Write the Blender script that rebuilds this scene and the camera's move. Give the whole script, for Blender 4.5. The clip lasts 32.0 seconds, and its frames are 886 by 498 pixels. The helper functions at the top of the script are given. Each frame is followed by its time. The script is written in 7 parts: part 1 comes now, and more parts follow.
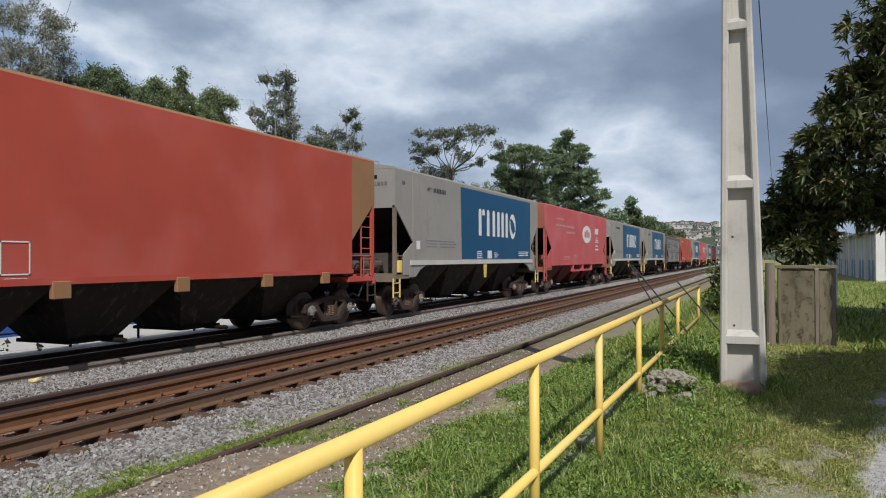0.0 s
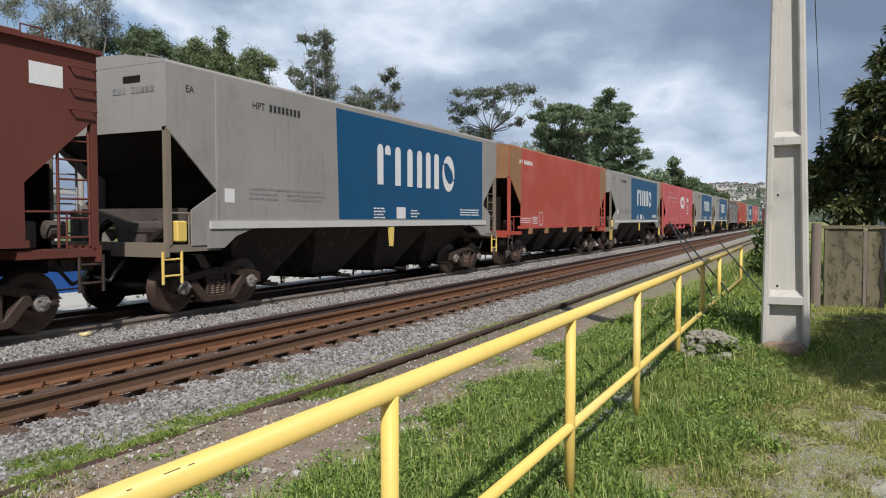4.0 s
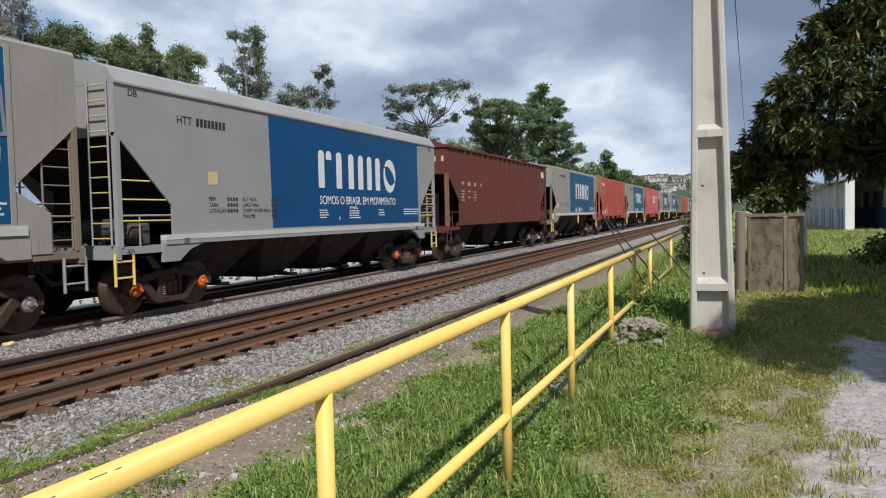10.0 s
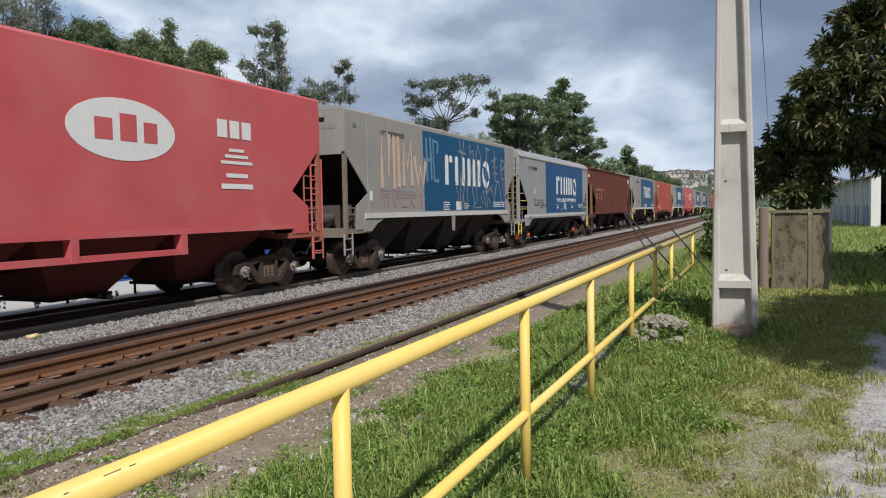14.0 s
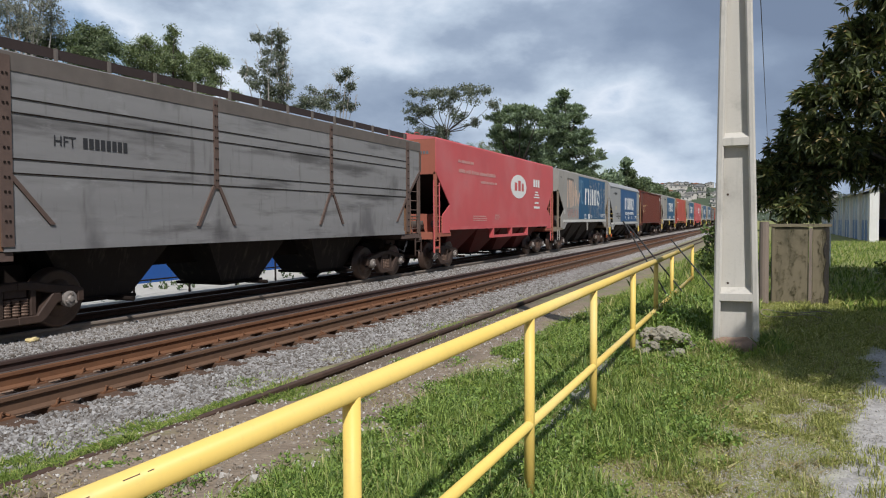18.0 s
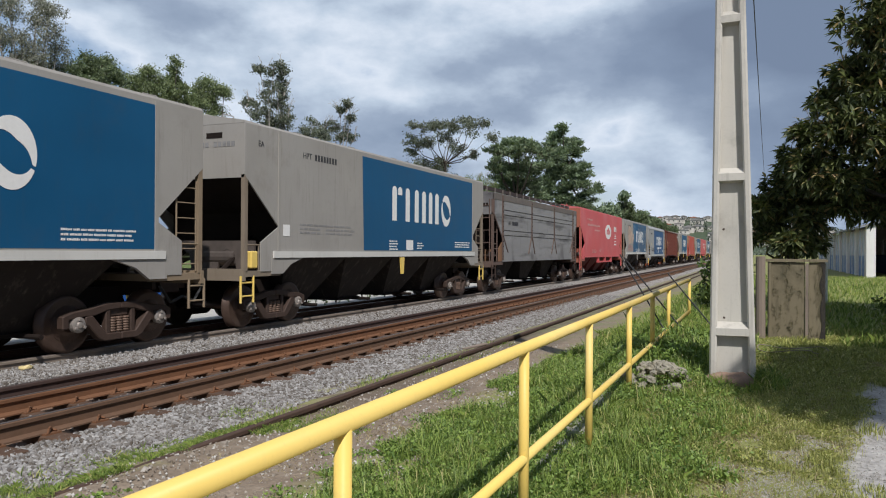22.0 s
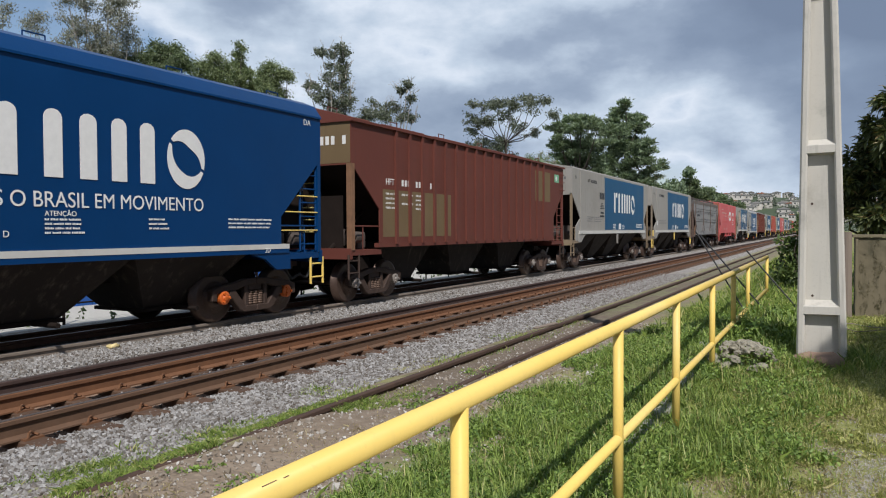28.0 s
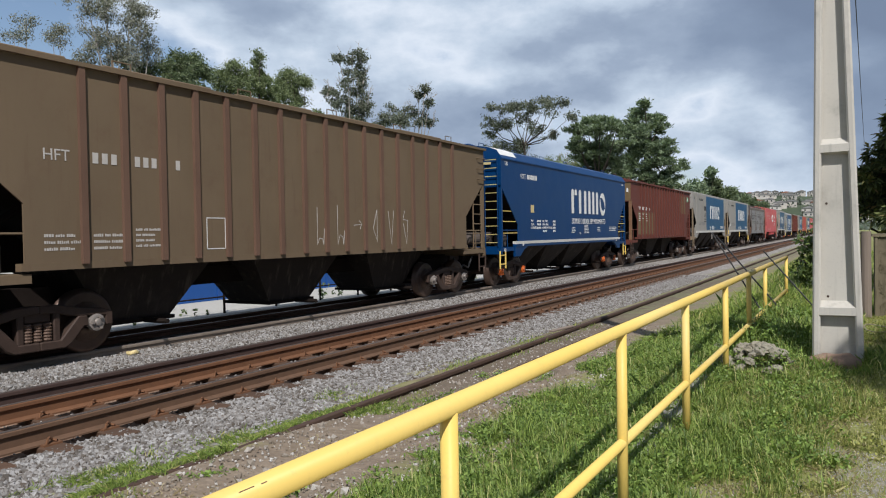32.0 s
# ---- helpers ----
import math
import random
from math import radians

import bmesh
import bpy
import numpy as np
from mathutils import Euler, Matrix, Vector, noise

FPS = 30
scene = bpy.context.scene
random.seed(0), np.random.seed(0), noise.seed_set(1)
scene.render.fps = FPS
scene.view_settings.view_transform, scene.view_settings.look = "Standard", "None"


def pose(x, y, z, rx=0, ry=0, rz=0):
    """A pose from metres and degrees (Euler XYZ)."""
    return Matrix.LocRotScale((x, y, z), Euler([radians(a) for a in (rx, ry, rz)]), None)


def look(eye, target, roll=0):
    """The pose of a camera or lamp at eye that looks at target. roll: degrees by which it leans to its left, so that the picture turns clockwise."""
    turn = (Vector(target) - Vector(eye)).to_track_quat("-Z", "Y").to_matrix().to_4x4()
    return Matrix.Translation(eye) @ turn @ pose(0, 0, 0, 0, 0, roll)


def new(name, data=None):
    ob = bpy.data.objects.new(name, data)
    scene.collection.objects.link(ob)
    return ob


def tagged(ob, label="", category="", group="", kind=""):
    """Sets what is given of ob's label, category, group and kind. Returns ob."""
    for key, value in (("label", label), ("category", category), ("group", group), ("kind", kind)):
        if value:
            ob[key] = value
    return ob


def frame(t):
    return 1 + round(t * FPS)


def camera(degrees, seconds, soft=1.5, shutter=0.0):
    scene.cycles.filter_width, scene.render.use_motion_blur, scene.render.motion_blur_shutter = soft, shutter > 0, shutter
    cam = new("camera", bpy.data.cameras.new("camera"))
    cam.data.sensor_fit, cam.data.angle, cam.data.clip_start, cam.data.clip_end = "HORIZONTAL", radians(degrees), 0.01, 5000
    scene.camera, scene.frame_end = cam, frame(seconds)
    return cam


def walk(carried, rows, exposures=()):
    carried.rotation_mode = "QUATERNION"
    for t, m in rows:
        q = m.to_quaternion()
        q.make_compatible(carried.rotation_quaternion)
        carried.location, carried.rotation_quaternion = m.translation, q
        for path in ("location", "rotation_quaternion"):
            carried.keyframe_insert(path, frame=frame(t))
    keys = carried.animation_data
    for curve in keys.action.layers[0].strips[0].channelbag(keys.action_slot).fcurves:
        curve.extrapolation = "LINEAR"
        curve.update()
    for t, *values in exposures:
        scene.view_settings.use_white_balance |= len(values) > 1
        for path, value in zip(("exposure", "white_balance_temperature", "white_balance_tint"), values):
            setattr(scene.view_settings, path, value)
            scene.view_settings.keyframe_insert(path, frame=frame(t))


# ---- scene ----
cam = camera(61.8, 32.0, soft=1.1)
PATH = [
    (0, (0.726, 0.33, 1.668), (-0.066, 2.166, 1.694), -0.2),
    (0.5, (0.7, 0.333, 1.675), (-0.074, 2.177, 1.698), -0.4),
    (1, (0.691, 0.349, 1.67), (-0.076, 2.196, 1.712), 0.4),
    (1.5, (0.704, 0.344, 1.662), (-0.055, 2.194, 1.646), -0.4),
    (2, (0.724, 0.324, 1.658), (-0.102, 2.144, 1.585), 0.1),
    (2.5, (0.728, 0.342, 1.658), (-0.134, 2.146, 1.609), -1.1),
    (4.5, (0.736, 0.335, 1.63), (-0.145, 2.128, 1.538), 0.4),
    (5, (0.744, 0.325, 1.636), (-0.112, 2.13, 1.534), 0.6),
    (5.5, (0.747, 0.309, 1.636), (-0.063, 2.134, 1.527), 0.5),
    (6, (0.737, 0.312, 1.633), (-0.024, 2.158, 1.527), 0.0),
    (6.5, (0.754, 0.299, 1.635), (0.02, 2.158, 1.548), -0.3),
    (7, (0.767, 0.315, 1.631), (0.068, 2.186, 1.539), -1.1),
    (7.5, (0.767, 0.331, 1.63), (0.061, 2.2, 1.546), -1.3),
    (8, (0.77, 0.324, 1.636), (0.068, 2.195, 1.553), -1.3),
    (8.5, (0.776, 0.327, 1.631), (0.081, 2.199, 1.53), -1.6),
    (9, (0.771, 0.334, 1.634), (0.053, 2.198, 1.539), -1.7),
    (9.5, (0.77, 0.338, 1.638), (0.047, 2.2, 1.545), -1.1),
    (10, (0.77, 0.326, 1.63), (0.034, 2.183, 1.54), -1.3),
    (10.5, (0.746, 0.349, 1.631), (-0.086, 2.162, 1.488), -2.2),
    (11, (0.745, 0.338, 1.637), (-0.105, 2.146, 1.544), -2.1),
    (11.5, (0.743, 0.349, 1.634), (-0.08, 2.17, 1.546), -2.1),
    (12, (0.743, 0.346, 1.63), (-0.069, 2.172, 1.554), -2.6),
    (12.5, (0.745, 0.347, 1.633), (-0.068, 2.173, 1.554), -2.4),
    (13, (0.743, 0.346, 1.635), (-0.022, 2.193, 1.596), -1.9),
    (13.5, (0.735, 0.353, 1.634), (-0.035, 2.198, 1.557), -1.2),
    (15.5, (0.888, 0.378, 1.617), (0.058, 2.194, 1.501), -1.8),
    (16, (0.849, 0.392, 1.621), (-0.027, 2.185, 1.501), -1.0),
    (16.5, (0.822, 0.373, 1.627), (-0.029, 2.182, 1.551), -0.3),
    (17, (0.759, 0.365, 1.637), (-0.054, 2.192, 1.602), -0.2),
    (17.5, (0.71, 0.334, 1.631), (-0.05, 2.183, 1.588), 0.5),
    (18, (0.719, 0.33, 1.633), (-0.06, 2.17, 1.555), -0.3),
    (18.5, (0.736, 0.34, 1.631), (0.017, 2.206, 1.586), 0.0),
    (19, (0.743, 0.357, 1.626), (0.023, 2.221, 1.546), 0.1),
    (19.5, (0.74, 0.341, 1.63), (0.012, 2.203, 1.56), -0.2),
    (20, (0.744, 0.33, 1.634), (0.015, 2.192, 1.591), 0.0),
    (20.5, (0.75, 0.321, 1.633), (0.001, 2.175, 1.611), 0.3),
    (21, (0.748, 0.33, 1.64), (0.035, 2.198, 1.634), 0.5),
    (21.5, (0.739, 0.329, 1.634), (0.004, 2.188, 1.63), 0.3),
    (22, (0.738, 0.322, 1.639), (-0.037, 2.166, 1.645), 0.3),
    (22.5, (0.744, 0.319, 1.639), (-0.03, 2.163, 1.63), 0.2),
    (23, (0.744, 0.317, 1.639), (-0.075, 2.141, 1.628), 0.1),
    (23.5, (0.746, 0.317, 1.635), (-0.081, 2.137, 1.558), 0.4),
    (24, (0.744, 0.33, 1.643), (-0.067, 2.158, 1.605), 0.5),
    (24.5, (0.746, 0.34, 1.639), (-0.106, 2.149, 1.59), -0.1),
    (25, (0.749, 0.343, 1.639), (-0.094, 2.156, 1.59), -0.3),
    (25.5, (0.747, 0.34, 1.642), (-0.09, 2.156, 1.615), -0.3),
    (27.5, (0.699, 0.311, 1.639), (-0.187, 2.103, 1.618), -0.4),
    (28, (0.561, 0.282, 1.627), (-0.358, 2.057, 1.579), -0.3),
    (28.5, (0.483, 0.258, 1.63), (-0.47, 2.016, 1.596), 0.9),
    (29, (0.409, 0.248, 1.625), (-0.524, 2.016, 1.618), 2.8),
    (29.5, (0.402, 0.214, 1.627), (-0.569, 1.962, 1.639), 3.3),
    (30, (0.465, 0.196, 1.633), (-0.535, 1.926, 1.712), 1.8),
    (30.5, (0.557, 0.287, 1.632), (-0.379, 2.055, 1.648), -0.0),
    (31, (0.649, 0.303, 1.631), (-0.288, 2.07, 1.616), -0.7),
    (31.5, (0.675, 0.307, 1.634), (-0.272, 2.067, 1.566), -0.9),
    (32, (0.668, 0.307, 1.639), (-0.301, 2.056, 1.601), -1.0),
]
walk(cam, [(t, look(eye, target, roll)) for t, eye, target, roll in PATH],
     [(t, stops, 6420, 11) for t, stops in ((0, -0.17), (3, -0.05), (6, 0.04), (10, 0.0), (12, -0.12), (14, -0.06), (20, -0.06), (24, -0.11), (28, -0.07), (32, -0.05))])

# ---- world, sun, exposure ----
SUN_EL, SUN_AZ = 48.0, 143.0   # azimuth clockwise from +y


def make_world():
    w = bpy.data.worlds.new("sky")
    scene.world = w
    w.use_nodes = True
    nt = w.node_tree
    nt.nodes.clear()
    N, L = nt.nodes.new, nt.links.new
    out, bg = N("ShaderNodeOutputWorld"), N("ShaderNodeBackground")
    sky = N("ShaderNodeTexSky")
    sky.sky_type, sky.sun_disc = "NISHITA", False
    sky.sun_elevation, sky.sun_rotation = radians(SUN_EL), radians(SUN_AZ)
    sky.air_density, sky.dust_density = 1.0, 1.5
    co, mp = N("ShaderNodeTexCoord"), N("ShaderNodeMapping")
    mp.inputs["Scale"].default_value = (1.0, 1.0, 1.9)
    mp.inputs["Location"].default_value = (1.35, 0.9, 0.22)
    L(co.outputs["Generated"], mp.inputs["Vector"])
    n1, n2 = N("ShaderNodeTexNoise"), N("ShaderNodeTexNoise")
    for n, sc, de, ro in ((n1, 2.1, 3.0, 0.45), (n2, 7.0, 7.0, 0.56)):
        n.inputs["Scale"].default_value, n.inputs["Detail"].default_value, n.inputs["Roughness"].default_value = sc, de, ro
        L(mp.outputs["Vector"], n.inputs["Vector"])
    sep = N("ShaderNodeSeparateXYZ")
    L(co.outputs["Generated"], sep.inputs[0])
    # thick cloud base overhead, brighter and more broken towards the horizon
    lift = N("ShaderNodeValToRGB")
    e = lift.color_ramp.elements
    e[0].position, e[0].color = 0.02, (0.36, 0.36, 0.36, 1)
    e[1].position, e[1].color = 0.60, (0.54, 0.54, 0.54, 1)
    for p, k in ((0.11, 0.335), (0.18, 0.335), (0.25, 0.425), (0.34, 0.385)):
        e.new(p).color = (k, k, k, 1)
    L(sep.outputs[2], lift.inputs["Fac"])
    fluff = N("ShaderNodeMath")
    fluff.operation = "MULTIPLY_ADD"
    fluff.inputs[1].default_value, fluff.inputs[2].default_value = 0.48, -1.19
    L(n2.outputs["Fac"], fluff.inputs[0])
    mass = N("ShaderNodeMath")
    mass.operation = "MULTIPLY_ADD"
    mass.inputs[1].default_value = 1.85
    L(n1.outputs["Fac"], mass.inputs[0]), L(fluff.outputs[0], mass.inputs[2])
    # the heavier bank of cloud lies over the far end of the line
    bank = N("ShaderNodeMath")
    bank.operation = "MULTIPLY_ADD"
    bank.inputs[1].default_value, bank.inputs[2].default_value = 0.48, 0.212
    L(sep.outputs[0], bank.inputs[0])
    heavy = N("ShaderNodeMath")
    L(mass.outputs[0], heavy.inputs[0]), L(bank.outputs[0], heavy.inputs[1])
    add = N("ShaderNodeMath")
    L(heavy.outputs[0], add.inputs[0]), L(lift.outputs["Color"], add.inputs[1])
    cover = N("ShaderNodeValToRGB")
    cover.color_ramp.elements[0].position, cover.color_ramp.elements[1].position = 0.16, 0.27
    L(add.outputs[0], cover.inputs["Fac"])
    tone = N("ShaderNodeValToRGB")
    e = tone.color_ramp.elements
    e[0].position, e[0].color = 0.24, (5.2, 6.1, 7.3, 1)
    e[1].position, e[1].color = 0.74, (1.75, 2.3, 3.3, 1)
    for p, c in ((0.30, (6.6, 7.3, 8.2, 1)), (0.37, (4.9, 5.8, 6.9, 1)), (0.46, (3.1, 3.85, 5.0, 1)), (0.58, (2.2, 2.85, 3.95, 1))):
        e.new(p).color = c
    L(add.outputs[0], tone.inputs["Fac"])
    mix = N("ShaderNodeMix")
    mix.data_type = "RGBA"
    L(cover.outputs["Color"], mix.inputs["Factor"])
    L(sky.outputs["Color"], mix.inputs["A"])
    L(tone.outputs["Color"], mix.inputs["B"])
    L(mix.outputs["Result"], bg.inputs["Color"])
    bg.inputs["Strength"].default_value = 0.115
    L(bg.outputs["Background"], out.inputs["Surface"])


make_world()
sun = new("sun", bpy.data.lights.new("sun", "SUN"))
sun.data.energy, sun.data.angle, sun.data.color = 4.6, radians(0.6), (1.0, 0.972, 0.945)
_az, _el = radians(SUN_AZ), radians(SUN_EL)
SUN_DIR = Vector((math.sin(_az) * math.cos(_el), math.cos(_az) * math.cos(_el), math.sin(_el)))
sun.matrix_world = look(SUN_DIR * 60, (0, 0, 0))


# ---- materials ----
class Graph:
    """A small builder of node materials."""

    def __init__(self, name):
        self.m = bpy.data.materials.new(name)
        self.m.use_nodes = True
        self.t = self.m.node_tree
        self.t.nodes.clear()
        self.out = self.t.nodes.new("ShaderNodeOutputMaterial")
        self.bsdf = self.t.nodes.new("ShaderNodeBsdfPrincipled")
        self.link(self.bsdf.outputs[0], self.out.inputs[0])

    def link(self, a, b):
        self.t.links.new(a, b)

    def put(self, sock, v):
        if hasattr(v, "is_output"):
            self.link(v, sock)
        elif hasattr(v, "__len__") and len(v) == 3 and sock.type == "RGBA":
            sock.default_value = (*v, 1)
        else:
            sock.default_value = v

    def coord(self, kind="Object", scale=(1, 1, 1)):
        c, mp = self.t.nodes.new("ShaderNodeTexCoord"), self.t.nodes.new("ShaderNodeMapping")
        mp.inputs["Scale"].default_value = scale
        self.link(c.outputs[kind], mp.inputs["Vector"])
        return mp.outputs["Vector"]

    def position(self):
        return self.t.nodes.new("ShaderNodeNewGeometry").outputs["Position"]

    def noise(self, scale, detail=4.0, rough=0.6, vec=None, distort=0.0):
        n = self.t.nodes.new("ShaderNodeTexNoise")
        n.inputs["Scale"].default_value, n.inputs["Detail"].default_value = scale, detail
        n.inputs["Roughness"].default_value, n.inputs["Distortion"].default_value = rough, distort
        if vec is not None:
            self.link(vec, n.inputs["Vector"])
        return n.outputs["Fac"]

    def voronoi(self, scale, vec=None, out="Distance", feature="F1"):
        n = self.t.nodes.new("ShaderNodeTexVoronoi")
        n.feature = feature
        n.inputs["Scale"].default_value = scale
        if vec is not None:
            self.link(vec, n.inputs["Vector"])
        return n.outputs[out]

    def math(self, op, a, b=0.0):
        n = self.t.nodes.new("ShaderNodeMath")
        n.operation = op
        self.put(n.inputs[0], a), self.put(n.inputs[1], b)
        return n.outputs[0]

    def span(self, v, a, b):
        """0 at a, 1 at b, smooth between."""
        n = self.t.nodes.new("ShaderNodeMapRange")
        n.interpolation_type = "SMOOTHSTEP"
        self.link(v, n.inputs["Value"])
        n.inputs["From Min"].default_value, n.inputs["From Max"].default_value = a, b
        return n.outputs["Result"]

    def ramp(self, fac, *stops):
        n = self.t.nodes.new("ShaderNodeValToRGB")
        e = n.color_ramp.elements
        while len(e) < len(stops):
            e.new(0.5)
        for k, (p, c) in zip(e, stops):
            k.position, k.color = p, (*c, 1)
        self.link(fac, n.inputs["Fac"])
        return n.outputs["Color"]

    def mix(self, fac, a, b, how="MIX"):
        n = self.t.nodes.new("ShaderNodeMix")
        n.data_type, n.blend_type = "RGBA", how
        self.put(n.inputs["Factor"], fac), self.put(n.inputs["A"], a), self.put(n.inputs["B"], b)
        return n.outputs["Result"]

    def bump(self, height, strength=0.3, dist=0.02):
        n = self.t.nodes.new("ShaderNodeBump")
        n.inputs["Strength"].default_value, n.inputs["Distance"].default_value = strength, dist
        self.link(height, n.inputs["Height"])
        self.link(n.outputs["Normal"], self.bsdf.inputs["Normal"])

    def done(self, color, rough=0.6, metal=0.0, spec=0.5):
        self.put(self.bsdf.inputs["Base Color"], color)
        self.put(self.bsdf.inputs["Roughness"], rough)
        self.bsdf.inputs["Metallic"].default_value = metal
        self.bsdf.inputs["Specular IOR Level"].default_value = spec
        return self.m


def shade(c, k):
    return tuple(min(1.0, v * k) for v in c)


def worn_paint(name, color, dirt=(0.10, 0.075, 0.055), amount=0.35, rough=0.55, streak=0.35, bleach=None, wide=6.0):
    """Weathered wagon paint: fading, streaks that run down, grime in patches."""
    g = Graph(name)
    info = g.t.nodes.new("ShaderNodeObjectInfo")
    def moved(vec):
        n = g.t.nodes.new("ShaderNodeVectorMath")
        n.operation = "ADD"
        off = g.t.nodes.new("ShaderNodeCombineXYZ")
        for k, f in enumerate((31.0, 57.0, 13.0)):
            g.link(g.math("MULTIPLY", info.outputs["Random"], f), off.inputs[k])
        g.link(vec, n.inputs[0]), g.link(off.outputs[0], n.inputs[1])
        return n.outputs[0]
    v = moved(g.coord())
    vs = moved(g.coord(scale=(wide, wide, wide / 12)))
    fade = g.noise(0.7, 3, 0.6, v)
    c = g.mix(fade, shade(color, 0.82), shade(color, 1.18))
    if bleach:
        c = g.mix(g.math("MULTIPLY", g.span(g.noise(0.55, 3, 0.5, v), 0.42, 0.72), 0.6), c, bleach)
    st = g.span(g.noise(1.6, 5, 0.65, vs), 0.52 if wide > 3 else 0.46, 0.8 if wide > 3 else 0.66)
    c = g.mix(g.math("MULTIPLY", st, streak), c, dirt)
    gr = g.span(g.noise(1.1, 6, 0.7, v, 0.15), 0.5, 0.78)
    c = g.mix(g.math("MULTIPLY", gr, amount), c, dirt)
    if wide < 3:
        blot = g.span(g.noise(3.2, 8, 0.75, v, 0.8), 0.5, 0.66)
        c = g.mix(g.math("MULTIPLY", blot, 0.6), c, dirt)
        pale = g.span(g.noise(5.5, 6, 0.7, v), 0.58, 0.7)
        c = g.mix(g.math("MULTIPLY", pale, 0.5), c, shade(color, 1.6))
    fine = g.noise(40, 3, 0.7, v)
    c = g.mix(g.math("MULTIPLY", g.span(fine, 0.55, 0.75), 0.12), c, shade(dirt, 0.7))
    g.bump(g.noise(1.3, 3, 0.5, v), 0.25, 0.03)
    return g.done(c, g.math("ADD", g.math("MULTIPLY", fade, 0.2), rough - 0.1), 0.0, 0.25)


def smeared_steel():
    """Bare grey plate with soot wiped along it in long bands, darker stains and pale rubbed places."""
    g = Graph("bare_steel_gray")
    long_bands = g.coord(scale=(1.0, 0.22, 1.9))
    drips = g.coord(scale=(5.0, 5.0, 0.7))
    base = g.mix(g.noise(0.8, 4, 0.6, long_bands), (0.185, 0.18, 0.178), (0.31, 0.305, 0.298))
    soot = g.span(g.noise(1.5, 6, 0.6, long_bands), 0.5, 0.72)
    c = g.mix(g.math("MULTIPLY", soot, 0.75), base, (0.06, 0.055, 0.053))
    c = g.mix(g.math("MULTIPLY", g.span(g.noise(1.3, 5, 0.6, drips), 0.55, 0.78), 0.5), c, (0.085, 0.076, 0.07))
    c = g.mix(g.math("MULTIPLY", g.span(g.noise(2.6, 7, 0.7, g.coord(scale=(1.0, 0.5, 1.3))), 0.56, 0.7), 0.45), c, (0.34, 0.335, 0.33))
    blot = g.span(g.noise(0.75, 4, 0.55, g.coord(scale=(1.0, 1.0, 0.6))), 0.54, 0.68)
    c = g.mix(g.math("MULTIPLY", blot, 0.6), c, (0.075, 0.07, 0.072))
    g.bump(g.noise(1.3, 3, 0.5, g.coord()), 0.25, 0.03)
    return g.done(c, 0.6, 0.1, 0.3)


def plain(name, color, rough=0.6, metal=0.0, vary=0.25, scale=6.0, bump=0.15, dist=0.01, random_tone=0.0, spec=0.5):
    g = Graph(name)
    v = g.coord()
    n = g.noise(scale, 5, 0.65, v)
    big = g.noise(scale * 0.15, 3, 0.6, v)
    c = g.mix(n, shade(color, 1 - vary), shade(color, 1 + vary))
    c = g.mix(g.math("MULTIPLY", big, vary), c, shade(color, 0.55))
    if random_tone:
        info = g.t.nodes.new("ShaderNodeObjectInfo")
        c = g.mix(g.math("MULTIPLY", info.outputs["Random"], random_tone), c, shade(color, 0.45))
    if bump:
        g.bump(n, bump, dist)
    return g.done(c, rough, metal, spec)


def leaf_material(name, dark, light, dry=None):
    g = Graph(name)
    r = g.t.nodes.new("ShaderNodeNewGeometry").outputs["Random Per Island"]
    stops = [(0.0, dark), (0.85, light)] + ([(0.97, dry)] if dry else [])
    c = g.ramp(r, *stops)
    g.done(c, 0.5, 0.0, 0.3)
    tr = g.t.nodes.new("ShaderNodeBsdfTranslucent")
    g.put(tr.inputs["Color"], g.mix(1.0, c, (1.3, 1.45, 0.6), "MULTIPLY"))
    ms = g.t.nodes.new("ShaderNodeMixShader")
    ms.inputs[0].default_value = 0.16
    g.link(g.bsdf.outputs[0], ms.inputs[1]), g.link(tr.outputs[0], ms.inputs[2]), g.link(ms.outputs[0], g.out.inputs[0])
    return g.m


def stone_material(name, dark, mid, light):
    g = Graph(name)
    r = g.t.nodes.new("ShaderNodeNewGeometry").outputs["Random Per Island"]
    c = g.ramp(r, (0.0, dark), (0.5, mid), (1.0, light))
    n = g.noise(60, 3, 0.6, g.position())
    c = g.mix(g.math("MULTIPLY", n, 0.5), c, shade(dark, 0.8))
    return g.done(c, 0.95, 0.0, 0.15)


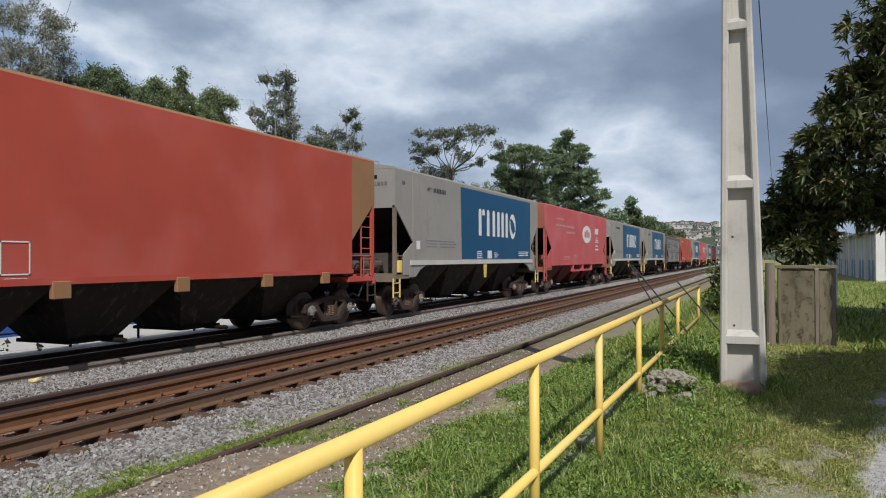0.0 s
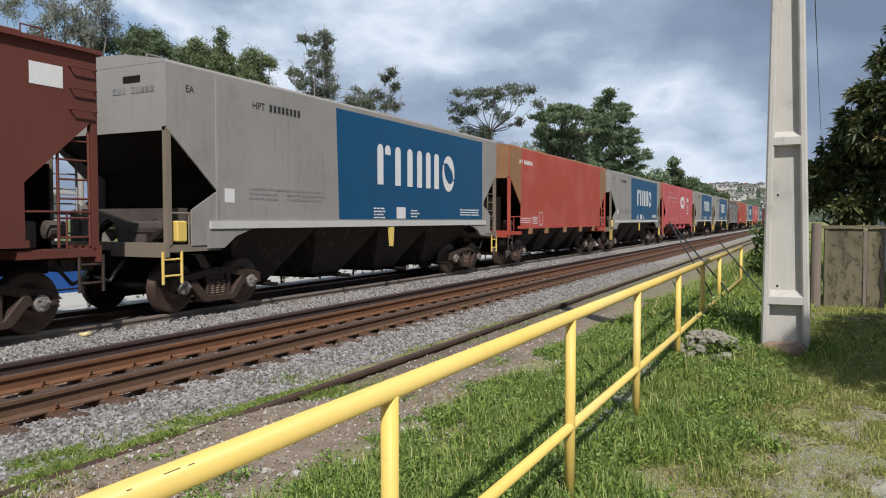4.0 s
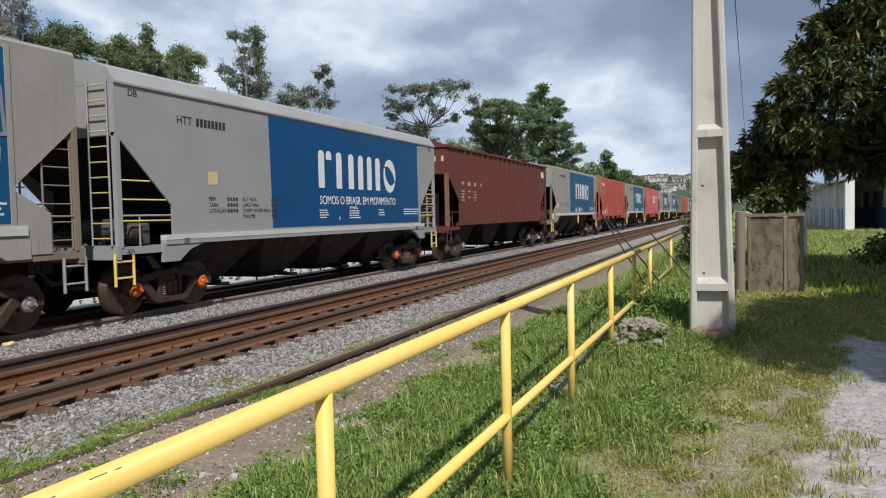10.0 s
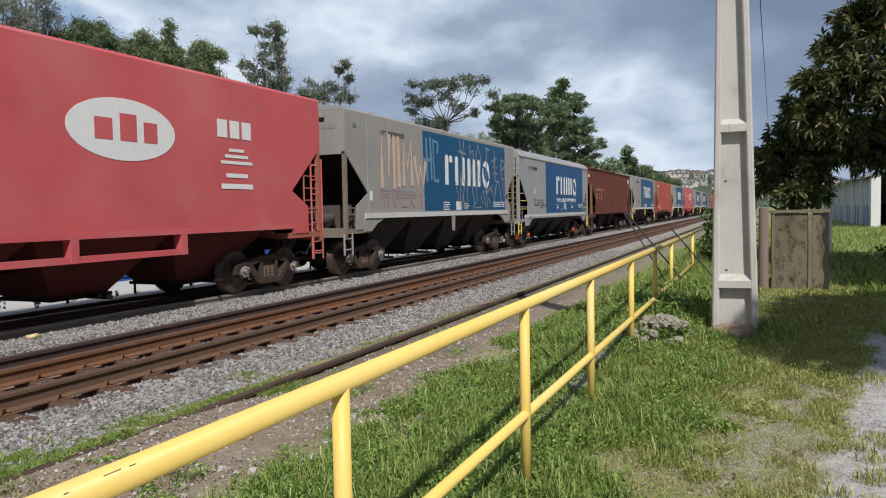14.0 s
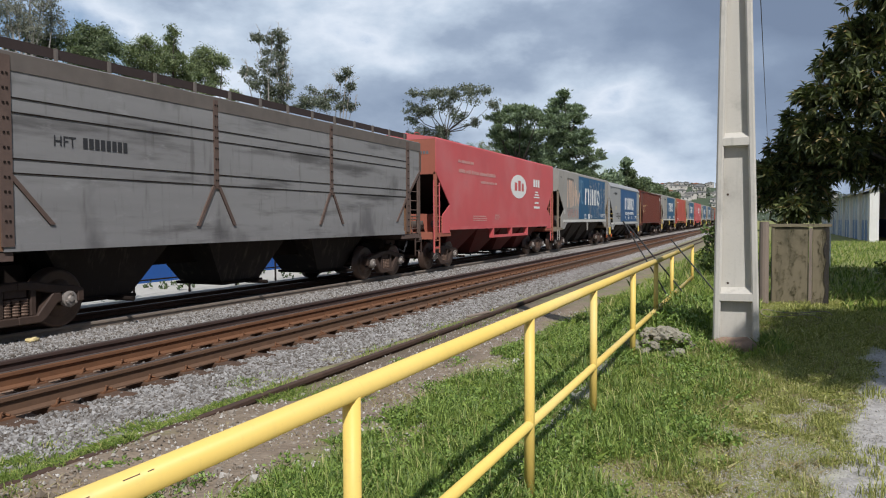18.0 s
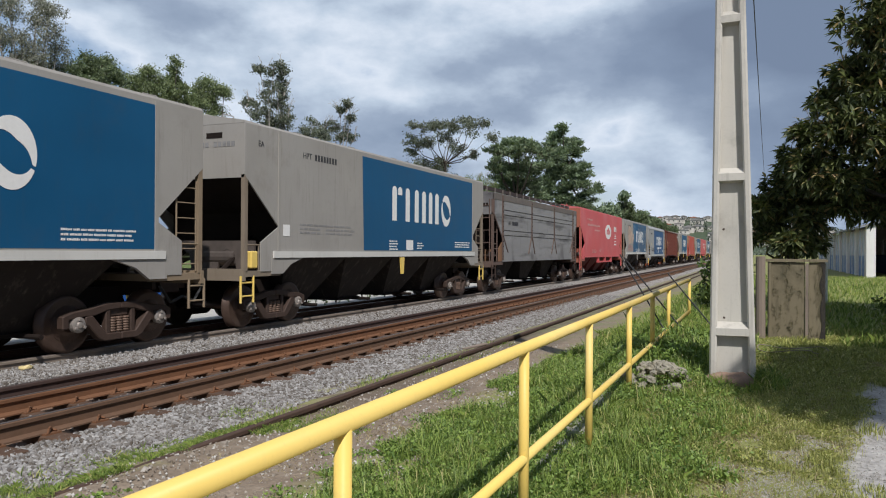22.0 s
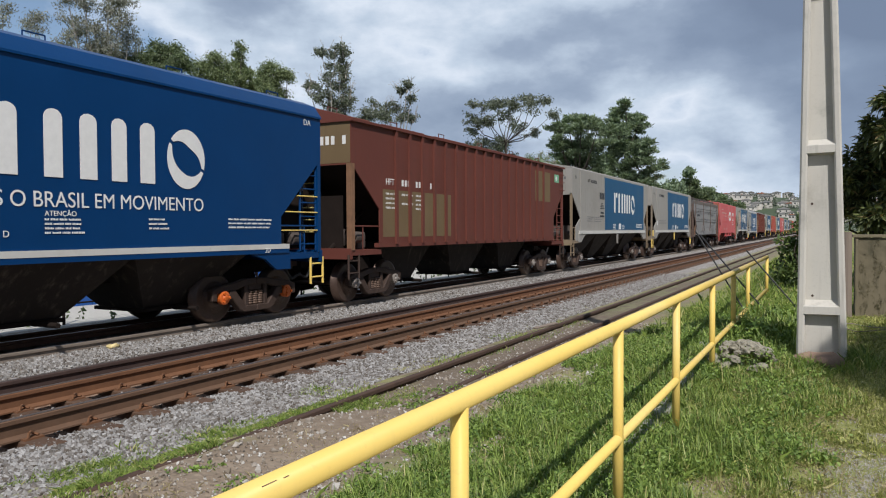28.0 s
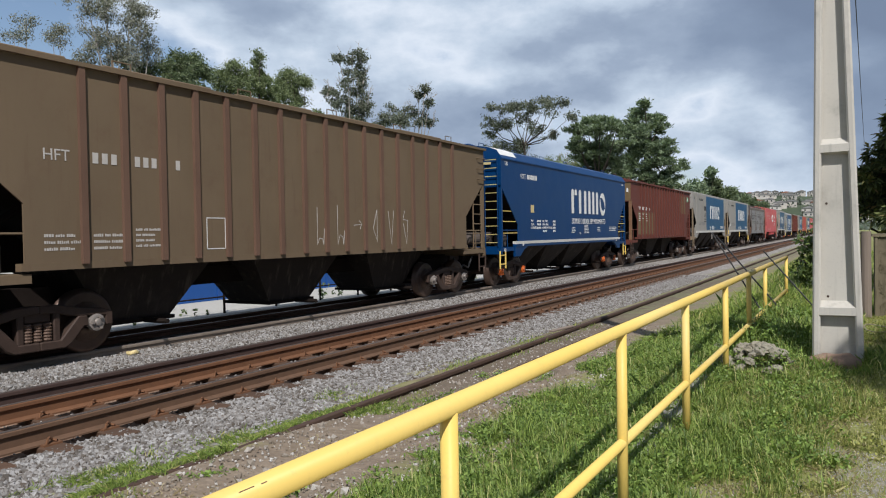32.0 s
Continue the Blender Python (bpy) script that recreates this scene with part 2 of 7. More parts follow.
def ground_material():
    """Grass soil, dirt, ballast, rust-stained ballast, gravel drive and pale yard, by place with ragged edges."""
    g = Graph("ground_soil")
    p = g.position()
    s = g.t.nodes.new("ShaderNodeSeparateXYZ")
    g.link(p, s.inputs[0])
    x, y = s.outputs[0], s.outputs[1]
    wob = g.math("MULTIPLY", g.math("SUBTRACT", g.noise(0.9, 5, 0.65, p), 0.5), 1.6)
    xx, yy = g.math("ADD", x, wob), g.math("ADD", y, g.math("MULTIPLY", wob, 1.6))
    fine, mid = g.noise(9, 6, 0.7, p), g.noise(2.2, 5, 0.65, p)
    stones = g.voronoi(24, p, "Color")
    grey = g.ramp(stones, (0.1, (0.15, 0.13, 0.11)), (0.5, (0.29, 0.27, 0.245)), (0.9, (0.44, 0.42, 0.39)))
    ballast = g.mix(g.span(mid, 0.45, 0.8), grey, (0.17, 0.12, 0.085))
    rust = g.mix(g.span(fine, 0.35, 0.65), (0.11, 0.055, 0.03), (0.26, 0.165, 0.105))
    dirt = g.mix(fine, (0.11, 0.08, 0.052), (0.37, 0.295, 0.22))
    dirt = g.mix(g.math("MULTIPLY", g.span(mid, 0.45, 0.7), 0.6), dirt, (0.17, 0.125, 0.09))
    soil = g.mix(fine, (0.12, 0.14, 0.04), (0.32, 0.32, 0.115))
    soil = g.mix(g.span(mid, 0.5, 0.7), soil, (0.30, 0.26, 0.15))
    gravel = g.mix(g.span(fine, 0.3, 0.7), (0.27, 0.255, 0.235), (0.44, 0.42, 0.39))
    yard = g.mix(fine, (0.36, 0.345, 0.30), (0.52, 0.50, 0.46))
    field = g.mix(mid, (0.07, 0.11, 0.025), (0.16, 0.19, 0.06))
    c = g.mix(g.span(xx, -13.2, -12.6), yard, ballast)
    c = g.mix(g.span(xx, -21.0, -20.0), field, c)
    between = g.math("MULTIPLY", g.span(x, -7.55, -7.3), g.span(x, -5.45, -5.75))
    c = g.mix(g.math("MULTIPLY", between, 0.85), c, rust)
    # the train's shade, put into the ground colour as a dark strip
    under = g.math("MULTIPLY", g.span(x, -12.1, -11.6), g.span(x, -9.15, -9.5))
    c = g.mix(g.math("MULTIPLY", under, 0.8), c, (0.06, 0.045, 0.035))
    c = g.mix(g.span(xx, -4.55, -4.15), c, dirt)
    c = g.mix(g.math("MULTIPLY", g.span(xx, -4.7, -4.4), g.math("MULTIPLY", g.span(xx, -3.5, -3.9), g.span(mid, 0.42, 0.6))), c, soil)
    # darker brown along the siding rails, growing from y 5.5 to 8
    siding_dark = g.math("MULTIPLY", g.math("MULTIPLY", g.span(xx, -4.1, -3.8), g.span(xx, -2.6, -3.0)), g.span(yy, 5.5, 8.0))
    c = g.mix(g.math("MULTIPLY", siding_dark, 0.7), c, g.mix(fine, (0.06, 0.045, 0.032), (0.20, 0.16, 0.12)))
    worn = g.math("MULTIPLY", g.math("MULTIPLY", g.span(xx, -4.3, -3.7), g.span(yy, 13.0, 17.0)), g.span(mid, 0.4, 0.6))
    c = g.mix(g.math("MULTIPLY", worn, 0.8), c, g.mix(fine, (0.13, 0.14, 0.06), (0.27, 0.26, 0.15)))
    c = g.mix(g.span(xx, -2.5, -2.0), c, soil)
    drive = g.math("MULTIPLY", g.span(g.math("SUBTRACT", g.math("SUBTRACT", x, g.math("MULTIPLY", wob, 0.3)), g.math("MULTIPLY", y, 0.188)), -0.1, 0.28), g.span(yy, 9.6, 8.8))
    c = g.mix(drive, c, gravel)
    patch = g.math("MULTIPLY", g.math("MULTIPLY", g.span(x, 0.2, 0.7), g.span(y, 7.6, 6.4)), g.span(mid, 0.56, 0.66))
    c = g.mix(patch, c, gravel)
    g.bump(g.math("ADD", g.voronoi(24, p), g.math("MULTIPLY", fine, 0.7)), 0.4, 0.03)
    return g.done(c, 0.9, 0.0, 0.2)


M = {}
M["ground"] = ground_material()
M["grass"] = leaf_material("grass_blade", (0.068, 0.12, 0.025), (0.275, 0.355, 0.078), (0.44, 0.40, 0.17))
M["mown"] = leaf_material("mown_grass_blade", (0.145, 0.165, 0.045), (0.385, 0.39, 0.115), (0.56, 0.50, 0.25))
M["weed"] = leaf_material("broad_weed_leaf", (0.062, 0.118, 0.025), (0.24, 0.335, 0.075))
M["red_soil"] = plain("reddish_soil", (0.30, 0.20, 0.14), 0.95, 0.0, 0.35, 12, 0.6, 0.03)
M["straw"] = leaf_material("dry_grass", (0.20, 0.155, 0.08), (0.45, 0.38, 0.23))
M["stone"] = stone_material("ballast_stone", (0.10, 0.082, 0.066), (0.265, 0.252, 0.236), (0.46, 0.45, 0.435))
M["gravel_pale"] = stone_material("pale_gravel", (0.29, 0.27, 0.235), (0.43, 0.41, 0.375), (0.56, 0.535, 0.50))
M["pebble"] = stone_material("dirt_pebble", (0.17, 0.135, 0.10), (0.33, 0.29, 0.24), (0.62, 0.60, 0.56))
M["rail"] = plain("rusty_rail", (0.125, 0.058, 0.032), 0.85, 0.0, 0.45, 9)
M["rail_top"] = plain("worn_rail_head", (0.17, 0.14, 0.125), 0.45, 0.5, 0.3, 5, 0.05)
M["rail_dark"] = plain("dark_rail", (0.065, 0.038, 0.03), 0.8, 0.0, 0.4, 7)
M["rail_orange"] = plain("orange_rust_rail", (0.17, 0.076, 0.034), 0.9, 0.0, 0.4, 6)
M["rail_brown"] = plain("brown_rail", (0.135, 0.074, 0.042), 0.85, 0.0, 0.35, 6)
M["rail_grey"] = plain("worn_grey_rail", (0.235, 0.19, 0.15), 0.75, 0.1, 0.4, 6)
M["buried"] = plain("half_buried_rail", (0.075, 0.042, 0.027), 0.9, 0.0, 0.5, 7, 0.4)
M["sleeper"] = plain("sleeper_rust", (0.115, 0.063, 0.036), 0.85, 0.0, 0.4, 9, 0.4, 0.02, 0.5)
M["yellow"] = worn_paint("yellow_railing_paint", (0.76, 0.54, 0.135), (0.42, 0.31, 0.15), 0.3, 0.45, 0.16, (0.80, 0.62, 0.24))
M["rust_chip"] = plain("rust_chip", (0.16, 0.10, 0.05), 0.9, 0.0, 0.4, 40)
M["concrete"] = worn_paint("pole_concrete", (0.49, 0.465, 0.41), (0.19, 0.175, 0.15), 0.6, 0.9, 0.45)
M["oldwood"] = worn_paint("mossy_board", (0.185, 0.155, 0.10), (0.05, 0.047, 0.028), 0.85, 0.9, 0.9, (0.29, 0.255, 0.18), 13.0)
M["dry_moss"] = leaf_material("dry_creeper", (0.085, 0.077, 0.04), (0.20, 0.175, 0.105), (0.27, 0.23, 0.15))
M["gray"] = worn_paint("wagon_gray", (0.30, 0.283, 0.255), (0.15, 0.125, 0.10), 0.32, 0.6, 0.38, (0.34, 0.325, 0.30))
M["gray_new"] = worn_paint("wagon_gray_clean", (0.31, 0.308, 0.30), (0.2, 0.18, 0.15), 0.12, 0.5, 0.12)
M["steel"] = smeared_steel()
M["blue"] = worn_paint("wagon_blue", (0.007, 0.076, 0.17), (0.05, 0.07, 0.10), 0.22, 0.45, 0.2)
M["blue_clean"] = worn_paint("wagon_clean_blue", (0.003, 0.064, 0.185), (0.03, 0.06, 0.11), 0.15, 0.4, 0.12)
M["blue_new"] = worn_paint("wagon_deep_blue", (0.001, 0.037, 0.13), (0.006, 0.03, 0.08), 0.12, 0.4, 0.1)
M["orange"] = worn_paint("wagon_orange_red", (0.42, 0.072, 0.046), (0.29, 0.11, 0.07), 0.3, 0.6, 0.22, (0.53, 0.125, 0.10))
M["orange_pale"] = worn_paint("wagon_faded_orange", (0.31, 0.165, 0.08), (0.19, 0.12, 0.065), 0.5, 0.65, 0.4)
M["red"] = worn_paint("wagon_red", (0.53, 0.098, 0.10), (0.36, 0.14, 0.12), 0.25, 0.55, 0.2, (0.58, 0.175, 0.175))
M["brown"] = worn_paint("wagon_brown", (0.135, 0.042, 0.030), (0.07, 0.04, 0.03), 0.35, 0.65, 0.3)
M["olive"] = worn_paint("wagon_dusty_brown", (0.158, 0.114, 0.07), (0.12, 0.07, 0.045), 0.45, 0.7, 0.4)
M["rib_brown"] = worn_paint("reddish_brown_rib", (0.145, 0.085, 0.058), (0.09, 0.05, 0.035), 0.4, 0.7, 0.4)
M["tan"] = worn_paint("wagon_tan_patch", (0.165, 0.115, 0.06), (0.10, 0.06, 0.04), 0.3, 0.7, 0.4)
M["gray_dusty"] = worn_paint("wagon_gray_dusty", (0.215, 0.175, 0.13), (0.12, 0.085, 0.06), 0.5, 0.75, 0.5)
M["dark"] = plain("dark_underframe", (0.02, 0.0145, 0.012), 0.9, 0.0, 0.5, 3, 0.2, spec=0.12)
M["pocket"] = worn_paint("dusty_discharge_pocket", (0.028, 0.022, 0.019), (0.125, 0.098, 0.08), 0.25, 0.85, 0.8, None, 4.0)
M["pocket_red"] = worn_paint("grimy_red_pocket", (0.10, 0.018, 0.015), (0.06, 0.045, 0.038), 0.4, 0.8, 0.7, None, 4.0)
M["bogie"] = plain("bogie_iron", (0.066, 0.041, 0.030), 0.7, 0.15, 0.85, 4, 0.6, spec=0.4)
M["cap"] = plain("worn_bearing_cap", (0.30, 0.265, 0.235), 0.55, 0.3, 0.35, 20, 0.2)
M["tank"] = plain("grimy_brown_equipment", (0.10, 0.08, 0.068), 0.7, 0.1, 0.6, 5, 0.3)
M["spring"] = plain("rusty_spring", (0.125, 0.075, 0.05), 0.7, 0.1, 0.5, 12, 0.3)
M["wheel"] = plain("wheel_steel", (0.105, 0.068, 0.052), 0.42, 0.5, 0.55, 5, 0.1)
M["white"] = plain("stencil_white", (0.74, 0.73, 0.70), 0.6, 0.0, 0.12, 10, 0)
M["black"] = plain("stencil_black", (0.03, 0.03, 0.032), 0.6, 0.0, 0.2, 10, 0)
M["strip"] = worn_paint("sill_strip", (0.55, 0.54, 0.50), (0.25, 0.2, 0.15), 0.25, 0.6, 0.2)
M["cap_orange"] = plain("bearing_cap_orange", (0.62, 0.13, 0.02), 0.5, 0.0, 0.2, 20)
M["bark"] = plain("bark", (0.075, 0.06, 0.048), 0.9, 0.0, 0.35, 10, 0.5, 0.03)
M["bark_dark"] = plain("dark_bark", (0.03, 0.025, 0.02), 0.9, 0.0, 0.35, 10, 0.5, 0.03)
M["post_wood"] = worn_paint("weathered_post", (0.22, 0.175, 0.14), (0.06, 0.05, 0.035), 0.5, 0.9, 0.6)
M["bark_pale"] = plain("pale_bark", (0.36, 0.33, 0.29), 0.85, 0.0, 0.3, 8, 0.4, 0.02)
M["leaf_euc"] = leaf_material("eucalyptus_leaf", (0.085, 0.092, 0.075), (0.29, 0.295, 0.24))
M["leaf_dark"] = leaf_material("dense_leaf", (0.045, 0.068, 0.038), (0.16, 0.20, 0.10))
M["leaf_bamboo"] = leaf_material("bamboo_leaf", (0.07, 0.098, 0.045), (0.225, 0.27, 0.13))
M["leaf_bush"] = leaf_material("bush_leaf", (0.035, 0.065, 0.02), (0.14, 0.19, 0.055))
# distance haze is mixed into this leaf colour
M["leaf_far"] = leaf_material("hazed_far_leaf", (0.085, 0.10, 0.085), (0.17, 0.19, 0.15))
M["leaf_con"] = leaf_material("conifer_leaf", (0.07, 0.105, 0.07), (0.25, 0.315, 0.185))
M["leaf_scrag"] = leaf_material("grey_green_leaf", (0.055, 0.067, 0.052), (0.19, 0.21, 0.155))
M["leaf_mango"] = leaf_material("mango_leaf", (0.014, 0.024, 0.011), (0.14, 0.165, 0.058), (0.27, 0.19, 0.085))
M["wall_white"] = worn_paint("whitewash", (0.72, 0.71, 0.68), (0.35, 0.32, 0.28), 0.25, 0.85, 0.3)
M["wall_blue"] = worn_paint("blue_dado_paint", (0.06, 0.13, 0.32), (0.08, 0.09, 0.12), 0.3, 0.8, 0.3)
M["panel_grey"] = worn_paint("panel_pale_grey", (0.42, 0.46, 0.50), (0.2, 0.2, 0.2), 0.3, 0.8, 0.3)
M["panel_blue"] = worn_paint("panel_faded_blue", (0.17, 0.25, 0.38), (0.1, 0.11, 0.13), 0.3, 0.8, 0.3)
M["roof_grey"] = plain("fibre_cement_roof", (0.27, 0.26, 0.25), 0.9, 0.0, 0.25, 4)
M["tarp"] = plain("blue_sheet", (0.012, 0.08, 0.30), 0.6, 0.0, 0.15, 3)
M["roof_tile"] = plain("clay_roof", (0.33, 0.13, 0.075), 0.9, 0.0, 0.3, 3)
M["house"] = plain("house_plaster", (0.62, 0.58, 0.52), 0.9, 0.0, 0.2, 1, 0, 0.01, 0.5)
M["cable"] = plain("cable_black", (0.02, 0.02, 0.02), 0.6, 0.0, 0.1, 5, 0)
M["glass_dark"] = plain("dark_window", (0.02, 0.025, 0.03), 0.15, 0.0, 0.1, 2, 0)
M["rock"] = plain("rubble", (0.34, 0.31, 0.235), 0.9, 0.0, 0.55, 9, 0.8, 0.05, 0.45)
M["kerb"] = worn_paint("overgrown_kerb_concrete", (0.26, 0.25, 0.21), (0.10, 0.10, 0.07), 0.7, 0.95, 0.3)
M["hill"] = plain("far_hill_green", (0.06, 0.085, 0.04), 0.95, 0.0, 0.5, 0.05, 0)


# ---- mesh helpers ----
def box(bm, x0, x1, y0, y1, z0, z1):
    v = [bm.verts.new(p) for p in ((x0, y0, z0), (x1, y0, z0), (x1, y1, z0), (x0, y1, z0), (x0, y0, z1), (x1, y0, z1), (x1, y1, z1), (x0, y1, z1))]
    for f in ((0, 3, 2, 1), (4, 5, 6, 7), (0, 1, 5, 4), (1, 2, 6, 5), (2, 3, 7, 6), (3, 0, 4, 7)):
        bm.faces.new([v[i] for i in f])


def prism(bm, pts, axis, a, b):
    """A 2D outline pushed along an axis from a to b. axis x: pts are (y, z); y: (x, z); z: (x, y)."""
    def at(p, d):
        return {"x": (d, p[0], p[1]), "y": (p[0], d, p[1]), "z": (p[0], p[1], d)}[axis]
    lo, hi = [bm.verts.new(at(p, a)) for p in pts], [bm.verts.new(at(p, b)) for p in pts]
    n = len(pts)
    for i in range(n):
        bm.faces.new((lo[i], lo[(i + 1) % n], hi[(i + 1) % n], hi[i]))
    bm.faces.new(lo[::-1]), bm.faces.new(hi)


def tube(bm, p, q, r, r2=None, n=8, caps=True):
    p, q, r2 = Vector(p), Vector(q), r if r2 is None else r2
    d = (q - p).normalized()
    a = d.orthogonal().normalized()
    b = d.cross(a)
    rings = [[bm.verts.new(c + (a * math.cos(2 * math.pi * i / n) + b * math.sin(2 * math.pi * i / n)) * k) for i in range(n)] for c, k in ((p, r), (q, r2))]
    for i in range(n):
        bm.faces.new((rings[0][i], rings[0][(i + 1) % n], rings[1][(i + 1) % n], rings[1][i]))
    if caps:
        bm.faces.new(rings[0][::-1]), bm.faces.new(rings[1])


def pipe(bm, pts, r, n=8):
    for a, b in zip(pts, pts[1:]):
        tube(bm, a, b, r, None, n)


def lathe(bm, prof, axis="x", n=24, at=(0, 0, 0)):
    """Profile of (along, radius) turned about an axis through a point."""
    rings = []
    for u, r in prof:
        ring = []
        for i in range(n):
            c, s = r * math.cos(2 * math.pi * i / n), r * math.sin(2 * math.pi * i / n)
            ring.append(bm.verts.new(Vector(at) + Vector({"x": (u, c, s), "y": (c, u, s), "z": (c, s, u)}[axis])))
        rings.append(ring)
    for a, b in zip(rings, rings[1:]):
        for i in range(n):
            bm.faces.new((a[i], a[(i + 1) % n], b[(i + 1) % n], b[i]))
    bm.faces.new(rings[0][::-1]), bm.faces.new(rings[-1])


def bevelled(bm, w=0.01):
    bmesh.ops.recalc_face_normals(bm, faces=bm.faces)
    bmesh.ops.bevel(bm, geom=[e for e in bm.edges if e.is_manifold and e.calc_face_angle(0) > 0.6], offset=w, segments=1, affect="EDGES", profile=0.5)


def to_mesh(name, bm, material, smooth=False):
    bmesh.ops.recalc_face_normals(bm, faces=bm.faces)
    me = bpy.data.meshes.new(name)
    bm.to_mesh(me)
    bm.free()
    me.materials.append(material)
    if smooth:
        me.polygons.foreach_set("use_smooth", [True] * len(me.polygons))
    return me


def part(name, bm, material, parent=None, label="", smooth=False):
    ob = new(name, bm if isinstance(bm, bpy.types.Mesh) else to_mesh(name, bm, material, smooth))
    ob.parent = parent
    if label:
        ob["label"] = label
    return ob


def soup(name, verts, faces, material, parent=None):
    me = bpy.data.meshes.new(name)
    me.from_pydata(verts, [], faces)
    me.materials.append(material)
    ob = new(name, me)
    ob.parent = parent
    return ob


def thing(name, label, category, at=(0, 0, 0), group="", kind=""):
    ob = new(name)
    ob.empty_display_size = 0.2
    ob.location = at
    return tagged(ob, label, category, group, kind)


# ---- ground ----
def smooth(a, b, v):
    k = max(0.0, min(1.0, (v - a) / (b - a)))
    return k * k * (3 - 2 * k)


def ground_z(x, y):
    bank = smooth(-1.7, -0.7, x) * (0.02 + 0.33 * smooth(4.5, 12.0, y))
    bed = -0.215 + 0.02 * smooth(-7.4, -7.2, x) * (1 - smooth(-5.95, -5.75, x)) + 0.105 * smooth(-4.5, -3.8, x) + 0.095 * smooth(-2.7, -1.5, x)
    for r in (-6.80, -5.76):
        bed -= 0.075 * smooth(r - 0.28, r - 0.16, x) * (1 - smooth(r + 0.1, r + 0.24, x))
    bed += 0.10 * (1 - smooth(-8.4, -7.75, x)) * smooth(-13.0, -12.0, x)
    bed += 0.085 * math.exp(-((x + 3.45) / 0.42) ** 2) * (1 - smooth(4.9, 6.6, y))
    bed -= 0.13 * (1 - smooth(-13.6, -12.6, x))
    return bed + bank


def make_ground():
    xs = sorted({*np.round(np.arange(-15, 6.01, 0.3), 2), *np.round(np.arange(-40, -15, 2.5), 2), *np.round(np.arange(-7.3, -5.3, 0.08), 2), *np.arange(8, 40, 4), -2500, -900, -300, -120, -60, 60, 120, 300, 900, 2500})
    ys = sorted({*np.round(np.arange(-2, 30.01, 0.4), 2), *np.arange(32, 90, 4), *np.arange(-60, -2, 6), -900, -250, -110, 110, 150, 220, 350, 600, 1200, 3500})
    n = len(ys)
    verts = [(x, y, ground_z(x, y) + (0.02 * noise.noise((x * 1.7, y * 1.7, 0)) if -15 < x < 6 and y < 30 else 0)) for x in xs for y in ys]
    faces = [(i * n + j, (i + 1) * n + j, (i + 1) * n + j + 1, i * n + j + 1) for i in range(len(xs) - 1) for j in range(n - 1)]
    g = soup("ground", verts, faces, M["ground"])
    g.data.polygons.foreach_set("use_smooth", [True] * len(faces))
    tagged(g, "grass, bare dirt and grey railway ballast ground", "ground", kind="structure")
    return g


ground = make_ground()

# ---- tracks ----
TX = -10.17                      # middle of the train's track
RAIL = [(-0.075, -0.185), (0.075, -0.185), (0.075, -0.17), (0.012, -0.148), (0.012, -0.055), (0.037, -0.042), (0.037, -0.008), (0.028, 0.0), (-0.028, 0.0), (-0.037, -0.008), (-0.037, -0.042), (-0.012, -0.055), (-0.012, -0.148), (-0.075, -0.17)]


def rail(parent, x, z, y0, y1, material, polish):
    bm = bmesh.new()
    prism(bm, [(x + a, z + b) for a, b in RAIL], "y", y0, y1)
    r = part("rail", bm, material, parent)
    bm = bmesh.new()
    box(bm, x - 0.026, x + 0.026, y0, y1, z + 0.001, z + 0.004)
    part("running_surface", bm, polish, r, "wheel-polished rail head")


def track(label, xs, third, z, y0, y1, step, near, polish, paints=("rail", "rail", "rail"), sleep_z=-0.19):
    root = thing("railway_track", label, "railway track", kind="structure")
    for x, paint in zip((*xs, third), paints):
        rail(root, x, z, y0, y1, M[paint], polish)
    mid, half = (xs[0] + xs[1]) / 2, (xs[1] - xs[0]) / 2 + 0.42
    bm = bmesh.new()
    box(bm, -half, half, -0.11, 0.11, -0.11, 0.0)
    bevelled(bm, 0.012)
    me = to_mesh("sleeper", bm, M["sleeper"])
    bm = bmesh.new()
    for c in (xs[0] - mid, xs[1] - mid, third - mid):
        box(bm, c - 0.13, c + 0.13, -0.09, 0.09, 0.0, 0.018)
        for s in (-1, 1):
            pipe(bm, [(c + s * 0.12, -0.06, 0.018), (c + s * 0.115, -0.045, 0.062), (c + s * 0.09, -0.01, 0.066), (c + s * 0.07, 0.03, 0.042), (c + s * 0.11, 0.05, 0.03)], 0.013, 5)
    clip = to_mesh("rail_fastening", bm, M["rail_orange"])
    y = near
    while y < 75:
        s = part("sleeper", me, None, root)
        s.location = (mid + random.uniform(-0.03, 0.03), y + random.uniform(-0.03, 0.03), z + sleep_z)
        f = part("rail_fastening", clip, None, s)
        f.location = (mid - s.location.x, 0, 0)
        y += step
    return root


track("broad-gauge track under the moving goods train", (TX - 0.86, TX + 0.86), TX - 0.18, 0.0, -60, 420, 0.6, -3, M["rail_top"], ("rail", "rail_grey", "rail"))
track("empty rusty mixed-gauge track with three rails in ballast", (-7.46, -5.76), -6.80, 0.0, -60, 420, 0.6, -1, M["rail_top"], ("rail_dark", "rail_brown", "rail_orange"))
siding = thing("disused_siding", "disused siding rails half buried in dirt and grass", "railway track", kind="structure")


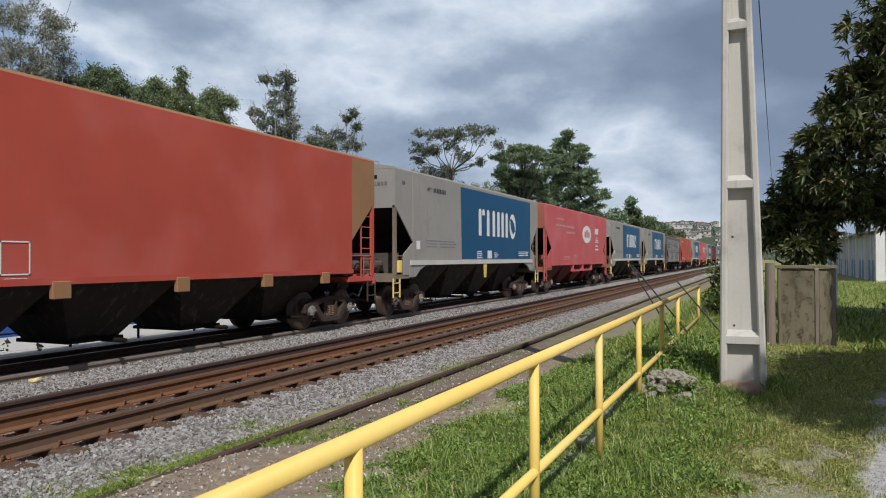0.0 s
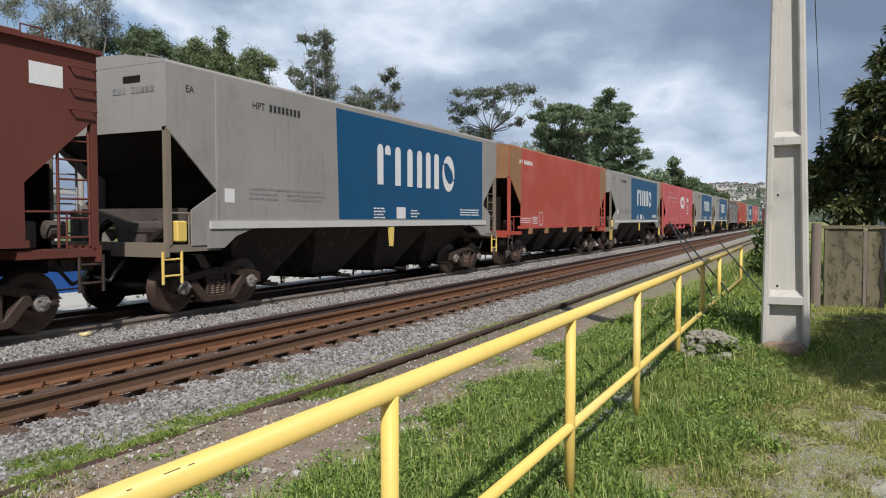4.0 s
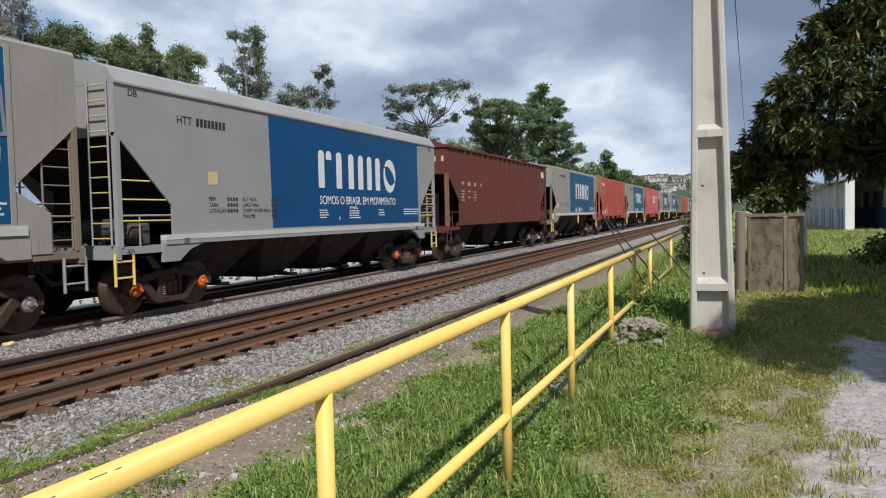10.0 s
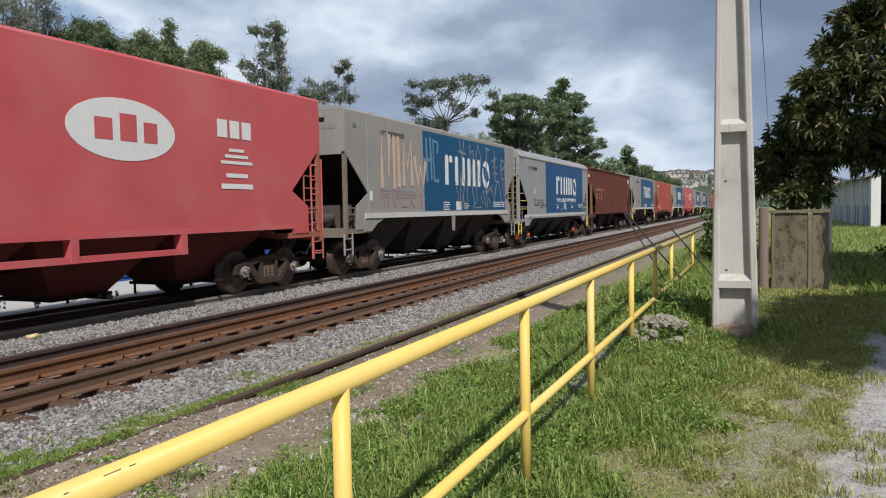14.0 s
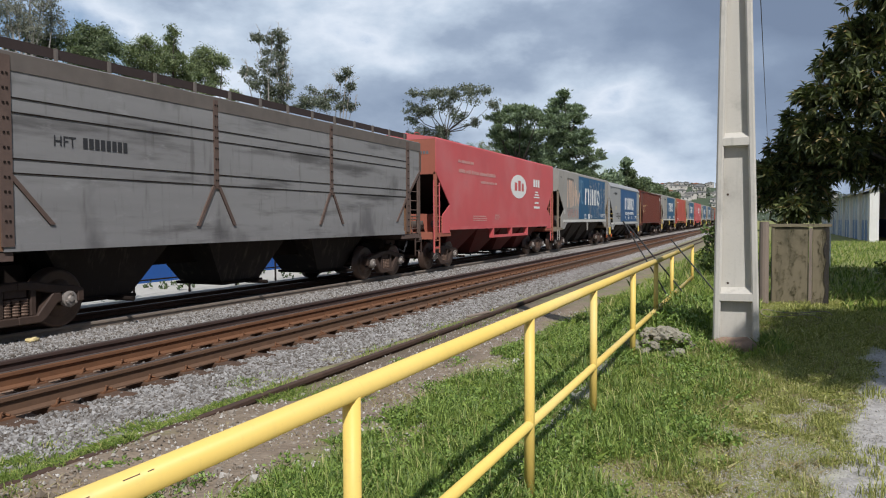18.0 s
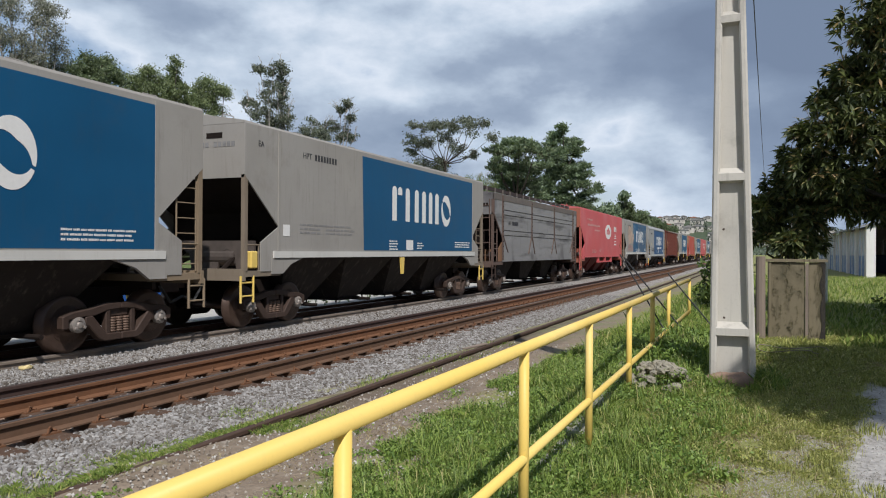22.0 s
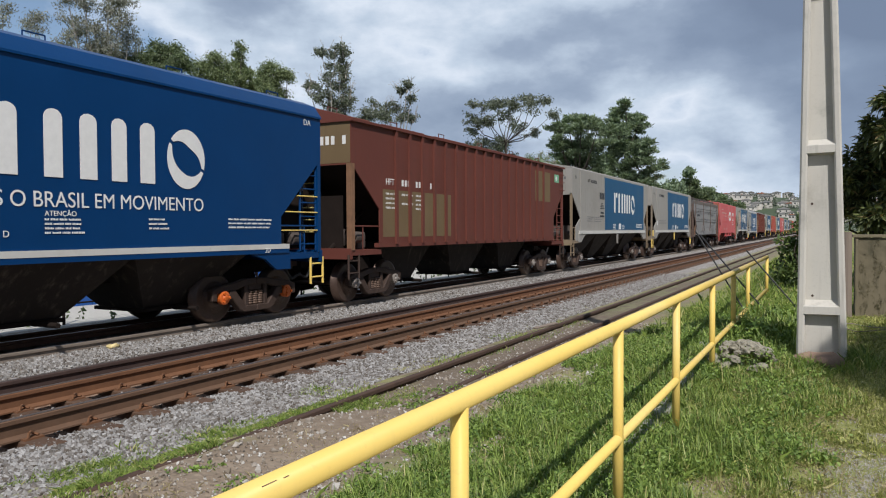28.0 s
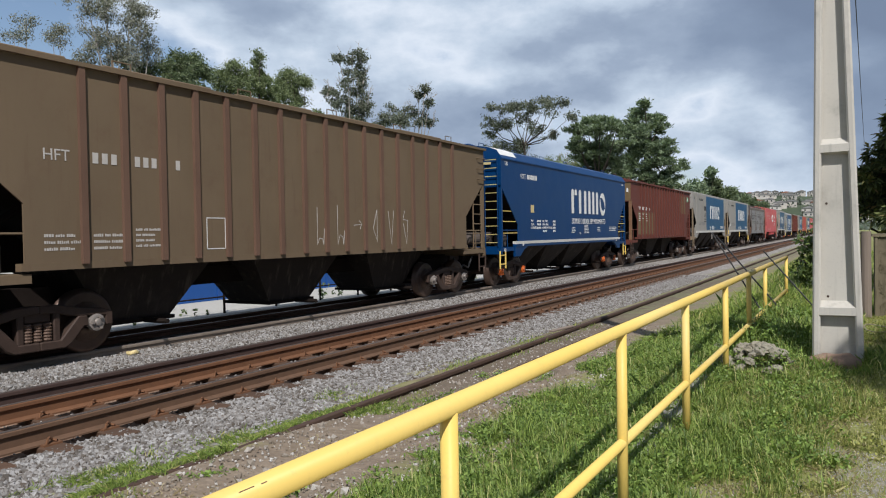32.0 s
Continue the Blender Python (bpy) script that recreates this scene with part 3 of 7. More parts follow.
def sunk_rail(parent, line):
    """A rail that dips into the soil: (y, x, top) along it."""
    bm = bmesh.new()
    rings = [[bm.verts.new((x + a, y, z + b)) for a, b in RAIL] for y, x, z in line]
    n = len(RAIL)
    for p, q in zip(rings, rings[1:]):
        for i in range(n):
            bm.faces.new((p[i], p[(i + 1) % n], q[(i + 1) % n], q[i]))
    bm.faces.new(rings[0][::-1]), bm.faces.new(rings[-1])
    part("rail", bm, M["buried"], parent)


sunk_rail(siding, [(1.6, -3.66, -0.03), (3.9, -3.66, -0.025), (4.6, -3.66, -0.04), (5.4, -3.66, -0.035), (6.4, -3.66, -0.03), (300, -3.62, -0.02)])
sunk_rail(siding, [(6.0, -3.08, -0.15), (6.9, -3.08, -0.11), (9.0, -3.08, -0.055), (300, -3.04, -0.045)])

# ---- railing ----
FX = -0.47


def railing():
    root = thing("railing", "yellow painted tubular steel railing along the grass", "railing")
    top, low = 1.085, 0.455
    ys = [0.55, 2.38, 4.40, 6.21, 8.26, 10.2, 12.15, 16.1]
    for y in ys:
        bm = bmesh.new()
        z0 = ground_z(FX, y) - 0.1
        tube(bm, (FX, y, z0), (FX, y, top), 0.030, None, 14)
        part("post", bm, M["yellow"], root, smooth=True)
    for name, z, r in (("top_rail", top + 0.002, 0.034), ("lower_rail", low, 0.028)):
        bm = bmesh.new()
        pipe(bm, [(FX, 0.0, z + 0.0), (FX, 16.14, z)], r, 16)
        r_ob = part(name, bm, M["yellow"], root, smooth=True)
        if name == "top_rail":
            for y, w, a in ((1.335, 0.012, 41), (1.43, 0.045, 47), (1.495, 0.018, 44)):
                bm = bmesh.new()
                arc = [(radians(a + k * 4), q) for k, q in ((0, 0.0336), (0.5, 0.0336), (1, 0.0336), (1, 0.0344), (0.5, 0.0345), (0, 0.0344))]
                prism(bm, [(FX + q * math.cos(t), z + q * math.sin(t)) for t, q in arc], "y", y, y + w)
                part("paint_chip", bm, M["rust_chip"], r_ob, "bare rusty chip in the paint")


railing()


# ---- concrete power pole ----
def pole():
    px, py, z0, h = 0.525, 9.14, 0.2, 7.7
    root = thing("power_pole", "tapered reinforced concrete power pole with recessed face", "power pole", (px, py, z0))
    root.rotation_euler = (0, -0.0087, 0)
    def wide(z):
        return max(0.243 - 0.021 * z, 0.08)
    bm = bmesh.new()
    for sx in (-1, 1):
        vs = []
        for z, w in ((-0.4, wide(-0.4)), (h, wide(h))):
            x0, x1 = sorted((sx * w, sx * (w - 0.075)))
            vs.append([bm.verts.new(p) for p in ((x0, -0.13, z), (x1, -0.13, z), (x1, 0.13, z), (x0, 0.13, z))])
        for i in range(4):
            bm.faces.new((vs[0][i], vs[0][(i + 1) % 4], vs[1][(i + 1) % 4], vs[1][i]))
        bm.faces.new(vs[0][::-1]), bm.faces.new(vs[1])
    bevelled(bm, 0.018)
    part("flange", bm, M["concrete"], root)
    bm = bmesh.new()
    vs = [[bm.verts.new(p) for p in ((-wide(z) + 0.07, -0.035, z), (wide(z) - 0.07, -0.035, z), (wide(z) - 0.07, 0.035, z), (-wide(z) + 0.07, 0.035, z))] for z in (-0.4, h)]
    for i in range(4):
        bm.faces.new((vs[0][i], vs[0][(i + 1) % 4], vs[1][(i + 1) % 4], vs[1][i]))
    part("web", bm, M["concrete"], root)
    for zc in (0.56, 2.26, 4.0, 5.7, 7.3):
        bm = bmesh.new()
        w = wide(zc) - 0.06
        prism(bm, [(-0.128, zc - 0.03), (-0.128, zc + 0.05), (-0.03, zc + 0.12), (-0.03, zc - 0.05)], "x", -w, w)
        part("cross_rib", bm, M["concrete"], root)
    bm = bmesh.new()
    lathe(bm, [(-0.038, 0.013), (-0.034, 0.013)], "y", 10)
    hole = to_mesh("bolt_hole", bm, M["bogie"])
    for zc in (0.72, 1.70):
        part("bolt_hole", hole, None, root).location = (-0.085, 0, zc)


pole()


def cable(name, pts, r, label, sag=0.0):
    bm = bmesh.new()
    a, b = Vector(pts[0]), Vector(pts[-1])
    line = [a.lerp(b, i / 20) - Vector((0, 0, sag * 4 * (i / 20) * (1 - i / 20))) for i in range(21)]
    rings = [[bm.verts.new(p + Vector((math.cos(k * 1.047), 0, math.sin(k * 1.047))) * r) for k in range(6)] for p in line]
    for p, q in zip(rings, rings[1:]):
        for k in range(6):
            bm.faces.new((p[k], p[(k + 1) % 6], q[(k + 1) % 6], q[k]))
    tagged(part(name, bm, M["cable"]), label, "cable")


cable("power_cable", [(0.55, 9.2, 7.5), (2.2, 110, 9.5)], 0.012, "black overhead power cable strung from the concrete pole", 0.6)
cable("power_cable", [(-31, 26.0, 12.0), (-24, 22.0, 14.8)], 0.015, "thin overhead cable beside the tall tree", 0.05)


# ---- hopper wagons ----
def text_mesh(body, size, material):
    cu = bpy.data.curves.new("lettering", "FONT")
    cu.body, cu.size, cu.extrude = body, size, 0.002
    ob = bpy.data.objects.new("lettering", cu)
    scene.collection.objects.link(ob)
    me = bpy.data.meshes.new_from_object(ob.evaluated_get(bpy.context.evaluated_depsgraph_get()))
    bpy.data.objects.remove(ob)
    me.materials.clear()
    me.materials.append(material)
    return me


TO_SIDE = Matrix(((0, 0, 1, 0), (1, 0, 0, 0), (0, 1, 0, 0), (0, 0, 0, 1)))
TEXTS = {}


def lettering(parent, body, size, y, z, material, x, width=None, name="lettering"):
    key = (body, size, material.name)
    if key not in TEXTS:
        TEXTS[key] = text_mesh(body, size, material)
    ob = tagged(part(name, TEXTS[key], None, parent), kind="stuff")
    w = max(v.co.x for v in ob.data.vertices)
    ob.matrix_local = Matrix.Translation((x, y, z)) @ TO_SIDE @ Matrix.Diagonal((width / w if width else 1, 1, 1, 1))
    return ob


def bars(parent, rows, material, x, name="marking"):
    """Plain bars (y0, y1, z0, z1) on a side."""
    bm = bmesh.new()
    for y0, y1, z0, z1 in rows:
        box(bm, x - 0.001, x + 0.002, y0, y1, z0, z1)
    return tagged(part(name, bm, material, parent), kind="stuff" if len(rows) > 1 else "")


def small_print(y, z, w, lines, gap=0.075, h=0.035, seed=1):
    r = random.Random(seed)
    rows = []
    for i in range(lines):
        p = y
        while p < y + w - 0.05:
            for _ in range(r.randint(3, 8)):
                k = h * r.uniform(0.45, 0.75)
                rows.append((p, p + k, z - i * gap, z - i * gap + h * r.choice((0.8, 1.0, 1.0))))
                p += k + h * 0.22
            p += h * 0.6
    return rows


def emblem(parent, y, z, h, w, x, material):
    """Bold white shapes: round-topped uprights of one width and a crescent ring."""
    k = w / 4.33
    for a, b, lo, hi in ((0, 0.27, 0.0, 1.0), (0.36, 0.62, 0.76, 1.0), (0.86, 1.13, 0.0, 1.0), (1.49, 1.76, 0.0, 1.0), (2.02, 2.29, 0.0, 1.0), (2.53, 2.79, 0.0, 1.0), (3.03, 3.3, 0.0, 1.0)):
        m, r = (a + b) / 2, (b - a) / 2
        pts = [(a, lo), (b, lo)] + [(m + r * math.cos(radians(i * 30)), hi - 0.12 + 0.12 * math.sin(radians(i * 30))) for i in range(7)]
        bm = bmesh.new()
        prism(bm, [(y + p * k, z + q * h) for p, q in pts], "x", x - 0.002, x + 0.003)
        part("emblem_shape", bm, material, parent)
    c, ro, n = (y + 3.93 * k, z + 0.47 * h), (0.39 * k, 0.52 * h), 36
    for gap0, gap1, thin, thick in ((150, 335, 0.14, 0.36), (-18, 142, 0.14, 0.44)):
        out, inn = [], []
        for i in range(n + 1):
            a = radians(gap0 + (gap1 - gap0) * i / n)
            f = thin + thick * math.sin(math.pi * i / n)
            out.append((c[0] + ro[0] * math.cos(a), c[1] + ro[1] * math.sin(a)))
            inn.append((c[0] + ro[0] * (1 - f) * math.cos(a), c[1] + ro[1] * (1 - f) * math.sin(a)))
        bm = bmesh.new()
        prism(bm, out + inn[::-1], "x", x - 0.002, x + 0.003)
        part("crescent", bm, material, parent)


def bogie_meshes():
    d = {}
    bm = bmesh.new()
    tube(bm, (-1.1, 0, 0), (1.1, 0, 0), 0.075, None, 12)
    for s in (-1, 1):
        lathe(bm, [(s * a, r) for a, r in ((0.93, 0.30), (0.925, 0.40), (0.93, 0.445), (0.80, 0.455), (0.785, 0.485), (0.765, 0.48), (0.77, 0.40), (0.80, 0.38), (0.83, 0.2), (0.78, 0.15), (0.78, 0.09), (0.98, 0.09), (0.98, 0.15), (0.90, 0.2), (0.90, 0.28), (0.93, 0.30))], "x", 44)
    d["wheelset"] = to_mesh("wheelset", bm, M["wheel"], True)
    bm = bmesh.new()
    prism(bm, [(-0.62, 0.34), (0.62, 0.34), (0.62, 0.62), (0.5, 0.99), (-0.5, 0.99), (-0.62, 0.62)], "x", -0.62, 0.62)
    d["transom"] = to_mesh("transom", bm, M["dark"])
    for nm, mat in (("bearing_cap", M["cap"]), ("bearing_cap_orange", M["cap_orange"])):
        bm = bmesh.new()
        lathe(bm, [(1.10, 0.12), (1.19, 0.125), (1.20, 0.10), (1.205, 0.075), (1.20, 0.06), (1.23, 0.045), (1.235, 0.02)], "x", 16)
        for i in range(3):
            a = 2.094 * i
            box(bm, 1.195, 1.235, 0.085 * math.cos(a) - 0.02, 0.085 * math.cos(a) + 0.02, 0.085 * math.sin(a) - 0.02, 0.085 * math.sin(a) + 0.02)
        d[nm] = to_mesh("bearing_cap", bm, mat)
    bm = bmesh.new()
    for s in (-1, 1):
        prism(bm, [(s * 1.14, 0.40), (s * 1.14, 0.60), (s * 0.95, 0.66), (s * 0.6, 0.70), (s * 0.3, 0.76), (0, 0.77), (0, 0.66), (s * 0.28, 0.64), (s * 0.5, 0.58), (s * 0.62, 0.56), (s * 0.72, 0.57), (s * 1.02, 0.54), (s * 1.02, 0.40)], "x", -0.07, 0.07)
        prism(bm, [(s * 0.72, 0.57), (s * 0.58, 0.58), (s * 0.30, 0.27), (0, 0.27), (0, 0.15), (s * 0.36, 0.15), (s * 0.46, 0.2), (s * 0.66, 0.42), (s * 0.74, 0.42)], "x", -0.08, 0.08)
        box(bm, -0.06, 0.06, s * 0.26 - 0.05, s * 0.26 + 0.05, 0.26, 0.66)
    bevelled(bm, 0.016)
    d["side_frame"] = to_mesh("side_frame", bm, M["bogie"])
    bm = bmesh.new()
    lathe(bm, [(0.275 + i * 0.021, 0.055 if i % 2 == 0 else 0.068) for i in range(13)], "z", 12)
    d["spring"] = to_mesh("spring", bm, M["spring"])
    bm = bmesh.new()
    box(bm, -1.12, 1.12, -0.19, 0.19, 0.53, 0.68)
    box(bm, -0.5, 0.5, -0.25, 0.25, 0.68, 0.86)
    bevelled(bm, 0.02)
    d["bolster"] = to_mesh("bolster", bm, M["bogie"])
    bm = bmesh.new()
    for s in (-1, 1):
        box(bm, -1.0, 1.0, s * 0.36 - 0.05, s * 0.36 + 0.05, 0.36, 0.46)
        for t in (-1, 1):
            box(bm, t * 0.86 - 0.06, t * 0.86 + 0.06, s * 0.40 - 0.03, s * 0.40 + 0.05, 0.28, 0.58)
    d["brake_beam"] = to_mesh("brake_beam", bm, M["dark"])
    return d


BOGIE = bogie_meshes()
WHEELS, WAGONS = [], []


def bogie(car, y, orange_caps):
    b = thing("bogie", "", "")
    b.parent = car
    b.location = (0, y, 0)
    for s in (-1, 1):
        f = part("side_frame", BOGIE["side_frame"], None, b)
        f.location = (s * 1.10, 0, 0)
        for yy in (-0.14, 0.0, 0.14):
            sp = part("spring", BOGIE["spring"], None, b)
            sp.location = (s * 1.10, yy, 0)
    part("bolster", BOGIE["bolster"], None, b)
    part("brake_beam", BOGIE["brake_beam"], None, b)
    part("transom", BOGIE["transom"], None, b)
    for s in (-1, 1):
        w = part("wheelset", BOGIE["wheelset"], None, b)
        w.location = (0, s * 0.86, 0.455)
        WHEELS.append((w, 0.0))
        for k in (-1, 1):
            c = part("bearing_cap", BOGIE["bearing_cap_orange" if orange_caps else "bearing_cap"], None, b, "orange bearing cap" if orange_caps else "")
            c.location = (0, s * 0.86, 0.455)
            if k < 0:
                c.rotation_euler = (0, 0, math.pi)
            else:
                WHEELS.append((c, 0.0))
    return b


STYLE = {  # eave height, ridge height, bottom of side, pockets
    "panel": (4.20, 4.42, 1.50, 4),
    "curved": (3.92, 4.42, 1.28, 4),
    "ribbed": (4.10, 4.40, 1.33, 3),
    "smooth": (4.22, 4.42, 1.38, 4),
    "plate": (3.92, 4.06, 1.30, 3),
}
HW = 1.52


RUNGS = {}


def ladder(parent, pts, w, n, mat, axis="y", r=0.016, label="", rung_mat=None):
    """Two stiles from pts[0] to pts[1] and n rungs; w along axis."""
    a, b = Vector(pts[0]), Vector(pts[1])
    off = Vector((0, w, 0)) if axis == "y" else Vector((w, 0, 0))
    bm = bmesh.new()
    for o in (Vector(), off):
        tube(bm, a + o, b + o, r * 1.4, None, 6)
    if n < 3:
        for i in range(n):
            c = a.lerp(b, (i + 0.5) / n)
            tube(bm, c, c + off, r, None, 6)
        return part("ladder", bm, mat, parent, label)
    lad = part("ladder", bm, mat, parent, label)
    key = (w, r, axis, (rung_mat or mat).name)
    if key not in RUNGS:
        bm = bmesh.new()
        tube(bm, (0, 0, 0), off, r, None, 6)
        RUNGS[key] = to_mesh("rung", bm, rung_mat or mat)
    for i in range(n):
        part("rung", RUNGS[key], None, lad).location = a.lerp(b, (i + 0.5) / n)
    return lad


def wagon(label, rear, front, style, paint, end_paint=None, steps="dark", caps=False, roof=None, trim=None):
    zt, zr, zs, pockets = STYLE[style]
    e = (front - rear) / 2
    car = thing("hopper_wagon", label, "goods wagon", (TX, (rear + front) / 2, 0), "wagons of the goods train")
    WAGONS.append(((rear + front) / 2, car))
    P, EP = M[paint], M[end_paint or paint]
    RP, TP = M[roof or paint], M[trim or paint]
    zc, zd, ci = (3.08, 1.92, 1.25) if style == "curved" else (3.12, 2.14, 1.15)
    step_mat = M[steps]
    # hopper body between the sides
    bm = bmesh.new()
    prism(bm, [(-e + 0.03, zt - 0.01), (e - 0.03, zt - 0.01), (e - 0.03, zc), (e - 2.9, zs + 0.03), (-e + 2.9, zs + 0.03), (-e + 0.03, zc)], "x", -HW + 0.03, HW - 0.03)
    # one near-black colour for the whole body between the sides
    part("hopper_body", bm, M["dark"], car, "near-black slope sheets")
    for t in (-1, 1):
        bm = bmesh.new()
        y0, y1 = sorted((t * e, t * (e - 0.028)))
        box(bm, -HW + 0.03, HW - 0.03, y0, y1, zc - 0.02, zt - 0.005)
        part("end_wall", bm, TP if trim == "red_dust" else EP, car)
    for s in (-1, 1):
        bm = bmesh.new()
        x0, x1 = sorted((s * HW, s * (HW - 0.028)))
        prism(bm, [(-e, zt), (e, zt), (e, zc + 0.02), (e - ci, zd), (e - ci, zs), (-e + ci, zs), (-e + ci, zd), (-e, zc + 0.02)], "x", x0, x1)
        part("side_sheet", bm, P, car)
        if end_paint and end_paint != paint:
            for t in (-1, 1):
                bm = bmesh.new()
                x0, x1 = sorted((s * (HW + 0.001), s * (HW + 0.004)))
                prism(bm, [(t * e, zt - 0.03), (t * (e - ci), zt - 0.03), (t * (e - ci), zd), (t * e, zc + 0.02)], "x", x0, x1)
                part("end_panel", bm, EP, car)
    # roof
    bm = bmesh.new()
    if style == "curved":
        prof = [(HW, zt), (HW + 0.03, zt + 0.0), (HW + 0.03, zt + 0.035), (HW - 0.03, zt + 0.12), (1.38, zt + 0.27), (1.1, zt + 0.38), (0.6, zr - 0.03), (0, zr)]
    elif style == "ribbed":
        prof = [(HW, zt - 0.06), (HW + 0.07, zt - 0.06), (HW + 0.07, zt), (0.45, zr), (0, zr)]
    else:
        prof = [(HW, zt), (HW - 0.03, zt + 0.05), (0.6, zr - 0.02), (0, zr)]
    prof = prof + [(-x, z) for x, z in prof[-2::-1]]
    prism(bm, prof, "y", -e - (0.05 if style == "ribbed" else 0), e + (0.05 if style == "ribbed" else 0))
    rf = part("roof", bm, RP, car)
    bm = bmesh.new()
    for i in range(5):
        yc = -e + (i + 0.5) * 2 * e / 5
        box(bm, -0.32, 0.32, yc - 1.15, yc + 1.15, zr - 0.01, zr + 0.07)
    bevelled(bm, 0.02)
    part("hatch", bm, RP, rf)
    for i in range(6):
        bm = bmesh.new()
        yc = -e + 0.5 + i * (2 * e - 1) / 5
        pipe(bm, [(0.55, yc, zr - 0.05), (0.55, yc, zr + 0.10), (0.55, yc + 0.35, zr + 0.10), (0.55, yc + 0.35, zr - 0.05)], 0.012, 5)
        part("grab_iron", bm, RP, rf)
    # belly pockets
    span = 2 * (e - ci) - 1.2
    pw = span / pockets
    for i in range(pockets):
        c = -span / 2 + (i + 0.5) * pw
        bm = bmesh.new()
        k = 0.20 if pockets == 4 else 0.17
        lo = 0.36
        top, bot = [], []
        ht = 0.52 if pockets == 4 else 0.38
        wx = HW - 0.2 if pockets == 4 else 0.85
        for (yy, zz, xx) in ((c - pw * ht, zs + 0.04, wx), (c + pw * ht, zs + 0.04, wx), (c + pw * k, lo, 0.55), (c - pw * k, lo, 0.55)):
            top.append(bm.verts.new((-xx, yy, zz))), bot.append(bm.verts.new((xx, yy, zz)))
        for j in range(4):
            bm.faces.new((top[j], top[(j + 1) % 4], bot[(j + 1) % 4], bot[j]))
        bm.faces.new(top[::-1]), bm.faces.new(bot)
        h = part("discharge_pocket", bm, M["pocket_red"] if trim == "red_dust" else M["pocket"], car)
        bm = bmesh.new()
        box(bm, -0.62, 0.62, c - pw * k - 0.05, c + pw * k + 0.05, lo - 0.06, lo + 0.0)
        tube(bm, (0.7, c, lo - 0.02), (1.25, c, lo - 0.02), 0.04, None, 8)
        part("outlet_gate", bm, M["dark"], h)
    bm = bmesh.new()
    box(bm, -0.22, 0.22, -e - 0.1, e + 0.1, 0.80, 1.12)
    box(bm, -0.18, 0.18, -e + 2.9, e - 2.9, 1.12, zs + 0.03)
    part("centre_sill", bm, M["dark"], car)
    # side sills
    for s in (-1, 1):
        bm = bmesh.new()
        if style in ("panel", "curved"):
            x0, x1 = sorted((s * (HW - 0.10), s * (HW + 0.035)))
            box(bm, x0, x1, -e + ci - 0.2, e - ci + 0.2, zs + (0.03 if style == "curved" else -0.02), zs + 0.12)
            part("sill_strip", bm, M["strip"], car)
            if style == "curved":
                bm = bmesh.new()
                box(bm, x0, x1 - 0.006, -e + ci - 0.2, e - ci + 0.2, zs - 0.05, zs + 0.028)
                part("side_sill", bm, P, car)
            x0, x1 = sorted((s * (HW - 0.06), s * (HW + 0.01)))
            for t in (-1, 1):
                bm = bmesh.new()
                prism(bm, [(t * (e - ci + 0.25), zs - 0.03), (t * (e - ci - 0.9), zs - 0.03), (t * (e - ci - 0.45), zs - 0.16), (t * (e - ci - 0.15), zs - 0.36), (t * (e - ci + 0.25), zs - 0.36)], "x", x0, x1)
                part("sill_knee", bm, P, car)
        else:
            x0, x1 = sorted((s * (HW - 0.12), s * (HW + 0.012)))
            box(bm, x0, x1, -e + ci - 0.05, e - ci + 0.05, zs - 0.07, zs + 0.03)
            part("side_sill", bm, P, car)
    # ends
    for t in (-1, 1):
        bm = bmesh.new()
        y0, y1 = sorted((t * (e - ci - 0.1), t * (e + 0.02)))
        box(bm, -HW + 0.02, HW - 0.02, y0, y1, 1.10, 1.22)
        box(bm, -HW, HW, t * e - 0.04, t * e + 0.04, 1.02, 1.26)
        part("end_platform", bm, TP, car)
        for s in (-1, 1):
            bm = bmesh.new()
            box(bm, s * (HW - 0.05) - 0.045, s * (HW - 0.05) + 0.045, t * (e - 0.05) - 0.05, t * (e - 0.05) + 0.05, 1.22, zc + 0.04)
            part("corner_post", bm, TP, car)
            bm = bmesh.new()
            tube(bm, (s * (HW - 0.04), t * (e - 0.05), 1.75), (s * (HW - 0.04), t * (e - ci), 1.75), 0.017, None, 6)
            tube(bm, (s * (HW - 0.04), t * (e - 0.5), 1.75), (s * (HW - 0.04), t * (e - 0.5), 1.22), 0.014, None, 6)
            part("handrail", bm, TP, car)
            st = ladder(car, ((s * (HW - 0.03), t * (e - 0.12) - 0.2, 0.58), (s * (HW - 0.03), t * (e - 0.12) - 0.2, 1.12)), 0.4, 2, step_mat, "y", 0.018, "yellow foot step" if steps == "yellow" else "")
            st.name = "foot_step"
            bm = bmesh.new()
            pipe(bm, [(s * 0.75, t * (e - 0.25), 1.22), (s * 0.75, t * (e - 1.9), 2.35)], 0.05, 6)
            part("slope_brace", bm, M["dark"], car)
        if style == "panel" or trim == "red_dust":
            for s in (-1, 1):
                bm = bmesh.new()
                x0, x1 = sorted((s * (HW - 0.004), s * (HW - 0.03)))
                prism(bm, [(t * (e - ci), zd), (t * (e - ci + 0.62), 1.80), (t * (e - ci + 0.62), 1.2), (t * (e - ci), 1.2)], "x", x0, x1)
                part("end_gusset", bm, P, car)
            bm = bmesh.new()
            yb = t * (e - 0.62)
            prism(bm, [(-1.3, 1.22), (-0.85, 1.22), (-0.8, 1.55), (-0.6, 1.66), (-0.4, 1.55), (-0.35, 1.22), (0.35, 1.22), (0.4, 1.55), (0.6, 1.66), (0.8, 1.55), (0.85, 1.22), (1.3, 1.22), (1.3, 1.84), (-1.3, 1.84)], "y", yb - 0.03, yb + 0.03)
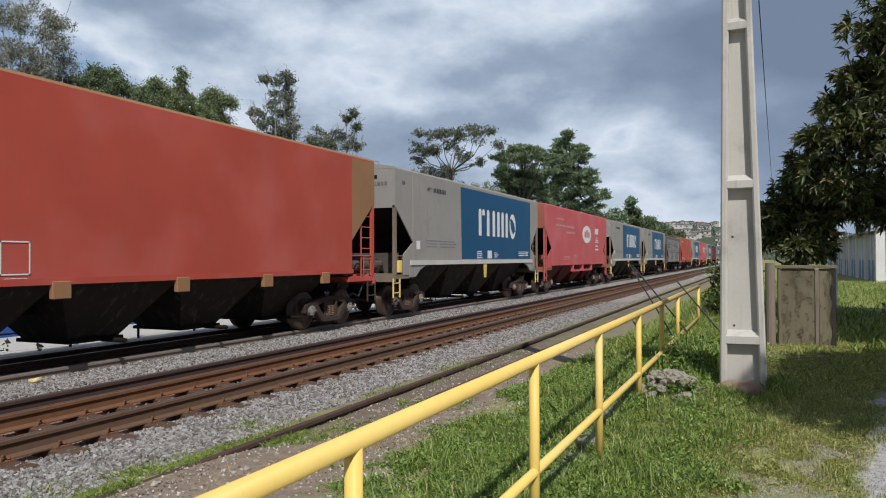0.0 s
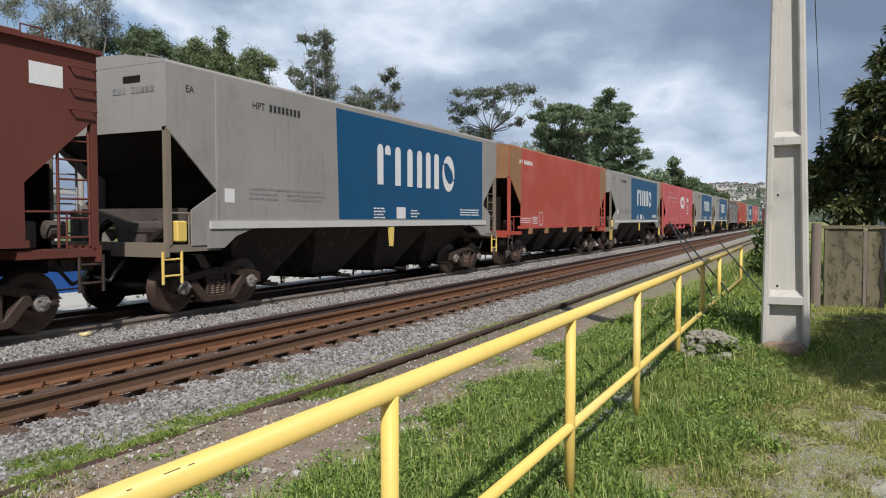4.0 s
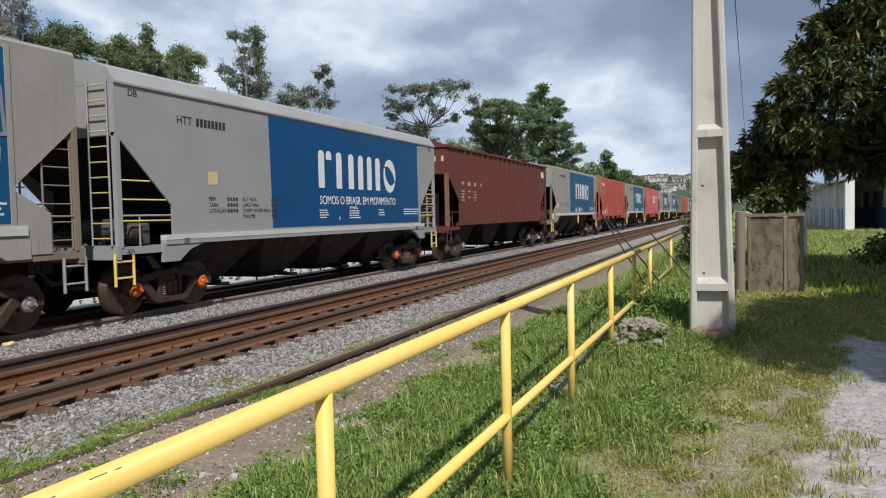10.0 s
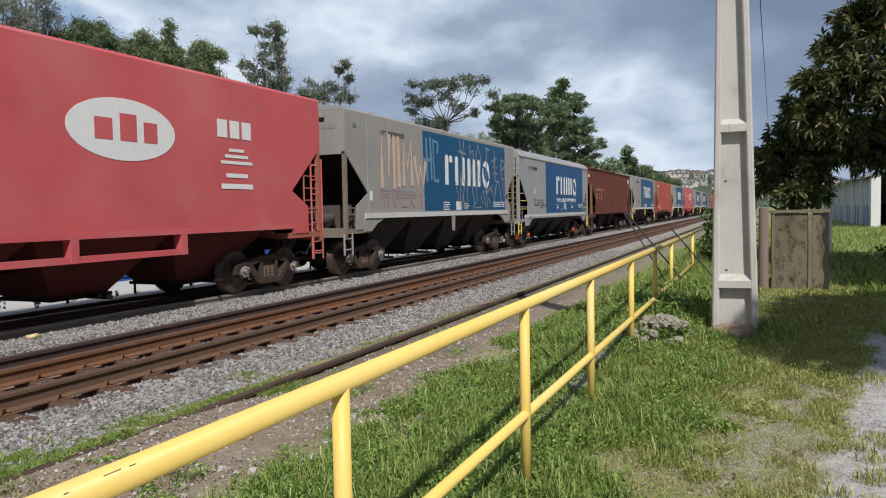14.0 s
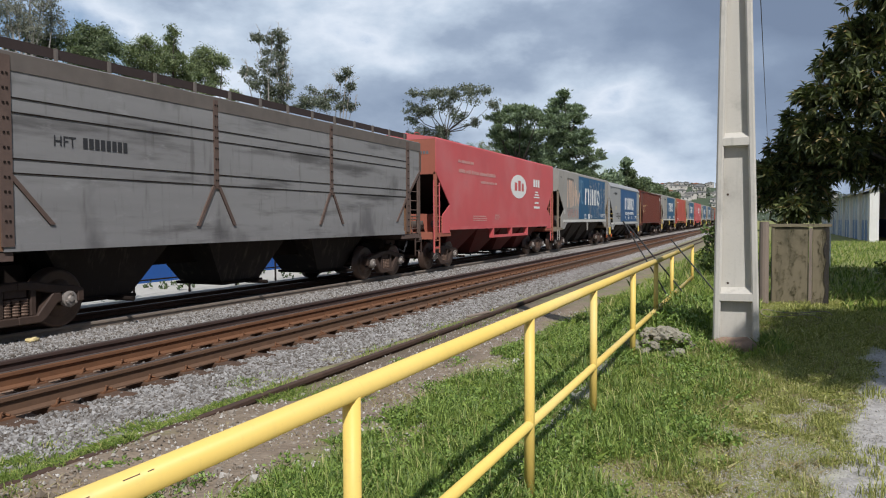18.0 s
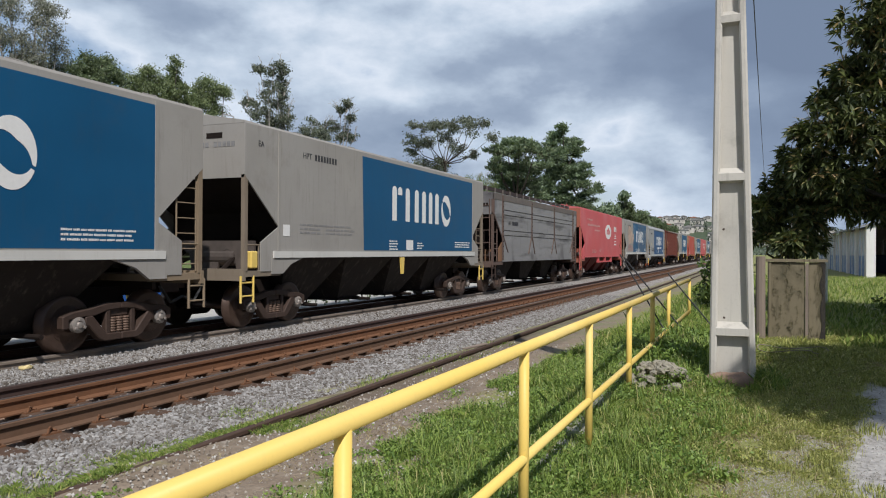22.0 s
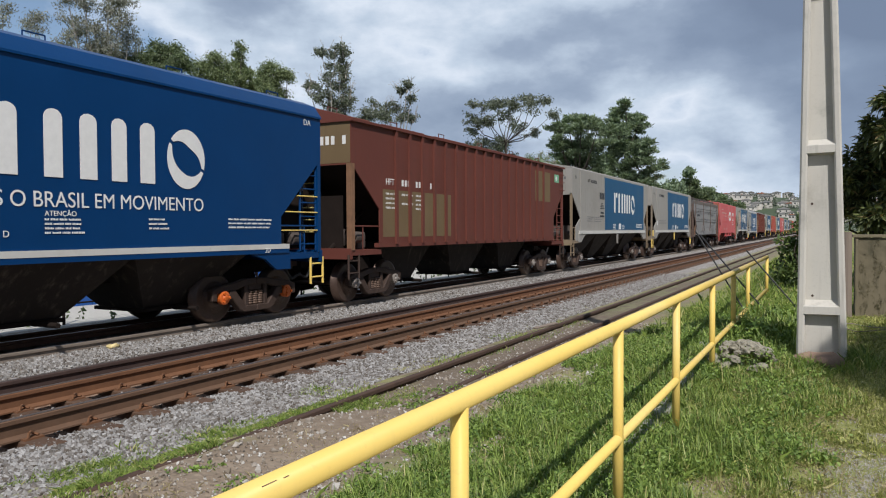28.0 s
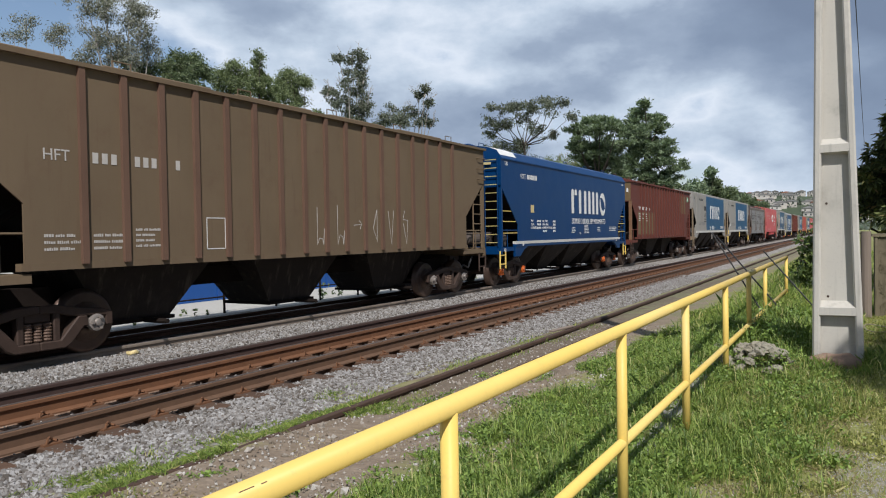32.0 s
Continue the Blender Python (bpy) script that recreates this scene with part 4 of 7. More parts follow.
            part("end_bolster", bm, M["cream"] if paint == "dusty_tan" else M["tank"] if style == "panel" else TP, car, "bolster plate with arched holes")
            bm = bmesh.new()
            y0, y1 = sorted((t * (e + 0.001), t * (e + 0.008)))
            box(bm, 0.55, 0.95, y0, y1, 3.92, 4.03)
            part("end_louvre", bm, M["dark"], car)
            bm = bmesh.new()
            for k in range(9):
                if k != 3:
                    box(bm, 0.3 + k * 0.11, 0.38 + k * 0.11, y0, y1, 3.74, 3.84)
            tagged(part("marking", bm, M["steel"], car), kind="stuff")
        if style == "curved":
            for s in (-1, 1):
                bm = bmesh.new()
                for z, k in ((2.34, 0.75), (2.02, 1.12), (1.66, 1.22)):
                    tube(bm, (s * (HW - 0.02), t * (e - 0.05), z), (s * (HW - 0.02), t * (e - k), z), 0.014, None, 6)
                tagged(part("grab_rail", bm, M["yellow"] if caps else TP, car, "yellow grab rails"), kind="stuff")
        # near-black plates close the view through the wagon end
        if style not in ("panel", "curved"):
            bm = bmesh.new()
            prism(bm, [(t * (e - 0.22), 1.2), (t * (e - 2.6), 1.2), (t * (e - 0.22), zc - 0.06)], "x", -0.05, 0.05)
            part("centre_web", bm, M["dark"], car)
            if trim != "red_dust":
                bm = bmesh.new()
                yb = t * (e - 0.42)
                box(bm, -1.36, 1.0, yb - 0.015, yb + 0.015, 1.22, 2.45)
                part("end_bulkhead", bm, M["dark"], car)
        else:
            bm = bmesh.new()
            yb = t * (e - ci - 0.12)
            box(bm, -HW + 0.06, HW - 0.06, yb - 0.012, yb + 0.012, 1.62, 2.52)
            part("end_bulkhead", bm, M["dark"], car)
        gm = M["tank"]
        bm = bmesh.new()
        lathe(bm, [(-0.45, 0.05), (-0.43, 0.2), (0.43, 0.2), (0.45, 0.05)], "x", 16, (0.35 if t < 0 else -0.2, t * (e - 0.75), 1.5))
        part("air_reservoir", bm, gm, car)
        bm = bmesh.new()
        box(bm, 0.9, 1.2, t * (e - 0.9) - 0.15, t * (e - 0.9) + 0.15, 1.22, 1.62)
        bevelled(bm, 0.03)
        part("valve_box", bm, gm, car)
        bm = bmesh.new()
        lathe(bm, [(-0.14, 0.07), (-0.12, 0.13), (0.14, 0.13), (0.16, 0.05)], "y", 12, (1.25, t * (e - 0.55), 1.5))
        part("brake_cylinder", bm, gm, car)
        bm = bmesh.new()
        box(bm, -0.09, 0.09, min(t * e, t * (e + 0.45)), max(t * e, t * (e + 0.45)), 0.86, 1.02)
        box(bm, -0.17, 0.17, min(t * (e + 0.35), t * (e + 0.62)), max(t * (e + 0.35), t * (e + 0.62)), 0.80, 1.08)
        part("coupler", bm, M["bogie"], car)
        bm = bmesh.new()
        pipe(bm, [(0.5, t * e, 0.95), (0.5, t * (e + 0.3), 0.62), (0.5, t * (e + 0.6), 0.72)], 0.03, 6)
        part("brake_hose", bm, M["cable"], car)
    y0 = e - 0.62
    ladder(car, ((HW - 0.05, y0, 1.25), (HW - 0.05, y0, 2.9)), 0.5, 6, TP, "y", 0.012 if style == "panel" else 0.016)
    ladder(car, ((-HW + 0.05, -e + 0.12, 1.25), (-HW + 0.05, -e + 0.12, 2.9)), 0.5, 6, P)
    for t in (-1, 1):
        bogie(car, t * (e - 1.55), caps)
    return car, e


def ribs(car, e, mat, zs, zt, y0, y1, step):
    bm = bmesh.new()
    box(bm, 0, 0.055, -0.05, 0.05, zs, zt - 0.06)
    me = to_mesh("side_rib", bm, mat)
    y = y0
    while y <= y1 + 0.01:
        for s in (-1, 1):
            r = part("side_rib", me, None, car)
            r.location = (s * HW, y, 0)
            r.rotation_euler = (0, 0, 0 if s > 0 else math.pi)
        y += step


def blue_field(car, y0, y1, z0, z1, mat, bow=0.1):
    bm = bmesh.new()
    pts = [(y0 + bow * k / 4, z0 + (z1 - z0) * (1 - k / 4)) for k in range(5)] + [(y1, z0), (y1, z1)]
    prism(bm, pts, "x", HW + 0.0005, HW + 0.004)
    part("blue_field", bm, M[mat], car, "blue painted field")


X = HW + 0.0075


def panel_wagon(label, rear, front, steps="yellow", graffiti=False, black_mark=False, paint="gray", trim="gray_dusty"):
    car, e = wagon(label, rear, front, "panel", paint, steps=steps, trim=trim)
    blue_field(car, -2.25, e - 1.12, 1.65, 4.10, "blue")
    emblem(car, -0.52, 2.5, 0.98, 4.33, X, M["white"])
    lettering(car, "EA", 0.17, -e + 0.42, 3.78, M["black"], X - 0.004)
    lettering(car, "HPT", 0.2, -5.0, 3.72, M["black"], X - 0.004)
    bars(car, [(-4.5 + i * 0.125, -4.42 + i * 0.125, 3.72, 3.86) for i in range(8)], M["black"], X - 0.004)
    bars(car, [(0.4, 0.86, 1.67, 1.96)], M["white"], X, "plate_patch")
    bars(car, small_print(-0.7, 1.9, 0.5, 4, seed=3) + small_print(1.15, 1.86, 0.4, 3, seed=4) + small_print(4.2, 1.92, 1.3, 3, seed=5), M["white"], X)
    bars(car, small_print(-5.1, 2.2, 0.9, 3, 0.09, 0.045, 6) + small_print(-4.0, 2.2, 1.2, 3, 0.09, 0.045, 7), M["steel"], X - 0.004)
    if not black_mark:
        bars(car, [(-5.75, -5.5, 1.95, 2.2)], M["white"], X - 0.004, "label_plate")
    bm = bmesh.new()
    prism(bm, [(0.0, 1.46), (0.24, 1.46), (0.19, 0.98), (0.07, 0.98)], "x", HW - 0.02, HW + 0.03)
    part("hanging_bracket", bm, M["yellow"] if steps == "yellow" else M[paint], car, "yellow bracket" if steps == "yellow" else "")
    if steps == "yellow":
        bm = bmesh.new()
        box(bm, HW - 0.22, HW + 0.01, -e + 0.2, -e + 0.42, 1.27, 1.62)
        bevelled(bm, 0.02)
        part("lever_box", bm, M["yellow"], car, "yellow brake lever box")
    for t in (-1, 1):
        bm = bmesh.new()
        box(bm, HW, HW + 0.02, t * (e - ci_of()) - 0.04, t * (e - ci_of()) + 0.04, 1.6, 4.15)
        part("end_rib", bm, M[paint], car)
    if black_mark:
        rows = [(-3.1 + i * 0.29, -2.87 + i * 0.29, 3.06, 3.36) for i in range(3)] + [(-2.8 - 0.08 * i, -2.52 + 0.08 * i, 2.86 - 0.08 * i, 2.89 - 0.08 * i) for i in range(4)] + [(-2.95, -2.42, 2.40, 2.48), (-3.05, -2.3, 2.24, 2.32)]
        bars(car, rows, M["black"], X - 0.003, "company_mark")
    if graffiti:
        tags(car, M["peach"], 0.19, (((-4.95, 2.35), (-4.95, 3.75), (-4.55, 2.6), (-4.5, 3.72)), ((-4.2, 2.35), (-4.2, 3.7)), ((-3.95, 3.7), (-3.9, 2.4)), ((-3.6, 2.45), (-3.6, 3.65), (-3.35, 2.9), (-3.1, 3.65), (-3.05, 2.45)), ((-2.85, 3.2), (-2.65, 2.45), (-2.45, 2.95), (-2.25, 2.4), (-2.1, 3.1))))
        tags(car, M["pink_tag"], 0.05, (((-4.95, 2.2), (-4.8, 1.75), (-4.7, 2.0), (-4.6, 1.75), (-4.45, 2.2)), ((-4.2, 1.8), (-4.3, 2.0), (-4.15, 2.2), (-4.0, 2.0), (-4.2, 1.8)), ((-3.75, 2.2), (-3.75, 1.78), (-3.45, 1.8)), ((-3.2, 2.2), (-3.2, 1.75)), ((-2.9, 2.2), (-3.15, 1.95), (-2.85, 1.75)), ((-2.65, 1.75), (-2.5, 2.2), (-2.35, 1.75))))
        # silver tags over the blue field
        tags(car, M["pale_blue"], 0.13, (((-1.95, 2.6), (-2.0, 3.85)), ((-2.2, 3.2), (-1.6, 3.25)), ((-1.62, 2.65), (-1.7, 3.9)), ((-1.1, 2.6), (-1.4, 2.6), (-1.5, 3.85), (-1.1, 3.8), (-1.15, 3.5))))
        tags(car, M["silver"], 0.075, (((0.75, 4.0), (1.0, 3.35), (1.15, 4.0)), ((0.7, 3.65), (1.3, 3.6)), ((1.0, 3.35), (1.05, 2.65)), ((1.75, 3.95), (1.8, 2.75), (2.0, 3.3), (2.1, 3.75), (1.8, 3.7)), ((2.35, 3.6), (2.6, 4.0), (2.85, 3.55), (2.7, 2.7), (2.35, 3.6))))
        tags(car, M["silver"], 0.075, (((3.35, 3.95), (3.8, 3.9)), ((3.5, 3.95), (3.35, 2.3)), ((4.35, 3.95), (4.45, 2.75)), ((4.1, 3.5), (4.7, 3.65), (4.15, 3.25), (4.75, 3.3), (4.1, 3.0), (4.7, 3.05)), ((5.2, 3.6), (5.6, 3.55), (5.65, 2.9), (5.25, 2.85), (5.15, 3.3), (5.2, 3.6)), ((5.15, 3.2), (5.6, 3.35))))
        tags(car, M["silver"], 0.06, (((0.35, 2.6), (0.75, 1.75), (0.85, 2.9), (1.0, 1.75)), ((1.2, 2.7), (1.05, 2.0), (1.4, 1.75), (1.45, 2.65)), ((2.0, 2.75), (1.95, 2.3), (2.1, 2.1), (2.1, 1.8)), ((2.35, 2.7), (2.4, 1.95), (2.0, 1.72), (2.9, 1.75)), ((3.0, 1.9), (2.8, 2.15), (3.1, 2.35), (3.3, 1.8))))
        tags(car, M["silver"], 0.06, (((3.4, 2.75), (3.5, 1.75)), ((3.5, 2.3), (3.9, 2.5)), ((3.6, 2.1), (3.85, 1.9)), ((3.95, 2.3), (4.1, 2.6), (4.2, 2.2)), ((4.25, 1.75), (4.5, 2.5), (4.75, 2.75), (5.0, 2.5), (5.25, 1.75)), ((4.55, 2.75), (5.0, 2.75)), ((5.3, 2.75), (5.5, 2.15), (5.55, 2.7))))
    return car


def ci_of():
    return 1.15


def ribbon(line, width, x0, x1):
    """One flat stroke along a run of (y, z), with mitred bends."""
    bm = bmesh.new()
    P = [Vector(p) for p in line]
    rows = []
    for i, p in enumerate(P):
        d = ((p - P[i - 1]).normalized() if i else Vector((0, 0))) + ((P[i + 1] - p).normalized() if i + 1 < len(P) else Vector((0, 0)))
        d = d.normalized() if d.length > 0.25 else (p - P[i - 1]).normalized()
        n = Vector((-d.y, d.x)) * width / 2
        end = d * width * 0.35 * ((i == len(P) - 1) - (i == 0))
        x = x1 + i * 0.0003
        rows.append([bm.verts.new(q) for q in ((x0, *(p + n + end)), (x, *(p + n + end)), (x, *(p - n + end)), (x0, *(p - n + end)))])
    for a, b in zip(rows, rows[1:]):
        for k in range(3):
            bm.faces.new((a[k], a[k + 1], b[k + 1], b[k]))
    bm.faces.new(rows[0]), bm.faces.new(rows[-1][::-1])
    return bm


def tags(car, mat, width, lines):
    """Sprayed lines on the side: each a run of (y, z)."""
    for k, line in enumerate(lines):
        part("graffiti_stroke", ribbon(line, width, HW + 0.009, HW + 0.0125 + k * 0.0002), mat, car, "sprayed graffiti stroke")


def curved_wagon(label, rear, front, paint, full_blue=False):
    car, e = wagon(label, rear, front, "curved", paint, steps="yellow", caps=True)
    if not full_blue:
        blue_field(car, -2.6, e - 1.45, 1.45, 3.88, "blue_clean", 0.06)
    ink = M["white"] if full_blue else M["black"]
    o = 0.42
    emblem(car, o - 1.0, 2.38, 0.92, 4.37, X, M["white"])
    lettering(car, "SOMOS O BRASIL EM MOVIMENTO", 0.3, o - 0.98, 1.98, M["white"], X, 4.3, "slogan")
    lettering(car, "HTT", 0.22, o * 0.65 - 5.73, 3.41, ink, X - 0.004)
    bars(car, [(o * 0.65 - 5.2 + i * 0.11, o * 0.65 - 5.12 + i * 0.11, 3.41, 3.56) for i in range(8)], ink, X - 0.004)
    bars(car, [(o - 5.06, o - 4.78, 2.33, 2.58)], M["notice"], X - 0.004, "notice_label")
    for row, (a, b) in enumerate((("PBM", "ALT. MAX."), ("TARA", "LARG. MAX."), ("LOTAÇÃO", "COMP. ENTRE ENG."), ("", "VOLUME"))):
        z = 2.02 - row * 0.115
        if a:
            lettering(car, a, 0.11, o - 5.06, z, ink, X - 0.004)
        lettering(car, b, 0.11, o - 4.02, z, ink, X - 0.004)
    bars(car, [(o - 4.5 + k * 0.09, o - 4.44 + k * 0.09, 2.02 - i * 0.115, 2.09 - i * 0.115) for i in range(3) for k in range(4)] + [(o - 3.0 + k * 0.09, o - 2.94 + k * 0.09, 2.02 - i * 0.115, 2.09 - i * 0.115) for i in range(4) for k in range(3)], ink, X - 0.004)
    bars(car, small_print(o - 1.0, 1.82, 0.35, 4, 0.06, 0.028, 13) + small_print(o + 0.5, 1.8, 0.5, 4, 0.06, 0.028, 14) + small_print(o + 2.2, 1.82, 0.35, 3, 0.07, 0.028, 15) + small_print(o + 3.9, 1.84, 1.1, 3, 0.07, 0.03, 16), M["white"], X)
    lettering(car, "ATENÇÃO", 0.1, o + 0.5, 1.86, M["white"], X)
    lettering(car, "D", 0.12, 0.35, 1.58, M["white"], X)
    lettering(car, "DB", 0.16, -e + 0.3, 3.75, ink, X - 0.004)
    lettering(car, "DA", 0.16, e - 0.55, 3.75, ink, X - 0.004)
    lettering(car, "4D", 0.14, -e + 0.15, 1.09, ink, HW + 0.003)
    lettering(car, "3D", 0.12, -e + 1.5, 1.25, ink, HW + 0.037)
    lettering(car, "2D", 0.12, e - 1.75, 1.25, ink, HW + 0.037)
    if full_blue:
        bm = bmesh.new()
        zt = zt_of("curved")
        prism(bm, [(HW - 0.03, zt + 0.125), (1.38, zt + 0.275), (1.1, zt + 0.385), (0.6, zt + 0.475), (0.6, zt + 0.48), (1.1, zt + 0.392), (1.38, zt + 0.282), (HW - 0.03, zt + 0.132)], "y", -e + 0.02, -e + 1.25)
        part("roof_patch", bm, M["white"], car, "white spill on the roof edge")
        bm = bmesh.new()
        for k in range(9):
            if k != 3:
                box(bm, -0.3 + k * 0.13, -0.21 + k * 0.13, -e - 0.012, -e - 0.002, 4.0, 4.09)
        tagged(part("marking", bm, M["white"], car), kind="stuff")
        bm = bmesh.new()
        box(bm, HW - 0.74, HW - 0.30, -e - 0.09, -e - 0.05, 3.76, 3.83)
        part("yellow_rung", bm, M["notice"], car)
    # full-height end ladder
    for t in (-1, 1):
        ladder(car, ((HW - 0.52, t * (e + 0.06), 1.25), (HW - 0.52, t * (e + 0.06), zt_of("curved") + 0.1)), 0.42, 11, M[paint], "x", 0.0125, "", M["yellow_dull"])
    return car


def zt_of(style):
    return STYLE[style][0]


def ribbed_wagon(label, rear, front, paint, ink="white", patches=(), tag=None, end_paint=None, graffiti=False, first=-5.38, gap=0.675):
    car, e = wagon(label, rear, front, "ribbed", paint, end_paint if end_paint == paint else None, steps="bogie")
    ribs(car, e, M["rib_brown" if paint == "olive" else paint], 1.33, 4.1, first, e - 1.8, gap)
    if end_paint:
        bm = bmesh.new()
        box(bm, -HW + 0.03, HW - 0.02, -e - 0.006, -e - 0.002, 3.14, 4.08)
        part("end_panel", bm, M[end_paint], car)
    if paint == "brown":
        bm = bmesh.new()
        box(bm, HW - 0.12, HW + 0.004, -e - 0.012, -e + 0.13, 1.22, 3.13)
        part("corner_post", bm, M["rust_plate"], car, "rust-brown corner post")
        bm = bmesh.new()
        for k in (0, 1, 2, 3, 5):
            box(bm, 0.55 + k * 0.15, 0.64 + k * 0.15, -e - 0.014, -e - 0.007, 3.55, 3.74)
        tagged(part("marking", bm, M[ink], car), kind="stuff")
    lettering(car, "HFT", 0.22, -e + 1.42, 2.73, M[ink], X - 0.004)
    bars(car, [(-e + 2.16 + i * 0.15, -e + 2.25 + i * 0.15, 2.73, 2.88) for i in range(3)] + [(-e + 2.86 + i * 0.15, -e + 2.95 + i * 0.15, 2.73, 2.88) for i in range(3)] + [(-e + 3.62, -e + 3.7, 2.73, 2.88)], M[ink], X - 0.004)
    bars(car, (small_print(-e + 1.42, 1.7, 0.45, 3, 0.09, 0.04, 21) + small_print(-e + 2.15, 1.7, 0.4, 3, 0.09, 0.04, 23) + small_print(-e + 2.85, 1.78, 0.4, 4, 0.08, 0.035, 22)) if graffiti else (small_print(-e + 1.42, 2.5, 0.45, 4, 0.11, 0.045, 21) + small_print(-e + 2.15, 2.5, 0.4, 2, 0.22, 0.045, 23) + small_print(-e + 2.85, 2.5, 0.35, 4, 0.11, 0.045, 22)), M[ink], X - 0.005)
    if tag:
        bars(car, [(e - 1.05, e - 0.55, 3.47, 3.77)], M[tag], X - 0.004, "tag_plate")
        if tag == "tag_green":
            bm = bmesh.new()
            prism(bm, [(e - 0.85 + 0.09 * math.cos(k * 0.3927), 3.62 + 0.09 * math.sin(k * 0.3927)) for k in range(16)], "x", X - 0.001, X + 0.003)
            part("tag_disc", bm, M["white"], car)
    if patches:
        for y0, y1, z0, z1 in patches:
            bars(car, [(y0, y1, z0, z1)], M["tan"], X - 0.0055, "paint_patch")
    if graffiti:
        for line in (((-0.26, 2.23), (-0.27, 1.49), (-0.2, 1.62), (-0.1, 1.6), (-0.07, 1.49)), ((-0.04, 1.8), (-0.07, 1.5)), ((0.4, 2.28), (0.4, 1.5), (0.48, 1.68), (0.58, 1.62), (0.6, 1.48)), ((0.64, 1.76), (0.6, 1.5)), ((0.98, 1.88), (1.26, 1.9), (1.17, 1.98)), ((1.26, 1.9), (1.2, 1.8)), ((1.85, 2.22), (1.7, 1.82), (1.86, 1.5), (1.85, 2.22)), ((2.31, 2.2), (2.44, 1.45), (2.54, 2.21)), ((3.02, 2.22), (2.95, 2.02), (3.16, 2.0), (3.1, 1.44), (2.96, 1.92))):
            bm = ribbon(line, 0.018, HW + 0.001, HW + 0.004)
            part("chalk_stroke", bm, M["stencil_faded"], car)
        bars(car, [(-3.15, -2.73, 1.47, 1.485), (-3.15, -2.73, 1.98, 1.995), (-3.15, -3.135, 1.47, 1.99), (-2.745, -2.73, 1.47, 1.99)], M["white"], X - 0.004, "stencil_frame")
    for i in range(3):
        z = 3.2 + i * 0.3
        bm = bmesh.new()
        pipe(bm, [(HW, e - 0.45, z), (HW + 0.07, e - 0.45, z), (HW + 0.07, e - 0.05, z), (HW, e - 0.05, z)], 0.013, 5)
        part("side_grab_iron", bm, M[paint], car)
    return car


def smooth_wagon(label, rear, front, paint, end_paint=None, red=False):
    car, e = wagon(label, rear, front, "smooth", paint, end_paint, steps="bogie" if not red else "red_dust", roof=end_paint, trim="red_dust" if red else None)
    if not red:
        for y in (-2.7, -0.24, 2.2, 4.4, -4.6):
            bm = bmesh.new()
            box(bm, HW - 0.05, HW + 0.03, y - 0.16, y + 0.16, 1.10, 1.36)
            bevelled(bm, 0.01)
            part("side_bracket", bm, M["orange_pale"], car)
        lettering(car, "HFT", 0.22, -5.87, 3.66, M["white"], X)
        bars(car, [(-5.35 + i * 0.115, -5.27 + i * 0.115, 3.66, 3.81) for i in range(8)], M["white"], X)
        f = (-3.65, -3.2, 1.46, 1.93)
        bars(car, [(f[0], f[1], f[2], f[2] + 0.02), (f[0], f[1], f[3] - 0.02, f[3]), (f[0], f[0] + 0.02, f[2], f[3]), (f[1] - 0.02, f[1], f[2], f[3])], M["white"], X, "stencil_frame")
        bars(car, small_print(-5.75, 1.68, 1.15, 3, 0.075, 0.026, 31) + small_print(-4.42, 1.72, 0.55, 4, 0.075, 0.03, 32) + small_print(-3.6, 1.39, 0.4, 1, 0.1, 0.03, 33), M["white"], X)
    else:
        bm = bmesh.new()
        prism(bm, [(1.55 + 1.12 * math.cos(i * 0.196), 3.04 + 0.50 * math.sin(i * 0.196)) for i in range(32)], "x", X - 0.006, X - 0.001)
        part("oval_emblem", bm, M["white"], car)
        bars(car, [(0.95, 1.3, 2.86, 3.2), (1.45, 1.8, 2.86, 3.3), (1.95, 2.25, 2.86, 3.2)], M["red"], X + 0.001)
        bars(car, [(3.78 + i * 0.36, 4.06 + i * 0.36, 3.12, 3.46) for i in range(3)] + [(4.1, 4.55, 2.86, 2.92), (3.98, 4.67, 2.74, 2.8), (3.86, 4.8, 2.62, 2.68), (4.0, 4.65, 2.36, 2.44), (3.85, 4.8, 2.14, 2.24)], M["white"], X, "company_mark")
        bars(car, small_print(-5.4, 3.26, 3.9, 1, h=0.13, seed=41) + small_print(-3.2, 2.98, 1.7, 1, h=0.09, seed=42) + small_print(-5.45, 3.6, 1.4, 1, h=0.1, seed=43), M["stencil_pink"], X)
        bars(car, small_print(-4.0, 1.75, 1.4, 3, seed=44) + small_print(-1.6, 1.8, 0.5, 3, seed=45), M["stencil_pink"], X)
        bm = bmesh.new()
        for y in (-1.8, 0.5, 2.8):
            box(bm, HW - 0.15, HW + 0.02, y - 0.07, y + 0.07, 0.95, 1.38)
        box(bm, HW - 0.10, HW, -1.9, 2.9, 0.95, 1.05)
        part("side_beam", bm, M["red"], car)
        for t in (-1, 1):
            ladder(car, ((HW - 0.04, t * (e - 0.12) - 0.22, 0.6), (HW - 0.04, t * (e - 0.12) - 0.22, 2.9)), 0.44, 7, M["red"])
    return car


